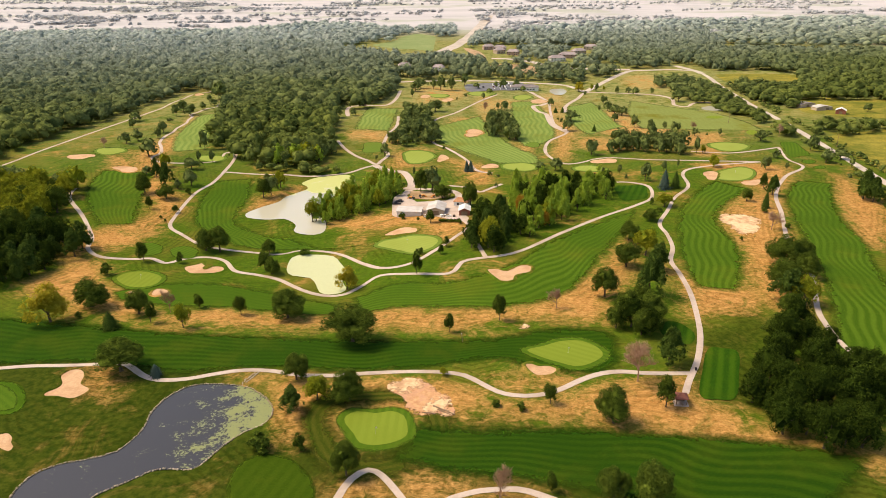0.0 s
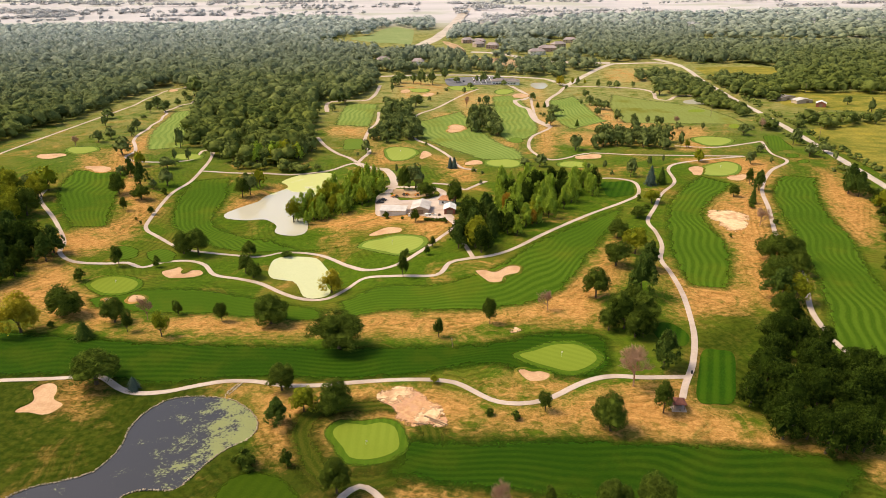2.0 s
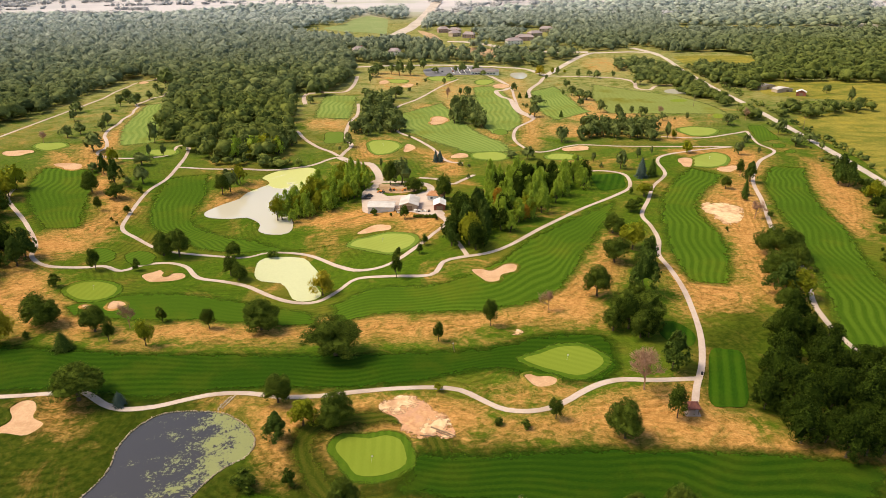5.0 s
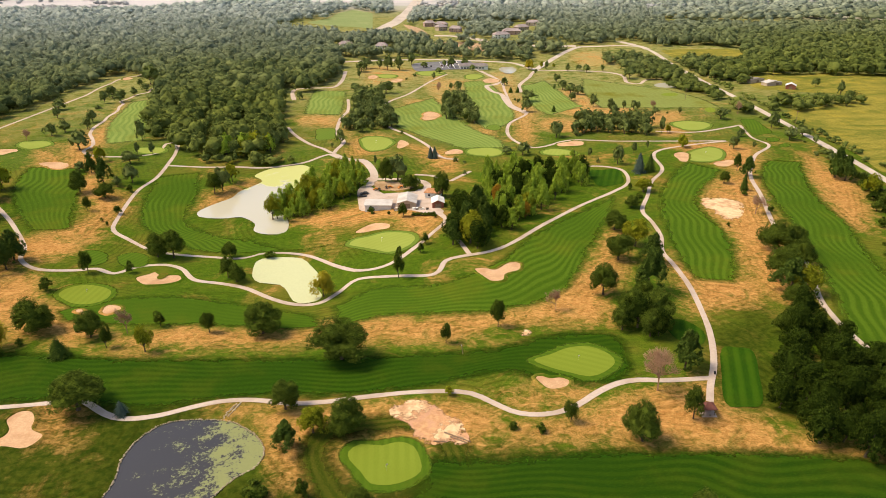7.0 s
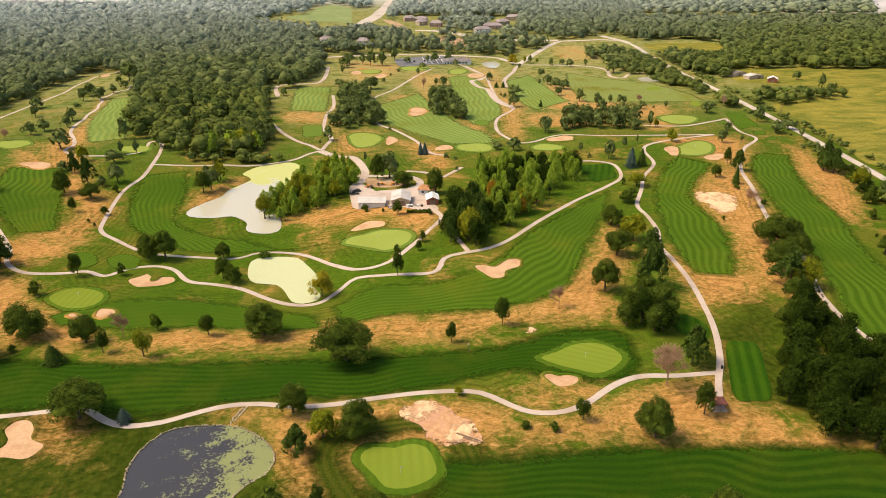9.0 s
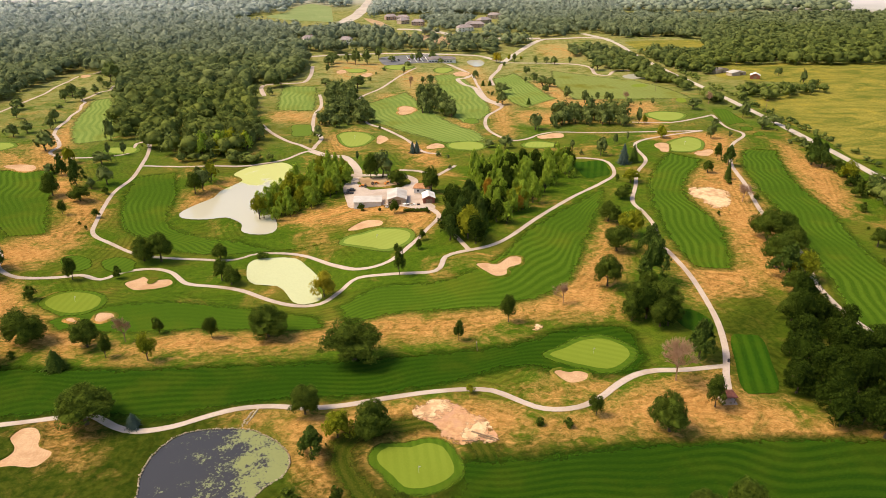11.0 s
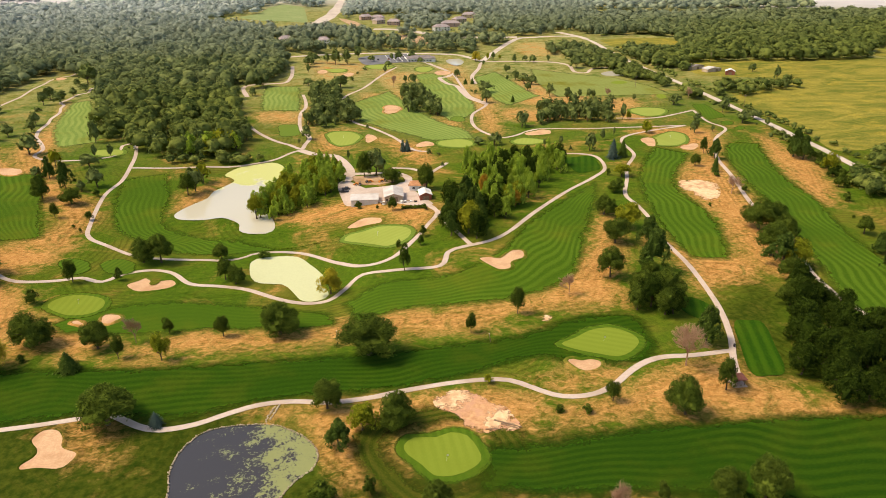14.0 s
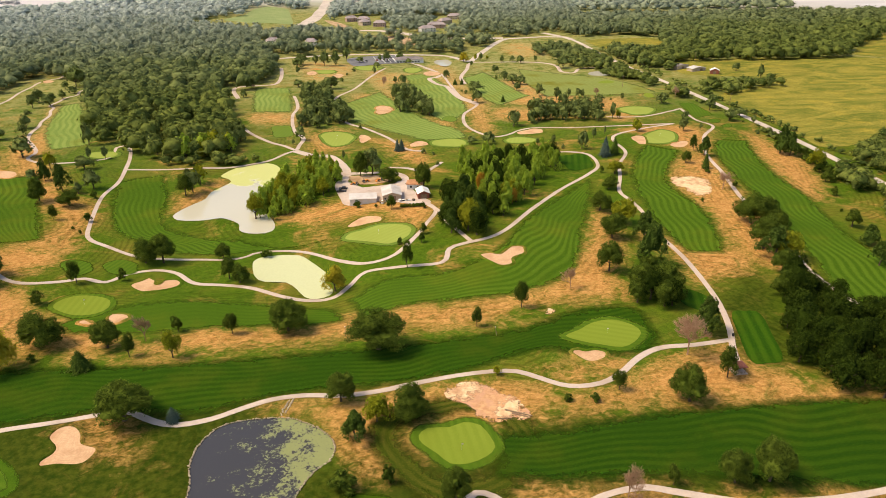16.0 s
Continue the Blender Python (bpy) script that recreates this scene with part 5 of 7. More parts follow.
def trunk_of(rng, top=0.62, r=0.032, limbs=6, low=0.25, reach=0.26):
    bm = bmesh.new()
    lean = Vector((rng.normal() * 0.02, rng.normal() * 0.02, 0))
    limb(bm, (0, 0, -0.03), (0, 0, 0.03), r * 1.7, r * 1.05)
    limb(bm, (0, 0, 0.03), Vector((0, 0, low)) + lean, r * 1.05, r * 0.8)
    limb(bm, Vector((0, 0, low)) + lean, Vector((0, 0, top)) + 2 * lean, r * 0.8, r * 0.25)
    for k in range(limbs):
        a, z = 2 * math.pi * k / limbs + rng.uniform(-0.4, 0.4), low * rng.uniform(0.8, 1.5)
        end = Vector((math.cos(a) * reach, math.sin(a) * reach, z + rng.uniform(0.15, 0.3)))
        limb(bm, Vector((0, 0, z)) + lean, end, r * 0.5, r * 0.14, 5)
    return bm


def bare_twigs(rng, depth=5):
    """Bare branches that fork again and again into a cone of twigs."""
    bm = bmesh.new()
    def grow(p, d, length, r, left):
        q = p + d * length
        limb(bm, p, q, r, r * 0.6, 4 if left > 1 else 3)
        if left:
            for _ in range(4 if left > 2 else 5):
                e = d * 0.9 + 0.62 * Vector(rng.normal(size=3))
                e.z = abs(e.z) * 0.7 + 0.2
                grow(p + d * length * rng.uniform(0.55, 1.0), e.normalized(), length * rng.uniform(0.62, 0.9), max(r * 0.58, 0.0026), left - 1)
    grow(Vector((0, 0, -0.02)), Vector((0, 0, 1)), 0.30, 0.026, depth)
    return bm


def tree_thing(name, crown, trunk, leaf, label, category="tree", crown_name="crown"):
    ob = new(name)
    ob.empty_display_size = 0.3
    if trunk:
        part("trunk", trunk, BARK, ob)
    part(crown_name, mesh_of(crown_name, *crown) if isinstance(crown, tuple) else crown, leaf, ob)
    return tagged(ob, label, category)


rng = np.random.default_rng(5)
KINDS = {}
for k in range(5):
    KINDS["oak", k] = tree_thing("oak_tree", broad_crown(rng, 40, 8600, 0.0125, 1.0, 0.07, 0.31, 3, (0.07, 0.17), clump=0.032), trunk_of(rng, low=0.24), LEAF, "broad dark green oak with a rounded uneven crown")
for k in range(3):
    KINDS["maple", k] = tree_thing("maple_tree", broad_crown(rng, 26, 4200, 0.018, 1.1, 0.15, 0.25, 2, (0.07, 0.18), clump=0.045), trunk_of(rng, low=0.24, r=0.028), LEAF, "young upright dark green maple on dry grass")
for k in range(4):
    KINDS["grove", k] = tree_thing("broadleaf_tree", broad_crown(rng, 30, 2800, 0.020, 1.15, 0.04, 0.30, 2, (0.07, 0.19), tuft=20, clump=0.042), trunk_of(rng, low=0.2), LEAF_SHADED, "leafy green tree standing close among others")
for k in range(3):
    KINDS["poplar", k] = tree_thing("poplar_tree", broad_crown(rng, 26, 1700, 0.025, 1.5, 0.0, 0.26, 2, (0.06, 0.15), tuft=16, clump=0.04, taper=0.4), trunk_of(rng, low=0.15), LEAF_POPLAR, "bright yellow-green poplar in a close stand")
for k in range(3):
    KINDS["oak_far", k] = tree_thing("oak_tree", broad_crown(rng, 22, 900, 0.034, 1.0, 0.11, 0.30, 2, (0.09, 0.21), tuft=14, clump=0.032, inner=0.9), trunk_of(rng, low=0.2), LEAF_HAZED, "rounded green tree beside a fairway")
KINDS["maple_far", 0] = tree_thing("maple_tree", broad_crown(rng, 16, 500, 0.048, 1.1, 0.10, 0.24, tuft=14, clump=0.032, inner=0.9), trunk_of(rng, low=0.2), LEAF_HAZED, "small upright green tree beside a fairway")
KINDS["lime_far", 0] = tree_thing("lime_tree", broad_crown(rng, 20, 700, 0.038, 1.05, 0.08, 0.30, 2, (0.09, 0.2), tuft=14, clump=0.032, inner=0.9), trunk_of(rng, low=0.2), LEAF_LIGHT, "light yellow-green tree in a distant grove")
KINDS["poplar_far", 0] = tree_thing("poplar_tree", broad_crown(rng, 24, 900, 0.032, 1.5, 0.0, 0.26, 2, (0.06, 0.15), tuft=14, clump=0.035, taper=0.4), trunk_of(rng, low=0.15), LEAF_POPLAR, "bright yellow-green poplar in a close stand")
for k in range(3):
    KINDS["grove_far", k] = tree_thing("broadleaf_tree", broad_crown(rng, 20, 700, 0.038, 1.15, 0.03, 0.30, 2, (0.08, 0.2), tuft=14, clump=0.032, inner=0.9), trunk_of(rng, low=0.2), LEAF_HAZED, "leafy green tree in a distant grove")
KINDS["bush_far", 0] = tree_thing("bush", broad_crown(rng, 12, 300, 0.06, 1.0, -0.2, tuft=12), None, LEAF_HAZED, "low rounded dark green bush", "bush", "foliage")
for k in range(2):
    KINDS["lime", k] = tree_thing("lime_tree", broad_crown(rng, 30, 2200, 0.024, 1.1, 0.08, 0.30, 2, (0.07, 0.18), tuft=18, clump=0.042), trunk_of(rng, low=0.2), LEAF_LIGHT, "light yellow-green lime tree with an open crown")
KINDS["autumn", 0] = tree_thing("maple_tree", broad_crown(rng, 24, 1800, 0.026, 1.1, 0.06, 0.28, 2, (0.08, 0.19), tuft=16, clump=0.04), trunk_of(rng), LEAF_ORANGE, "maple turning orange at the edge of a grove")
KINDS["willow", 0] = tree_thing("willow_tree", broad_crown(rng, 30, 3400, 0.020, 1.0, 0.05, 0.30, 2, (0.08, 0.2)), trunk_of(rng), LEAF_YELLOW, "yellowing willow with a spreading drooping crown")
for k in range(2):
    KINDS["pine", k] = tree_thing("pine_tree", broad_crown(rng, 36, 3200, 0.024, 1.25, 0.03, 0.28, 2, (0.06, 0.14), tuft=18, clump=0.034, inner=0.88, taper=0.5), trunk_of(rng, 0.95, 0.03, 0), NEEDLE, "dark green pine with layered boughs")
KINDS["spruce", 0] = tree_thing("spruce_tree", fir_crown(rng, 20, 28, 0.046, 0.52, 0.02, 0.2), trunk_of(rng, 0.95, 0.03, 0), NEEDLE, "dark conical spruce standing in rough grass")
KINDS["blue", 0] = tree_thing("blue_spruce", fir_crown(rng, 20, 28, 0.046, 0.54, 0.01, 0.2), trunk_of(rng, 0.95, 0.03, 0), NEEDLE_BLUE, "small blue-green conical spruce")
for k in range(2):
    KINDS["bush", k] = tree_thing("bush", broad_crown(rng, 16, 900, 0.045, 1.0, -0.2), None, LEAF, "low rounded dark green bush", "bush", "foliage")
for k in range(2):
    KINDS["bare", k] = tree_thing("bare_tree", bare_twigs(rng), None, TWIG, "leafless reddish-brown tree with bare twigs", "tree", "crown")
PLACES = {}


def plant(kind, x, y, tall, wide, sink=0.0):
    """Notes a tree of that height and crown width for planting."""
    # far kinds have fewer leaves, most of them in the haze-paled colour
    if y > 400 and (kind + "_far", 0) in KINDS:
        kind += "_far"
    some = [k for k in KINDS if k[0] == kind]
    key = some[int(abs(x * 7.3 + y * 3.1)) % len(some)]
    turn = pose(x, y, height(x, y) - sink, 0, 0, (x * 37 + y * 91) % 360)
    PLACES.setdefault(key, []).append(turn @ Matrix.Diagonal((wide * WIDEN.get(kind, 1.0), wide * WIDEN.get(kind, 1.0), tall, 1)))


WIDEN = {"oak": 1.14, "maple": 1.08, "lime": 1.1, "grove": 1.1, "poplar": 1.05, "oak_far": 1.12, "maple_far": 1.08, "willow": 1.1, "pine": 1.15, "spruce": 1.2, "blue": 1.2, "bush": 0.95, "bare": 1.0}
for x, y, tall, wide in [(-31.7, 216.7, 13.6, 18.2), (-59.2, 239.1, 11.1, 13.4), (-116.5, 241.2, 9.9, 10), (-138.4, 248.9, 12.2, 13.8), (-115.6, 318.5, 11.2, 10.5), (-108.4, 317.4, 13, 11), (-83.5, 314.2, 7.8, 7.1), (-80.4, 291.8, 9.7, 6.7), (-76.2, 286.9, 8.4, 6.6), (63, 247.6, 12.4, 10.2), (78.5, 276.6, 11.3, 11.1), (87.1, 307.3, 9.4, 9.5), (48.1, 166.9, 11.6, 9.4), (41, 135.7, 9.4, 7.7), (49.4, 134.1, 12.3, 9), (-46.4, 190.8, 9.4, 8.9), (-28.5, 179.5, 10.2, 10.2), (-25, 145.2, 10.3, 7.5), (-103.9, 196, 11.5, 16), (-1.1, 764.6, 15.2, 9.7)]:
    plant("oak", x, y, tall, wide)
for x, y, tall, wide in [(11, 766.2, 15.2, 9.7), (-22.7, 774.7, 11.3, 12.3), (-28.2, 755, 11, 12), (37.5, 784.2, 6.3, 7.5), (68.8, 793.6, 10.4, 8.8), (83.1, 797.8, 10.4, 8.9), (88.7, 773, 6.3, 6.2), (50.5, 744.9, 6, 7.1), (-6.2, 638.5, 11.4, 13.3), (57.3, 643.1, 9.5, 8.3), (-78.8, 622.2, 7.2, 6), (-32.7, 655.8, 6.3, 9.5), (170.2, 780.2, 9.1, 5), (186.9, 758.4, 8.8, 4.8), (200.8, 763.5, 6.2, 6.1), (205.1, 749.4, 8.6, 7.2), (222.9, 753.4, 7.5, 4.8), (238.4, 712.6, 12.8, 12.5), (261.8, 714.4, 10.6, 9.1), (159.4, 695.8, 8, 6.7)]:
    plant("oak", x, y, tall, wide)
for x, y, tall, wide in [(151.7, 644.2, 9.6, 8.3), (154.2, 625.8, 9.1, 12.1), (158.9, 620.3, 8.1, 9), (156.3, 567, 10.5, 6.4), (193.7, 532.1, 6.2, 5.2), (103.5, 668.9, 7.7, 6.4), (109.4, 594.2, 9.7, 11.5), (101.1, 558.8, 10.3, 8.2), (235.8, 512.7, 8.5, 9.2), (249, 528.4, 4.4, 3.9), (264.7, 490.5, 10.1, 5.6), (-222.8, 708.2, 17.5, 14.7), (-229.5, 698.7, 6.9, 5.6), (-217.8, 676.6, 6.5, 8.7), (-221.4, 653.5, 7.6, 6.3), (-224.9, 629.1, 10.3, 11.1), (-237.1, 645.7, 10.6, 10.4), (-263.8, 602.7, 8.8, 10.7), (-222.5, 556.5, 9.3, 8.1), (-219.5, 536.3, 8.1, 6.1)]:
    plant("oak", x, y, tall, wide)
for x, y, tall, wide in [(-236.3, 517.8, 9.5, 8.5), (-231, 527, 8.7, 8.6), (-204.7, 479.9, 12.8, 12.6), (-171.8, 499.7, 14.6, 7.4), (-164.1, 447.3, 8.1, 9.6), (-188.2, 433.3, 5.8, 6.5), (-175.5, 397.7, 12.4, 8.7), (-152.8, 412.4, 10.6, 8.3), (-159.3, 406.5, 6.3, 4.8), (-160, 389.4, 8.5, 9.8), (-105.9, 398, 12.1, 8.7), (-102.6, 403, 14.2, 8.1), (-40.9, 488.4, 10, 6.4), (-12.8, 400, 14.9, 7.4), (-6.1, 400.8, 15.2, 12.1), (-0, 382, 8.3, 10.3), (15, 363.1, 13.4, 9.2), (63.6, 442.5, 5.1, 6.6), (72.4, 437.6, 8.1, 8), (120.1, 401.8, 11.2, 6.7)]:
    plant("oak", x, y, tall, wide)
for x, y, tall, wide in [(117.8, 478.3, 4.8, 4.7), (103.6, 477.7, 12.1, 10.2), (202.8, 427, 8.8, 6.4), (163, 358.8, 6.9, 5.5), (104.1, 332.8, 6.2, 7.4), (145.6, 276.4, 14.2, 14.5), (151.5, 275.2, 12.2, 12.1), (149.9, 264.2, 10.5, 9.8), (127.4, 231.3, 9.4, 9.2), (115.8, 214.5, 10.1, 9.8), (219.8, 317.7, 6.1, 4.7), (187.2, 262.7, 8.8, 7), (251.6, 448.3, 8.7, 9.5), (266.3, 457.7, 7.3, 8.9), (257.1, 480.8, 11.4, 5.9), (378.5, 624.1, 8.4, 6.5), (374.4, 582, 12.9, 5.6), (353.3, 542, 11, 6.2), (134.4, 252.1, 14.4, 13.1)]:
    plant("oak", x, y, tall, wide)
for x, y, tall, wide in [(-77.6, 241.4, 8.4, 5.2), (-95.5, 247.7, 6.1, 4.4), (-108.5, 232.3, 8.2, 4.6), (-139.1, 301.7, 9.4, 5.8), (-11.1, 274.2, 11.5, 5.3), (20.6, 228.9, 11, 5.2), (2.1, 221.1, 8, 4), (31.6, 176.6, 7.2, 4.4), (65.3, 174.5, 10.2, 6.3), (26.5, 138.4, 6.1, 3.3), (-163.4, 372.5, 7.3, 4.4), (-147.4, 368.6, 4.4, 4.4), (-9.1, 771.8, 10.2, 7.4), (-29.8, 718.7, 8.4, 4.6), (25.6, 802.1, 13.2, 8.9), (60.4, 791, 7.8, 5), (41.1, 703.8, 7, 4.5), (-18.6, 661.2, 4.4, 3.2), (51.5, 648.8, 6.5, 4.2), (143.7, 643.2, 5.4, 3.1)]:
    plant("maple", x, y, tall, wide)
for x, y, tall, wide in [(146.2, 593.2, 6.8, 6.7), (164.2, 548.9, 10.2, 6.3), (177.6, 556.8, 6.6, 4.1), (183.8, 552, 7.5, 4.5), (187.4, 551.9, 6.5, 4.5), (213.3, 533.4, 5.4, 3.5), (-236.3, 624.3, 10.4, 7), (-253.4, 572.4, 8.6, 6.5), (-165, 465.4, 8.1, 3.8), (-156.3, 465.8, 8, 4.6), (-45.8, 479.6, 3.3, 2.4), (-18.1, 437, 6.2, 2.2), (-6.2, 337.7, 6.6, 5.2), (1.6, 302.1, 4.9, 3.4), (-1, 294, 4.9, 3.1), (137.3, 422.6, 6.6, 3.5), (99.8, 422.3, 4.4, 2.8), (109.5, 420.2, 5.9, 3.1), (148.6, 430.4, 5.3, 2.1), (174.5, 471.8, 11.5, 4.7)]:
    plant("maple", x, y, tall, wide)
for x, y, tall, wide in [(216.6, 428.3, 4.4, 2.8), (181.2, 380.6, 9.4, 5.1), (261.7, 436, 6.5, 3.9)]:
    plant("maple", x, y, tall, wide)
for x, y, tall, wide in [(-95, 228, 10.1, 5.8), (90.1, 289, 13, 10.6), (-38, 179.3, 8.1, 7.5), (-0, 192.7, 2.8, 2.7), (166.4, 788.8, 7.8, 5), (178.9, 786.1, 5.2, 3.8), (-183.1, 451.9, 10.8, 8.2), (-99.6, 416.1, 12.3, 8.4), (51.3, 328.7, 12.2, 9.6), (179.3, 473.4, 6.5, 3.9), (171.8, 432.5, 8.7, 8.6), (116.9, 352.2, 7.7, 9), (138, 240.3, 11.6, 9.9), (233, 339.9, 11, 8.2)]:
    plant("lime", x, y, tall, wide)
for x, y, tall, wide in [(-121.8, 228.2, 6.7, 7), (166.6, 546.6, 7.4, 4), (102.2, 632, 5.2, 4.1), (108.3, 632.1, 5.3, 3.6), (121.2, 555, 5.6, 3.6), (132.5, 384.4, 10.1, 5.8), (168.3, 347.8, 9.4, 4.1)]:
    plant("spruce", x, y, tall, wide)
for x, y, tall, wide in [(-147.1, 234.6, 14.8, 13.1), (-40.4, 270, 9.9, 8.1), (150.2, 779, 10.2, 9.9)]:
    plant("willow", x, y, tall, wide)
for x, y, tall, wide in [(-138.2, 238, 2.6, 3), (-121.8, 300.9, 5.4, 4.2), (-38.9, 155.5, 5.2, 3.6), (-49.6, 155.6, 5.1, 7.3), (15.4, 175.4, 2.1, 3), (22.6, 173.3, 2.5, 3.3), (-65.7, 310, 2.4, 5.9), (-148.1, 283.8, 5.5, 6), (-152.4, 359.4, 1.9, 1.8), (-148.5, 355.1, 1.8, 1.8), (15.2, 702.3, 2.9, 2.8), (23.7, 724.6, 3.5, 4.6), (6.9, 669.8, 4.4, 4.3), (153.4, 757.3, 4.3, 4.2), (180.1, 550, 1.8, 2.2), (189, 543, 1.8, 2.2), (203.9, 533.8, 2.2, 2.2), (99.1, 599.2, 2.4, 2.9), (101.4, 592.2, 3.9, 3.4), (-235.2, 604.2, 3.3, 6.3)]:
    plant("bush", x, y, tall, wide)
for x, y, tall, wide in [(-150.2, 398.4, 4.1, 4), (-111.9, 452, 4.5, 5.2), (1.4, 507.3, 3.4, 2.5), (29.9, 432.7, 3.6, 3.6), (34.6, 427.5, 2.1, 2.8), (32.1, 403.8, 2.7, 2.7), (-21.3, 349.8, 3.6, 4.2), (-12.8, 344.7, 1.8, 1.8), (8.1, 333, 2.8, 3.4), (-10, 296.5, 3.2, 2.6), (110.5, 407.5, 3.5, 2.7), (224.4, 459.1, 6.1, 6.8), (164.6, 340.5, 2.2, 4.1), (111.6, 356.8, 3.8, 2.4), (112.1, 344.7, 2.2, 4.1), (166.8, 319.1, 2.4, 3.3), (208.8, 298.9, 4.5, 4.5), (235.7, 349, 5.2, 5.1), (138.2, 303.3, 2.2, 1.9), (196, 279.2, 1.6, 1.6)]:
    plant("bush", x, y, tall, wide)
for x, y, tall, wide in [(42.8, 238, 10, 6.4), (60.5, 188.2, 19.3, 13.4), (13.5, 136.2, 12.2, 7.6), (-105.2, 242.8, 12.2, 6), (-247.3, 505.6, 9.9, 7.6), (38.6, 632.4, 12.4, 7), (-71.4, 654.1, 5.6, 3.6), (197.8, 547, 10.9, 5.1), (255.7, 526.2, 12.8, 6.9), (157.7, 316, 10.7, 9.4)]:
    plant("bare", x, y, tall, wide)
for x, y, tall, wide in [(81.2, 249.4, 17.7, 11.5), (91, 272, 12.5, 9.6), (73.2, 198.3, 13, 9.6), (-44.5, 173.8, 8.1, 7.6), (-180.5, 429.8, 12, 6.4), (-167.7, 411, 14.3, 8.9), (181.7, 370, 10.9, 8.7), (132.7, 242.8, 13.3, 12.6), (179.9, 245.7, 8.7, 8.1), (230.9, 368, 16.6, 11.3), (233.5, 362.9, 13.6, 9.9), (168.3, 227.3, 10, 8.9)]:
    plant("pine", x, y, tall, wide)
for x, y, tall, wide in [(-91.2, 192.3, 4.6, 3.6), (15.9, 443.7, 7.8, 3.7), (18.5, 443.4, 7.7, 4.4), (125.9, 382.9, 11.5, 6.4)]:
    plant("blue", x, y, tall, wide)


def stand(kind_list, outline, gap, tall, wide, seed):
    """Trees of some kinds set close together inside an outline."""
    r = np.random.default_rng(seed)
    line = np.array(outline, float)
    lo, hi = line.min(0), line.max(0)
    xs, ys = np.meshgrid(np.arange(lo[0], hi[0] + gap, gap), np.arange(lo[1], hi[1] + gap, gap))
    x, y = xs.ravel() + r.uniform(-0.35, 0.35, xs.size) * gap, ys.ravel() + r.uniform(-0.35, 0.35, xs.size) * gap
    ok = outline_distance(x, y, smooth_line(line, True, 4.0)) < 0
    for a, b in zip(x[ok], y[ok]):
        s = r.uniform(0.62, 1.25)
        plant(kind_list[int(r.integers(len(kind_list)))], round(a, 1), round(b, 1), tall * s, wide * s * r.uniform(0.9, 1.15))


for x, y, tall, wide in [(40, 343.6, 11, 5.5), (50.3, 325.2, 8, 5)]:
    plant("autumn", x, y, tall, wide)
for x, y in [(-1, 338.1), (0.8, 337.6), (2.6, 337.1), (4.5, 336.7), (6.3, 336.2), (8.1, 335.8)]:
    plant("bush", x, y, 1.6, 3.0)
GROVE_RIGHT = [(115.3, 218.8), (97, 189.7), (88.7, 174.3), (86.5, 164.1), (92.8, 158.9), (100, 153.7), (114.6, 154.2), (144, 185.3), (137.3, 196.3), (130.9, 203.9), (131.5, 215.6), (131, 228.6), (123.6, 227.8)]
stand(('grove',), GROVE_RIGHT, 6.9, 11, 8.2, 3)
GROVE_CENTRE = [(40.5, 310.8), (55, 327.1), (81.4, 360.8), (93.7, 374.7), (91.5, 394.5), (58.9, 397.3), (40.5, 395.9), (35.2, 355.3), (35.4, 326.9)]
stand(('poplar', 'poplar', 'poplar', 'grove'), GROVE_CENTRE, 5.9, 11, 7, 4)
GROVE_CENTRE_FRONT = [(14.7, 290.9), (30.3, 292.3), (37.7, 309.2), (34.4, 331.3), (25.2, 340.9), (18.1, 327.9), (13.8, 304.8)]
stand(('grove', 'pine', 'grove', 'lime', 'pine'), GROVE_CENTRE_FRONT, 7.5, 11.5, 9, 5)
GROVE_POND = [(-67.2, 351.6), (-52.2, 357), (-30.2, 384), (-25, 408.8), (-30.3, 428.1), (-46, 412.2), (-62.8, 384), (-71.2, 364.4)]
stand(('poplar', 'poplar', 'poplar', 'lime'), GROVE_POND, 4.9, 10.5, 6.8, 6)
GROVE_TEE = [(60, 222), (63.7, 210.1), (73, 212.4), (79.4, 231.5), (79.5, 243), (67.4, 238.1)]
stand(('grove', 'oak', 'grove'), GROVE_TEE, 7.5, 10.5, 8.8, 7)
GROVE_WEST = [(-221.9, 320.9), (-208.9, 337.6), (-209.4, 387.2), (-219.5, 408.4), (-236, 414.1), (-263.8, 391.3)]
stand(('lime', 'lime', 'oak'), GROVE_WEST, 8, 13, 11, 8)
GROVE_WEST_PINES = [(-189.5, 266.4), (-176.4, 270.2), (-175.1, 293.1), (-168.2, 304.4), (-178.5, 321.5), (-197.7, 326.9), (-211.6, 303.5)]
stand(('pine', 'pine', 'grove'), GROVE_WEST_PINES, 8, 13, 10, 9)
GROVE_RIDGE = [(35, 547), (56, 529), (58, 557), (53, 592), (53, 612), (44, 607), (36, 573)]
stand(('grove', 'grove', 'grove'), GROVE_RIDGE, 7.5, 11, 8.5, 10)
GROVE_RANGE = [(117, 478), (136, 476), (161, 467), (172, 485), (170, 511), (151, 517), (129, 511)]
stand(('grove', 'grove', 'grove'), GROVE_RANGE, 8, 11, 9.5, 11)
GROVE_NORTH = [(-39, 522), (-18, 514), (-3, 530), (-10, 576), (-7, 604), (-19, 628), (-35, 616), (-36, 562)]
stand(('grove', 'grove', 'grove'), GROVE_NORTH, 8.5, 10, 9.5, 12)
GROVE_ROAD = [(257, 532), (271, 520), (286, 526), (310, 529), (343, 536), (375, 551), (361, 567), (325, 557), (296, 554), (284, 567), (268, 554)]
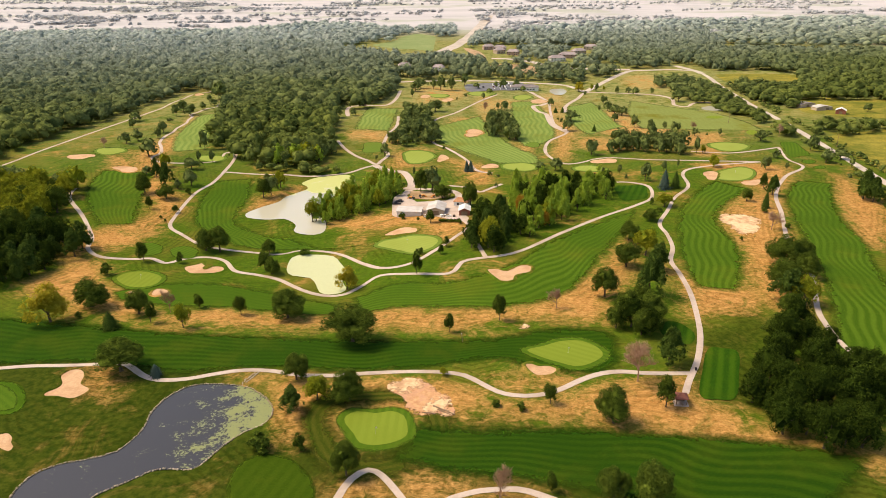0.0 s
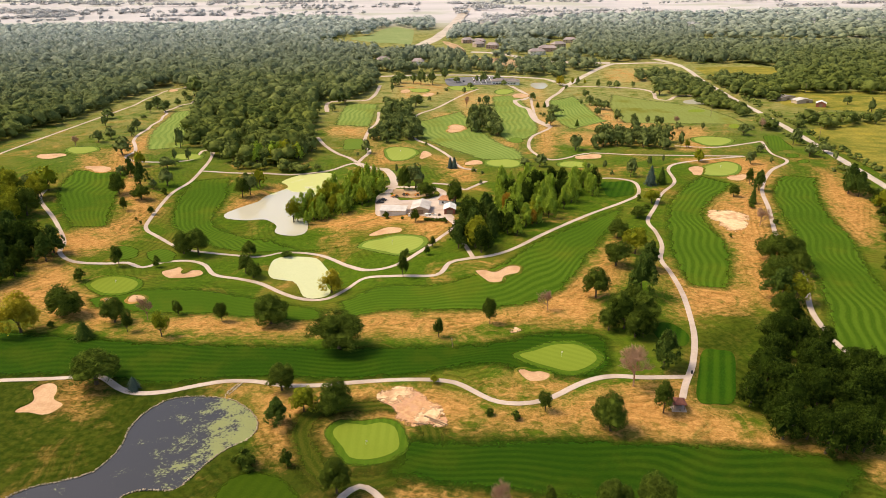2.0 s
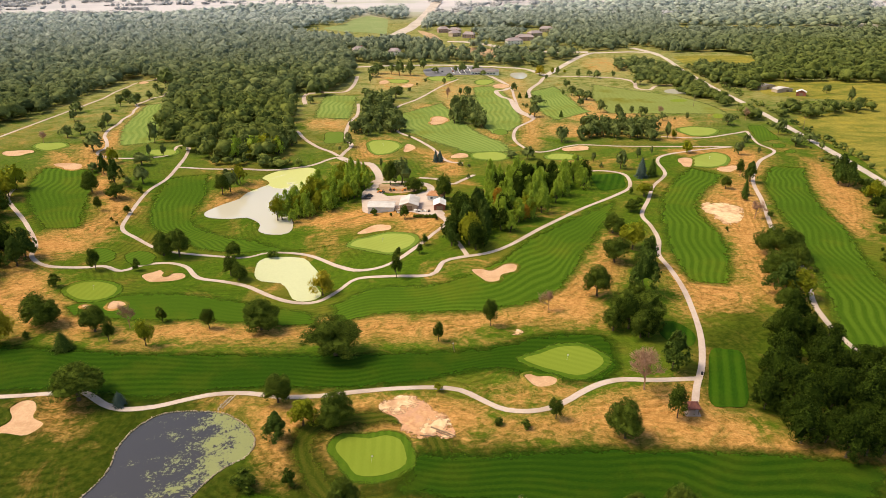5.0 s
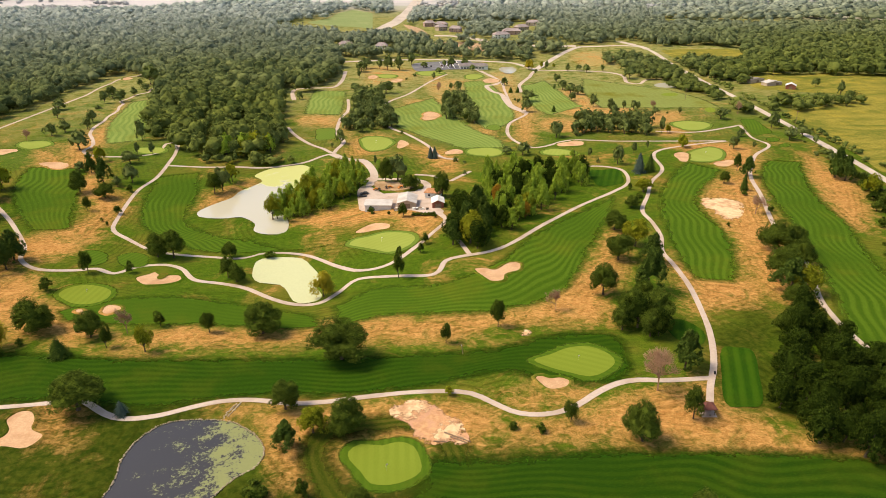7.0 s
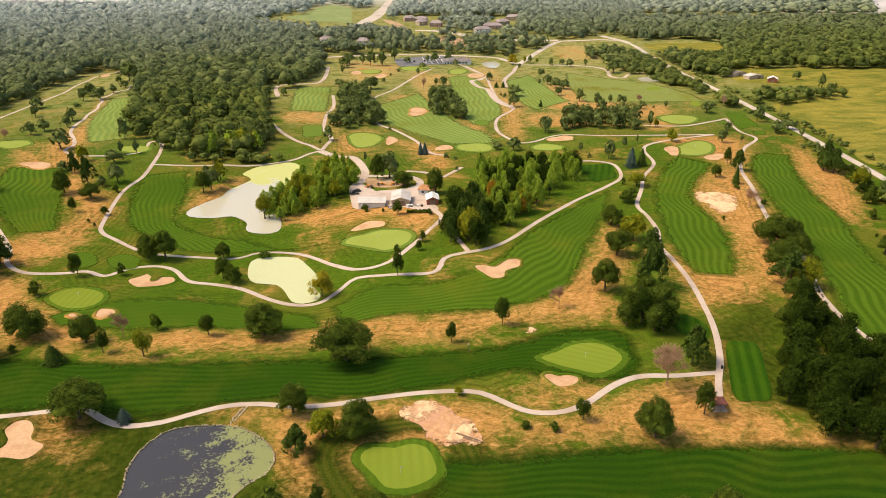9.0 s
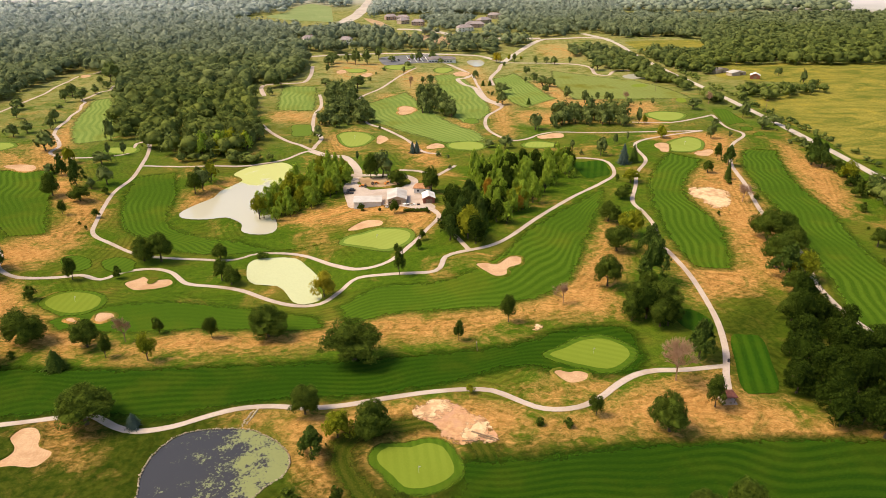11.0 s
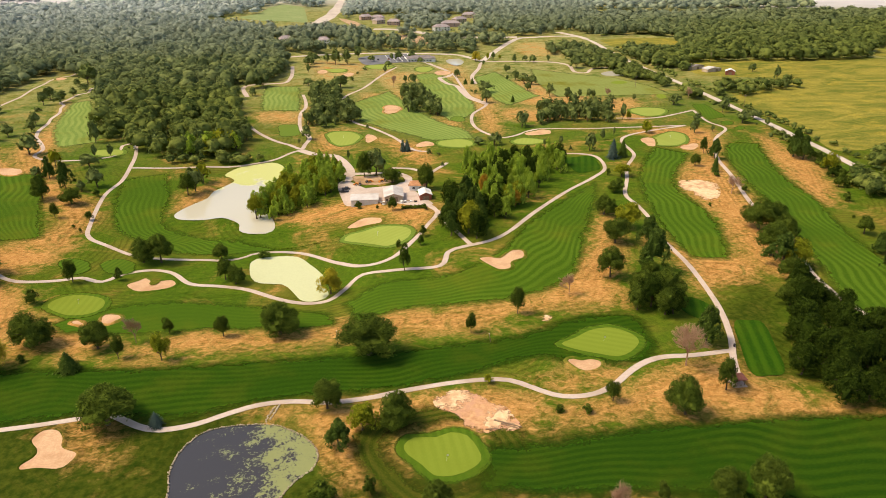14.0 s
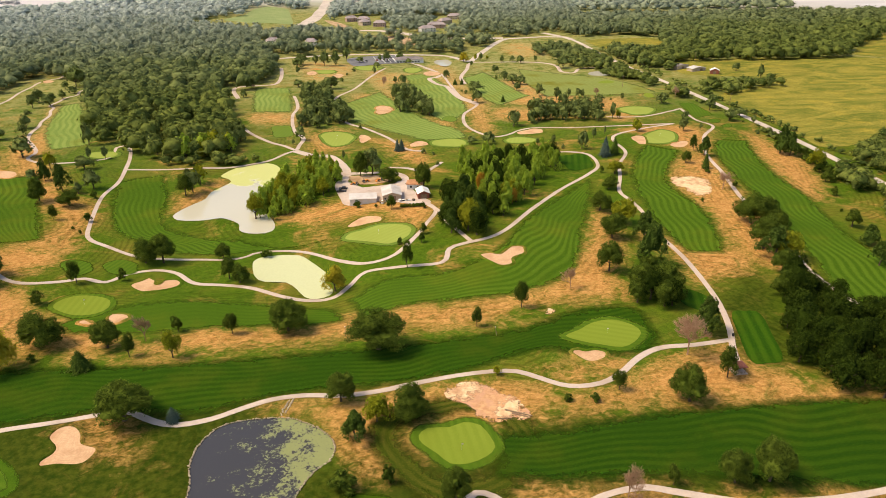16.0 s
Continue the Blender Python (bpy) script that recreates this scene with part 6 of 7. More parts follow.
GROVE_SCRUB = [(238.7, 330.7), (229.8, 313.2), (217.3, 284.6), (196.1, 249.1), (210.3, 245.7), (319.3, 351.2), (321.4, 383.8), (294.9, 372.6), (272.2, 356.6)]
GROVE_VERGE = [(246.6, 413.4), (250, 390.1), (229.2, 337.5), (222.3, 314.6), (232.9, 324.8), (241.6, 348), (248.1, 369.9), (251.8, 389.8), (258.1, 417.4)]
stand(('bush', 'bush', 'grove'), GROVE_VERGE, 6.5, 4.5, 5.5, 15)
GROVE_CORNER = [(233, 800), (254, 824), (279, 819), (287, 774), (288, 707), (256, 698), (247, 717), (248, 755), (234, 800)]
GROVE_LANE = [(256, 657), (260, 634), (278, 611), (297, 656), (288, 688)]
GROVE_SOUTH_EDGE = [(-135.2, 449.6), (-112.5, 448.1), (-82.3, 444.5), (-68, 452), (-73, 458), (-106, 453)]
GROVE_BEND = [(287.8, 781.4), (292.4, 768.8), (286.8, 681.9), (274, 586.7), (261.3, 573.2), (262.5, 650.4), (273.1, 747.3)]
GROVE_VALE = [(-132.8, 474.8), (-111.4, 451.8), (-92, 459.5), (-81.6, 476), (-77.1, 503.7), (-83, 515.5), (-91.2, 495), (-114.2, 479.9)]
stand(('lime', 'grove', 'poplar'), GROVE_VALE, 8, 11, 9, 20)
for key, ms in PLACES.items():
    first = KINDS[key]
    first["group"] = "trees on the course"
    for m in ms[1:]:
        copy_thing(first, m)
    first.matrix_basis = ms[0]
for key in [k for k in KINDS if k not in PLACES]:
    for o in (*KINDS[key].children, KINDS[key]):
        bpy.data.objects.remove(o)


# ---- woods ----
HOUSES = ((-48, 932, 15, 15, WHITE_HOUSE, PAINT), (-4, 912, -10, 14, WHITE_HOUSE, PAINT), (75, 1162, 10, 17, BRICK_HOUSE, BRICK_WALL), (92, 1146, -15, 19, BRICK_HOUSE, TAN_WALL),
          (88, 1106, 30, 15, BRICK_HOUSE, TAN_WALL), (107, 1084, -20, 17, BRICK_HOUSE, BRICK_WALL), (182, 1042, -8, 26, "large brick house with a steep grey roof", BRICK_WALL),
          (160, 1004, 12, 22, "long pale house with a grey roof", PAINT), (206, 1090, 25, 20, BRICK_HOUSE, TAN_WALL), (236, 1150, -20, 20, BRICK_HOUSE, TAN_WALL))
CLEAR = [(smooth_line(line, False, 6.0), half + 6.5) for half, line in (COUNTY_ROAD, SIDE_ROAD, HIGHWAY, CART_PATH_RISE, ROAD_CLUB, ROAD_CROSS, ROAD_LOTS)]


def open_ground(x, y):
    """False on the roads and round the houses, deeper on the camera's side so that they show."""
    ok = np.ones(x.shape, bool)
    for line, wide in CLEAR:
        for a, b in line:
            ok &= (x - a) ** 2 + (y - b) ** 2 > wide * wide
    for a, b, *_ in HOUSES:
        ok &= (np.abs(x - a) > 17) | (y - b < -48) | (y - b > 12)
    return ok


def wood_crowns(rng, count=14, leaves=190, level=2):
    """Some crowns for the woods, 1 wide and 1 high, with few corners each."""
    return [broad_crown(rng, 22, leaves, 0.050, 1.0, 0.02, 0.29, level, (0.10, 0.20), 0.96, 8, 0.042, 0.87, 0.8) for _ in range(count)]


def line_y(outline):
    return np.array(outline)[:, 1].mean()


def wood(name, outline, gap, tall, label, seed, keep=1.0, far=False):
    r = np.random.default_rng(seed)
    near = line_y(outline) < 850
    crowns = wood_crowns(r, 14, 56 if far else 40 if gap < 5 else 176 if near else 150, 2 if near and gap > 5 else 1)
    line = np.array(outline, float)
    lo, hi = line.min(0), line.max(0)
    xs, ys = np.meshgrid(np.arange(lo[0], hi[0] + gap, gap), np.arange(lo[1], hi[1] + gap, gap * 0.9))
    xs[::2] += gap / 2
    x, y = xs.ravel() + r.uniform(-0.36, 0.36, xs.size) * gap, ys.ravel() + r.uniform(-0.36, 0.36, xs.size) * gap
    ok = (outline_distance(x, y, line) < 0) & (r.uniform(size=xs.size) < keep)
    if gap > 5:
        ok &= open_ground(x, y)
    x, y = x[ok], y[ok]
    v, f, base = [], [], 0
    for a, b, h in zip(x, y, terrain(x, y)):
        crown, faces = crowns[int(r.integers(len(crowns)))]
        big = r.uniform(0.72, 1.5)
        w, t, turn = gap * big * r.uniform(1.15, 1.4), tall * (0.5 + 0.5 * big) * r.uniform(0.85, 1.15), r.uniform(0, 6.28)
        c, s = math.cos(turn), math.sin(turn)
        v.append(crown @ np.array([[c * w, s * w, 0], [-s * w, c * w, 0], [0, 0, t]]) + (a, b, h)), f.append(faces + base)
        base += len(crown)
    me = mesh_of(name, np.vstack(v), np.vstack(f), True)
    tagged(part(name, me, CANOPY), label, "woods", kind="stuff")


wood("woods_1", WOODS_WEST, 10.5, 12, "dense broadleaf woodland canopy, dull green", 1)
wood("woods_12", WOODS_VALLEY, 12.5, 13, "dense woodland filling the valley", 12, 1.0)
wood("woods_2", WOODS_FAR_WEST, 16, 13, "far woodland beyond the valley, its leaves coloured pale for haze", 2, 1.0, True)
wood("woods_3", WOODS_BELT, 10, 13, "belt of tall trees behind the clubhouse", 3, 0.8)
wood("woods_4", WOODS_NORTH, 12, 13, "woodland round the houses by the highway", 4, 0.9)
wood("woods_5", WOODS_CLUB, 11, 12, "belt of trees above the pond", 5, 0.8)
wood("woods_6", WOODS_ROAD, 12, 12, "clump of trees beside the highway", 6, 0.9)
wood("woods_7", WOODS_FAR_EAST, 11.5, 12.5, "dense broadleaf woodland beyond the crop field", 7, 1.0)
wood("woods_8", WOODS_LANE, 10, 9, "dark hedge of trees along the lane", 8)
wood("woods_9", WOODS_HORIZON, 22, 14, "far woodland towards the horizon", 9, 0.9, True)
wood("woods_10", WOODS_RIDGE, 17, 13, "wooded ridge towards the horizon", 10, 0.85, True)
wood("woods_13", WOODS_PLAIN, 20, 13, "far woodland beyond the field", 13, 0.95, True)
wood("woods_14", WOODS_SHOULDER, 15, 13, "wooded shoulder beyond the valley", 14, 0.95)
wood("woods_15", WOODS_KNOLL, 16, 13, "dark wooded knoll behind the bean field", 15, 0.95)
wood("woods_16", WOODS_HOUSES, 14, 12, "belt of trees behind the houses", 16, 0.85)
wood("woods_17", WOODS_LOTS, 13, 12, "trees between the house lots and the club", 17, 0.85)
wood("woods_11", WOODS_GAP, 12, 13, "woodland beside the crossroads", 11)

wood("thicket_1", GROVE_ROAD, 9.5, 9.5, "dark thicket of trees beside the country road", 70, 0.95)
wood("thicket_2", GROVE_SCRUB, 7, 7.5, "tangled scrub and young trees between fairway and road", 71, 0.95)
wood("thicket_3", GROVE_CORNER, 9, 8, "belt of trees at the bend of the road", 72, 0.95)
wood("thicket_4", GROVE_LANE, 8.5, 7, "clump of trees beside the lane", 73, 0.95)
wood("thicket_5", GROVE_BEND, 9, 8, "row of trees along the road bend", 74, 0.95)
wood("thicket_6", GROVE_SOUTH_EDGE, 5.5, 5, "low thicket along the pond path", 75, 0.95)


def far_trees(seed):
    """Lines and clumps of trees out to the horizon, as one lot."""
    r = np.random.default_rng(seed)
    crowns = [broad_crown(r, 10, 12, 0.08, 1.0, 0.02, 0.27, 1, tuft=2) for _ in range(4)]
    v, f, base = [], [], 0
    for _ in range(190):
        d, side = r.uniform(1350, 4300), r.uniform(-0.85, 1.25)
        x0, y0 = d * side * 0.75, d
        n, long, deep = int(r.uniform(10, 44)), r.uniform(60, 420) * d / 2000, r.uniform(10, 70)
        tilt = r.normal() * 0.25
        for _ in range(n):
            s = r.uniform(-0.5, 0.5)
            x, y = x0 + s * long, y0 + s * long * tilt + r.uniform(-0.5, 0.5) * deep
            if abs(x - 45) < 45:
                continue
            w, t = r.uniform(16, 30), r.uniform(9, 15)
            core, tris = crowns[int(r.integers(4))]
            v.append(core * (w, w, t) + (x, y, -1)), f.append(tris + base)
            base += len(core)
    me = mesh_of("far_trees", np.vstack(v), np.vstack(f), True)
    tagged(part("far_trees", me, CANOPY_HAZE), "distant lines of trees coloured pale for haze between pale fields", "woods", kind="stuff")


far_trees(11)


def verge(name, side, near, far, seed):
    """Weeds and low scrub along one side of the country road."""
    c = smooth_line(COUNTY_ROAD[1], False, 8.0)
    c = c[c[:, 1] < 800]
    way = np.gradient(c, axis=0)
    way /= np.hypot(*way.T)[:, None]
    out = np.stack([-way[:, 1], way[:, 0]], 1) * side
    r = np.random.default_rng(seed)
    line = np.vstack([c + out * near, (c + out * (far + r.uniform(-3, 3, len(c)))[:, None])[::-1]])
    wood(name, line, 3.6, 3.4 if side > 0 else 2.0, "tall weeds and low scrub beside the road", seed, 0.45)


verge("scrub_1", 1, 6.0, 13.0, 51)
verge("scrub_2", -1, 6.0, 12.0, 52)


# ---- buildings ----
def box(bm, x0, x1, y0, y1, z0, z1):
    v = [bm.verts.new(p) for p in ((x0, y0, z0), (x1, y0, z0), (x1, y1, z0), (x0, y1, z0), (x0, y0, z1), (x1, y0, z1), (x1, y1, z1), (x0, y1, z1))]
    for f in ((3, 2, 1, 0), (4, 5, 6, 7), (0, 1, 5, 4), (1, 2, 6, 5), (2, 3, 7, 6), (3, 0, 4, 7)):
        bm.faces.new([v[k] for k in f])


def boxes(*rows):
    bm = bmesh.new()
    for r in rows:
        box(bm, *r)
    return bm


def gable_shell(w, d, h, rise):
    """Walls with two gable ends; the ridge runs front to back."""
    bm = bmesh.new()
    a = [bm.verts.new((x, y, z)) for y in (-d / 2, d / 2) for x, z in ((-w / 2, -0.6), (w / 2, -0.6), (w / 2, h), (0, h + rise), (-w / 2, h))]
    bm.faces.new(a[:5])
    bm.faces.new(a[5:][::-1])
    for k in range(5):
        bm.faces.new((a[k], a[5 + k], a[5 + (k + 1) % 5], a[(k + 1) % 5]))
    return bm


def gable_roof(w, d, h, rise, over=0.45, thick=0.18):
    bm = bmesh.new()
    drop = rise * over / (w / 2)
    rows = []
    for y in (-d / 2 - over, d / 2 + over):
        rows.append([bm.verts.new((x, y, z + 0.02)) for x, z in ((-w / 2 - over, h - drop), (0, h + rise), (w / 2 + over, h - drop), (w / 2 + over, h - drop + thick), (0, h + rise + thick), (-w / 2 - over, h - drop + thick))])
    a, b = rows
    bm.faces.new(a), bm.faces.new(b[::-1])
    for k in range(6):
        bm.faces.new((a[k], b[k], b[(k + 1) % 6], a[(k + 1) % 6]))
    bmesh.ops.recalc_face_normals(bm, faces=bm.faces)
    return bm


def hip_roof(w, d, h, rise, over=0.5, ridge=0.3):
    bm = bmesh.new()
    x, y = w / 2 + over, d / 2 + over
    low = [bm.verts.new((a * x, b * y, h - 0.1)) for a, b in ((-1, -1), (1, -1), (1, 1), (-1, 1))]
    mid = [bm.verts.new((a * x, b * y, h + 0.1)) for a, b in ((-1, -1), (1, -1), (1, 1), (-1, 1))]
    top = [bm.verts.new((s * w * ridge, 0, h + rise)) for s in (-1, 1)]
    bm.faces.new(low[::-1])
    for k in range(4):
        bm.faces.new((low[k], low[(k + 1) % 4], mid[(k + 1) % 4], mid[k]))
    bm.faces.new((mid[0], mid[1], top[1], top[0])), bm.faces.new((mid[1], mid[2], top[1]))
    bm.faces.new((mid[2], mid[3], top[0], top[1])), bm.faces.new((mid[3], mid[0], top[0]))
    return bm


def house(name, x, y, turn, w, d, h, rise, wall, roof, label, category="house", hip=False, doors=(), windows=(), chimney=False):
    """A building on the land. doors and windows: (place along the front, width, height, sill)."""
    ob = tagged(new(name), label, category)
    ob.matrix_basis = pose(x, y, height(x, y), 0, 0, turn)
    part("wall", boxes((-w / 2, w / 2, -d / 2, d / 2, -0.6, h)) if hip else gable_shell(w, d, h, rise), wall, ob)
    top = part("roof", hip_roof(w, d, h, rise) if hip else gable_roof(w, d, h, rise), roof, ob)
    if chimney:
        part("chimney", boxes((w * 0.2, w * 0.2 + 0.9, -0.4, 0.5, h, h + rise + 1.0)), RED_WALL, top)
    for at, wide, tall, sill in doors:
        part("door", boxes((at - wide / 2, at + wide / 2, -d / 2 - 0.06, -d / 2 + 0.05, 0.0, tall)), TIMBER, ob)
    for at, wide, tall, sill in windows:
        win = part("window", boxes((at - wide / 2, at + wide / 2, -d / 2 - 0.05, -d / 2 + 0.05, sill, sill + tall)), GLASS, ob)
        part("sill", boxes((at - wide / 2 - 0.1, at + wide / 2 + 0.1, -d / 2 - 0.12, -d / 2 + 0.04, sill - 0.12, sill)), PAINT, win)
    return ob


LOT = [(-27.8, 367.5), (-28.1, 392.2), (-22.4, 397.6), (-19.7, 382), (-7.4, 378), (2.2, 377.5), (6.4, 380.3), (10.5, 352), (13.5, 339.5), (8.2, 336.7), (-9, 352), (-25.1, 355)]
tagged(part("pavement_1", fan("pavement_1", LOT, 0.16, rings=8), CONCRETE), "pale concrete yard round the sheds", "yard", kind="structure")
tagged(part("bare_ground_3", fan("bare_ground_3", [(-18, 404), (-6, 399), (3, 396), (5, 386), (-4, 381), (-16, 385), (-20, 394)], 0.14), DIRT), "bare brown dirt of a work yard", "bare ground", kind="structure")
tagged(part("cart_path_17", ribbon("cart_path_17", 2.0, [(-23.3, 410), (-18, 407.5), (-8, 404), (2.3, 400), (8, 393), (9.4, 384.5), (6.9, 375.3)], 0.2), CONCRETE), "pale concrete drive looping round the yard", "path", kind="structure")
PARKING = [(26, 777), (29.7, 811), (64.8, 832), (94.8, 835), (86.3, 786), (60.4, 774), (32, 758)]
tagged(part("pavement_2", fan("pavement_2", PARKING, 0.3), ASPHALT), "grey asphalt parking lot beside the clubhouse", "parking lot", kind="structure")
for name, (half, line) in (("road_4", ROAD_CLUB), ("road_5", ROAD_CROSS), ("road_6", ROAD_LOTS)):
    tagged(part(name, ribbon(name, half, line, 0.18, 6.0), ROAD), "pale country road among trees", "road", kind="structure")
for n, line in enumerate(([(59, 956), (91, 977), (126, 955), (147, 921), (152, 882), (126, 894), (86, 922)], [(36, 1192), (60, 1131), (64, 1035), (49, 1071)])):
    tagged(part(f"bare_ground_{n + 4}", fan(f"bare_ground_{n + 4}", line, 0.12, step=8.0), DIRT), "dry tan open ground between the trees", "bare ground", kind="structure")
for k in range(9):
    a = k / 8
    line = boxes((32 + 52 * a, 32.5 + 52 * a, 776 + 9 * a, 826 + 6 * a, -4.0, height(58, 800) + 0.42))
    part("stall_line", line, PAINT, bpy.data.objects["pavement_2"])

house("machine_shed", -17.4, 357.0, 83, 8.5, 13.0, 2.9, 0.8, PAINT, METAL_ROOF, "long low white shed with a pale metal roof", "shed", windows=((-2.0, 1.0, 0.8, 1.4), (2.0, 1.0, 0.8, 1.4)))
house("workshop", -3.2, 355.5, -6, 9.0, 12.5, 3.2, 1.5, TAN_WALL, METAL_ROOF, "tan gabled workshop with a pale metal roof", "workshop", doors=((0, 3.6, 2.9, 0),), windows=((-3.4, 0.9, 0.9, 1.2),))
house("garage", 11.6, 349.5, -4, 5.6, 7.5, 2.9, 1.2, RED_WALL, PAINT, "red-brown garage with a white gabled roof", "garage", doors=((0, 3.2, 2.4, 0),))
house("small_house", 11.0, 365.5, -18, 8.0, 6.0, 2.8, 1.7, PAINT, TILE_ROOF, "small white building with an orange hipped roof", "house", True, ((1.6, 1.0, 2.0, 0),), ((-1.8, 1.2, 1.1, 0.9),))
house("clubhouse", 92, 790, -5, 30, 13, 3.6, 2.6, PAINT, GREY_ROOF, "low white clubhouse with a grey hipped roof", "clubhouse", True, ((-4, 2.0, 2.2, 0),), tuple((k * 3.2, 2.0, 1.4, 0.9) for k in (-4, -3, -2, 1, 2, 3)))
house("farm_shed", 337.8, 657, 20, 17, 9, 3.0, 1.3, TAN_WALL, GREY_ROOF, "tan farm shed with a brown-grey roof", "shed", doors=((0, 3.0, 2.5, 0),))
house("farm_shed", 345, 639, 10, 16, 8, 2.8, 1.4, TAN_WALL, METAL_ROOF, "tan farm shed with a pale roof", "shed", doors=((3, 3.0, 2.4, 0),))
house("barn", 351.2, 618, -30, 8, 7, 3.4, 1.8, RED_WALL, PAINT, "small red barn with a white roof in the meadow", "barn", doors=((0, 2.6, 2.6, 0),))
for x, y, turn, w, label, wall in HOUSES:
    house("house", x, y, turn, w, 11, 5.2, 3.6, wall, HOUSE_ROOF, label, "house", True, ((0, 1.2, 2.1, 0),), tuple((k * w / 5, 1.4, 1.3, s) for k in (-2, -1, 1, 2) for s in (0.9, 3.4)), True)


def shelter(x, y, turn):
    """A small open shelter on a concrete pad."""
    ob = tagged(new("shelter"), "small shelter with a red-brown hipped roof on a concrete pad", "shelter")
    ob.matrix_basis = pose(x, y, height(x, y), 0, 0, turn)
    part("pad", boxes((-2.1, 2.1, -2.0, 2.0, -0.3, 0.18)), CONCRETE, ob)
    part("back_wall", boxes((-1.5, 1.5, 1.2, 1.35, 0.18, 2.2)), TAN_WALL, ob)
    for a in (-1.45, 1.45):
        for b in (-1.3, 1.3):
            part("post", boxes((a - 0.08, a + 0.08, b - 0.08, b + 0.08, 0.18, 2.25)), TIMBER, ob)
    part("roof", hip_roof(3.2, 3.0, 2.3, 1.2, 0.35, 0.15), RED_ROOF, ob)
    part("bench", boxes((-1.2, 1.2, 0.5, 1.0, 0.5, 0.6), (-1.1, -1.0, 0.55, 0.95, 0.18, 0.5), (1.0, 1.1, 0.55, 0.95, 0.18, 0.5)), TIMBER, ob)
    part("rock", rock_mesh("rock", np.random.default_rng(3), 0.8), STONE, ob, "pale boulder in front of the shelter").matrix_basis = pose(0.2, -1.5, 0.45)


def rock_mesh(name, r, size=1.0):
    """An uneven stone about one size across."""
    bm = bmesh.new()
    bmesh.ops.create_icosphere(bm, subdivisions=1, radius=0.5 * size)
    for v in bm.verts:
        v.co = Vector((v.co.x * r.uniform(0.8, 1.2), v.co.y * r.uniform(0.8, 1.2), v.co.z * r.uniform(0.6, 0.9)))
    me = bpy.data.meshes.new(name)
    bm.to_mesh(me)
    bm.free()
    return me


shelter(70.2, 176.5, -6)


# ---- small things ----
def wheels(ob, across, along, r):
    for a in (-across, across):
        for b in (-along, along):
            bm = bmesh.new()
            bmesh.ops.create_cone(bm, cap_ends=True, segments=14, radius1=r, radius2=r, depth=0.24)
            tyre = part("wheel", bm, RUBBER, ob)
            tyre.matrix_basis = pose(a, b, r, 0, 90, 0)
            bm = bmesh.new()
            bmesh.ops.create_cone(bm, cap_ends=True, segments=10, radius1=r * 0.55, radius2=r * 0.55, depth=0.27)
            part("rim", bm, METAL_ROOF, tyre)


def car(x, y, turn, paint, label, tall=1.5, long=4.5, bed=False):
    ob = tagged(new("car"), label, "car")
    ob.matrix_basis = pose(x, y, height(x, y) + 0.16, 0, 0, turn)
    bm = boxes((-0.9, 0.9, -long / 2, long / 2, 0.35, 0.85))
    bmesh.ops.bevel(bm, geom=bm.edges[:], offset=0.12, segments=2, affect="EDGES")
    part("body", bm, paint, ob)
    bm = bmesh.new()
    y0, y1 = (-0.2, 1.4) if bed else (-long * 0.32, long * 0.22)
    low = [bm.verts.new((a, b, 0.83)) for a, b in ((-0.85, y0), (0.85, y0), (0.85, y1), (-0.85, y1))]
    top = [bm.verts.new((a, b, tall)) for a, b in ((-0.68, y0 + 0.35), (0.68, y0 + 0.35), (0.68, y1 - 0.45), (-0.68, y1 - 0.45))]
    for k in range(4):
        bm.faces.new((low[k], low[(k + 1) % 4], top[(k + 1) % 4], top[k]))
    bm.faces.new(top)
    part("cabin", bm, GLASS, ob)
    part("roof", boxes((-0.7, 0.7, y0 + 0.33, y1 - 0.43, tall, tall + 0.05)), paint, ob)
    wheels(ob, 0.82, long * 0.3, 0.34)


car(-25.8, 404, 20, PAINT, "white car parked on the service drive")
car(-26, 378, 80, BLACK, "dark pickup truck parked in the yard", 1.75, 5.2, True)
car(-24.5, 382, 75, BLACK, "dark car parked in the yard")
for x, y, turn, paint in ((40, 790, 8, PAINT), (46, 792, 8, BLACK), (58, 797, 8, RED_WALL), (64, 812, 8, PAINT), (77, 815, 8, GREY_ROOF)):
    car(x, y, turn, paint, "car parked in a marked stall by the clubhouse")


def tractor(x, y, turn):
    ob = tagged(new("tractor"), "orange tractor with a front bucket on bare dirt", "tractor")
    ob.matrix_basis = pose(x, y, height(x, y) + 0.15, 0, 0, turn)
    part("hood", boxes((-0.45, 0.45, 0.1, 1.7, 0.7, 1.35)), ORANGE, ob)
    part("seat", boxes((-0.35, 0.35, -0.9, -0.3, 0.9, 1.4)), BLACK, ob)
    part("roll_bar", boxes((-0.6, -0.5, -1.0, -0.9, 0.8, 2.2), (0.5, 0.6, -1.0, -0.9, 0.8, 2.2), (-0.6, 0.6, -1.0, -0.9, 2.1, 2.2)), BLACK, ob)
    part("bucket", boxes((-0.9, 0.9, 2.2, 2.7, 0.1, 0.6), (-0.7, -0.6, 0.6, 2.3, 0.5, 0.65), (0.6, 0.7, 0.6, 2.3, 0.5, 0.65)), ORANGE, ob)
    wheels(ob, 0.75, 0.95, 0.55)


tractor(-17.5, 386, 60)
tractor(-12, 388, -70)
tractor(-4, 386, 100)
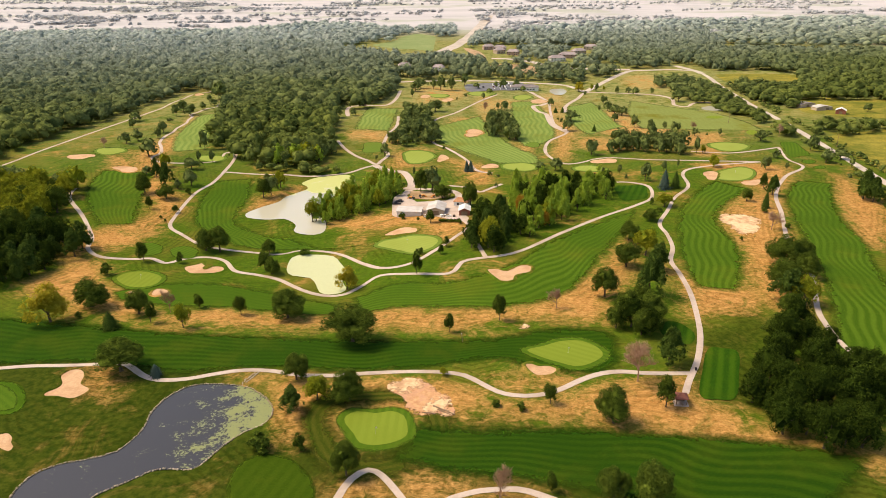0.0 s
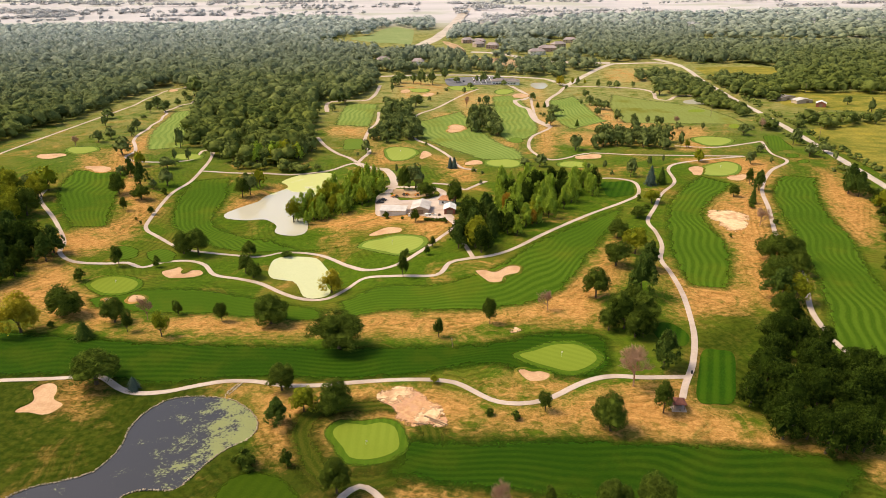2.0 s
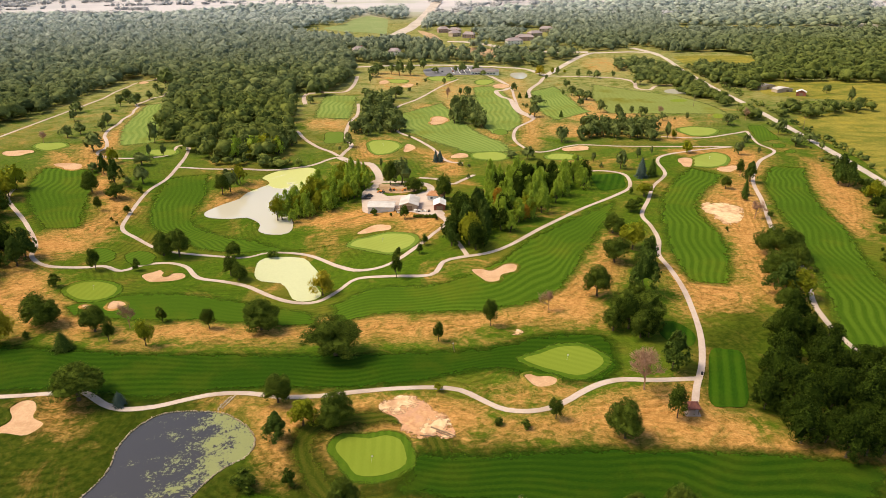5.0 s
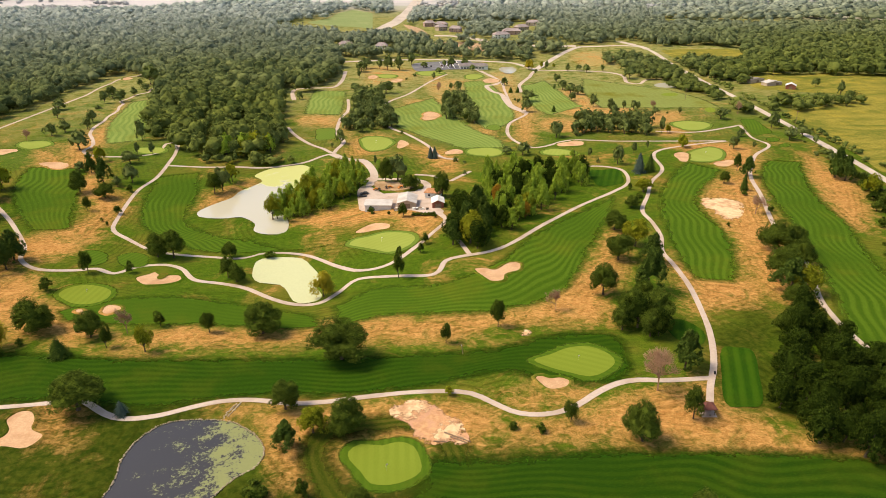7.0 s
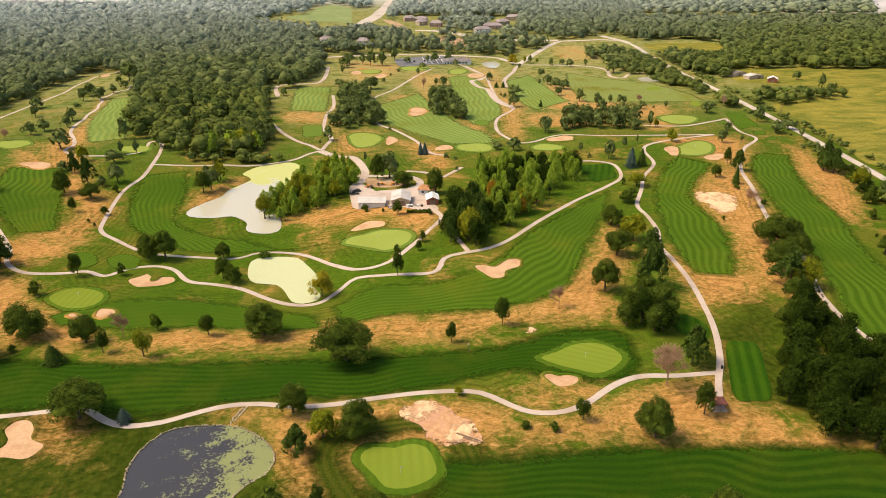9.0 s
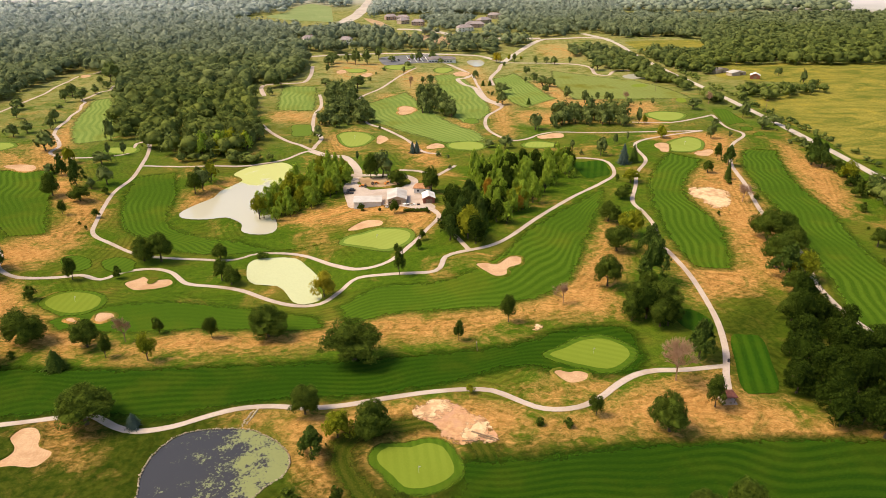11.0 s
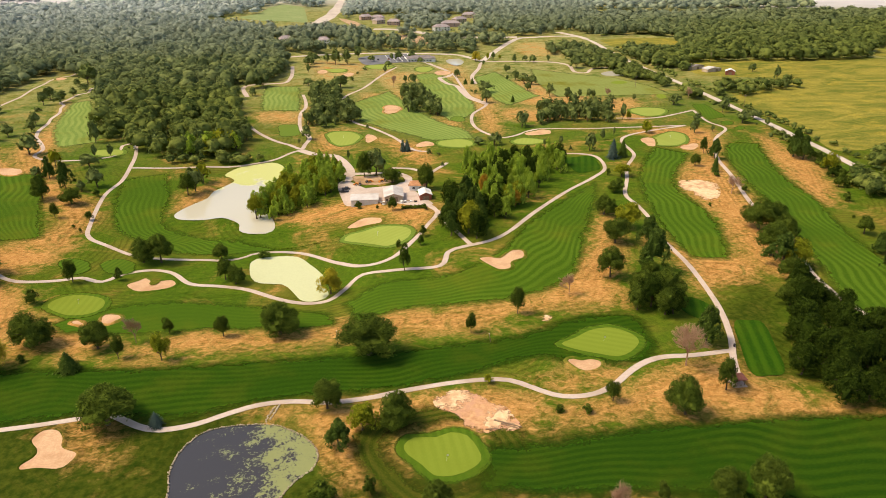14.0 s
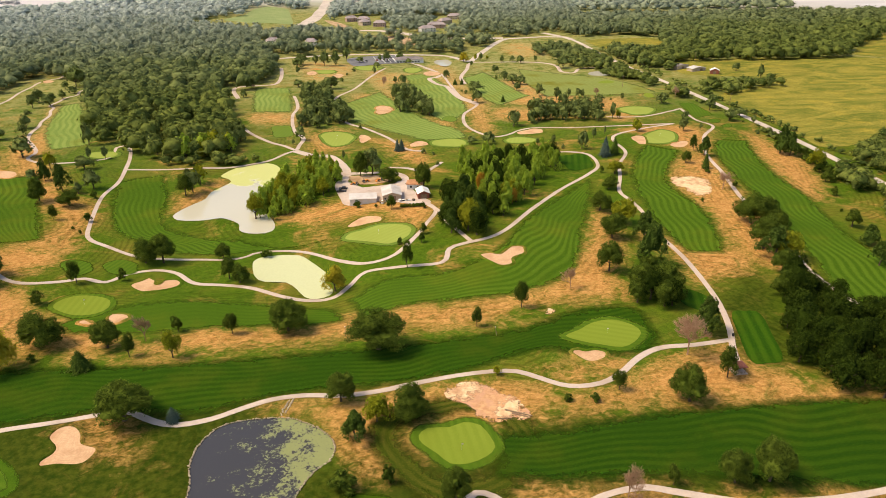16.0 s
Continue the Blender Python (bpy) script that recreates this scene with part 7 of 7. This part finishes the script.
for k, (x, y) in enumerate(((-9.6, 349.5), (-8.6, 350.2), (-8.9, 348.6), (1.2, 346.6), (2.6, 346.2), (4.0, 345.6), (6.0, 345.0), (-0.5, 347.0), (-9.5, 352.5))):
    s = 0.5 + 0.25 * ((k * 37) % 5) / 5
    ob = tagged(new("crate"), "pale crate stacked beside the sheds" if k % 3 else "dark crate stacked beside the sheds", "crate", "crates beside the sheds")
    ob.matrix_basis = pose(x, y, height(x, y) + 0.12, 0, 0, k * 31)
    part("box", boxes((-s, s, -s, s, 0.0, 1.3 * s)), PAINT if k % 3 else BLACK, ob)
    part("lid", boxes((-s - 0.06, s + 0.06, -s - 0.06, s + 0.06, 1.3 * s, 1.3 * s + 0.1)), PAINT if k % 2 else TIMBER, ob)


def golf_cart(x, y, turn):
    ob = tagged(new("golf_cart"), "white golf cart with a flat roof parked by the path", "golf cart")
    ob.matrix_basis = pose(x, y, height(x, y) + 0.1, 0, 0, turn)
    bm = boxes((-0.58, 0.58, -1.1, 1.1, 0.3, 0.62))
    bmesh.ops.bevel(bm, geom=bm.edges[:], offset=0.08, segments=2, affect="EDGES")
    part("body", bm, PAINT, ob)
    part("dashboard", boxes((-0.55, 0.55, 0.62, 0.74, 0.6, 1.05)), PAINT, ob)
    part("seat", boxes((-0.52, 0.52, -0.5, 0.0, 0.6, 0.8), (-0.52, 0.52, -0.6, -0.48, 0.75, 1.25)), TAN_WALL, ob)
    part("roof", boxes((-0.6, 0.6, -1.0, 0.85, 1.8, 1.87)), PAINT, ob)
    for a in (-0.53, 0.53):
        for b in (-0.9, 0.72):
            part("post", boxes((a - 0.025, a + 0.025, b - 0.025, b + 0.025, 0.6, 1.8)), BLACK, ob)
    wheels(ob, 0.5, 0.78, 0.24)


golf_cart(-145.3, 480.2, 35)


def litter_bin(x, y):
    ob = tagged(new("litter_bin"), "dark litter bin beside the fork of the cart paths", "bin")
    ob.matrix_basis = pose(x, y, height(x, y))
    bm = bmesh.new()
    limb(bm, (0, 0, 0), (0, 0, 0.95), 0.32, 0.36, 14)
    part("drum", bm, BLACK, ob)
    bm = bmesh.new()
    bmesh.ops.create_cone(bm, cap_ends=True, segments=14, radius1=0.4, radius2=0.15, depth=0.25)
    part("lid", bm, BLACK, ob).matrix_basis = pose(0, 0, 1.06)


litter_bin(80.8, 194.4)


def flagstick(x, y):
    ob = tagged(new("flagstick"), "white flagstick standing in the hole of a green", "flagstick", "flagsticks on the greens")
    ob.matrix_basis = pose(x, y, height(x, y) + 0.15, 0, 0, 0)
    bm = bmesh.new()
    limb(bm, (0, 0, -0.1), (0, 0, 2.1), 0.02, 0.018, 8)
    part("pole", bm, PAINT, ob)
    part("flag", boxes((0.02, 0.45, -0.02, 0.02, 1.75, 2.1)), PAINT, ob)


flagstick(-19, 162.5)
for g in (GREEN_B, GREEN_C, GREEN_D, GREEN_E, GREEN_F, GREEN_G):
    flagstick(*np.array(g).mean(0))


def power_pole(x, y, tall=10.0):
    ob = tagged(new("utility_pole"), "weathered wooden utility pole beside the road", "pole", "poles along the road")
    ob.matrix_basis = pose(x, y, height(x, y), 0, 0, -30)
    bm = bmesh.new()
    limb(bm, (0, 0, -0.5), (0, 0, tall), 0.16, 0.11, 8)
    part("post", bm, TIMBER, ob)
    part("crossarm", boxes((-1.1, 1.1, -0.06, 0.06, tall - 0.9, tall - 0.75)), TIMBER, ob)
    for a in (-0.95, 0.0, 0.95):
        part("insulator", boxes((a - 0.06, a + 0.06, -0.06, 0.06, tall - 0.75, tall - 0.55)), GLASS, ob)


for x, y in ((281, 491), (345, 384), (240, 585), (371, 683), (310, 735)):
    power_pole(x, y)


def marker_post(x, y, tall, lean):
    ob = tagged(new("marker_post"), "weathered wooden post standing in the grass", "post", "posts on the course")
    ob.matrix_basis = pose(x, y, height(x, y), 0, lean, 0)
    bm = bmesh.new()
    limb(bm, (0, 0, -0.4), (0, 0, tall), 0.14, 0.11, 8)
    part("post", bm, TIMBER, ob)
    part("cap", boxes((-0.14, 0.14, -0.14, 0.14, tall, tall + 0.06)), PAINT, ob)


marker_post(-41, 229, 3.6, 2)
marker_post(6.7, 213.8, 3.2, -8)


def log(x0, y0, x1, y1, r, name="log"):
    ob = tagged(new(name), "grey fallen log lying on the scraped clay", "log", "logs on the bare clay")
    ob.matrix_basis = pose(x0, y0, height(x0, y0) + 0.1 + r)
    bm = bmesh.new()
    end = Vector((x1 - x0, y1 - y0, 0))
    limb(bm, (0, 0, 0), end * 0.5, r, r * 0.85, 8)
    limb(bm, end * 0.5, end, r * 0.85, r * 0.5, 8)
    limb(bm, end * 0.6, end * 0.75 + Vector((0.5, 0.6, 0.3)), r * 0.4, r * 0.15, 6)
    part("stem", bm, TIMBER, ob)


log(-3.2, 175.4, 3.2, 170.9, 0.24)
log(-1.8, 173.6, 2.2, 170.6, 0.2)
log(-6.4, 172.3, -2.8, 171.6, 0.16)

# ---- stones along the bank of the dark pond ----
r = np.random.default_rng(21)
STONES = [rock_mesh("stone", r) for _ in range(8)]
bank = smooth_line(POND_A, True, 0.6)
bank = bank[bank[:, 1] > 128]
ditch = np.array([(-62.4, 188.6)]) + np.linspace(0, 1, 16)[:, None] * np.array([(2.4, 6.1)])
ditch = np.vstack([ditch + (0.55, 0.1), ditch - (0.55, 0.1)])
bank = np.vstack([bank[:: max(1, len(bank) // 260)], ditch])
for k, (x, y) in enumerate(bank):
    ob = new("stone", STONES[k % 8])
    if not STONES[k % 8].materials:
        STONES[k % 8].materials.append(STONE)
    s = r.uniform(0.4, 0.78)
    ob.matrix_basis = pose(x + r.normal() * 0.12, y + r.normal() * 0.12, max(POND_LEVELS[0] + 0.15, height(x, y) + 0.08 if y > 188.8 else -9), r.uniform(-15, 15), r.uniform(-15, 15), r.uniform(0, 360)) @ Matrix.Diagonal((s * 1.2, s * 0.8, s * 0.85, 1))
    ob.parent = PONDS[0]
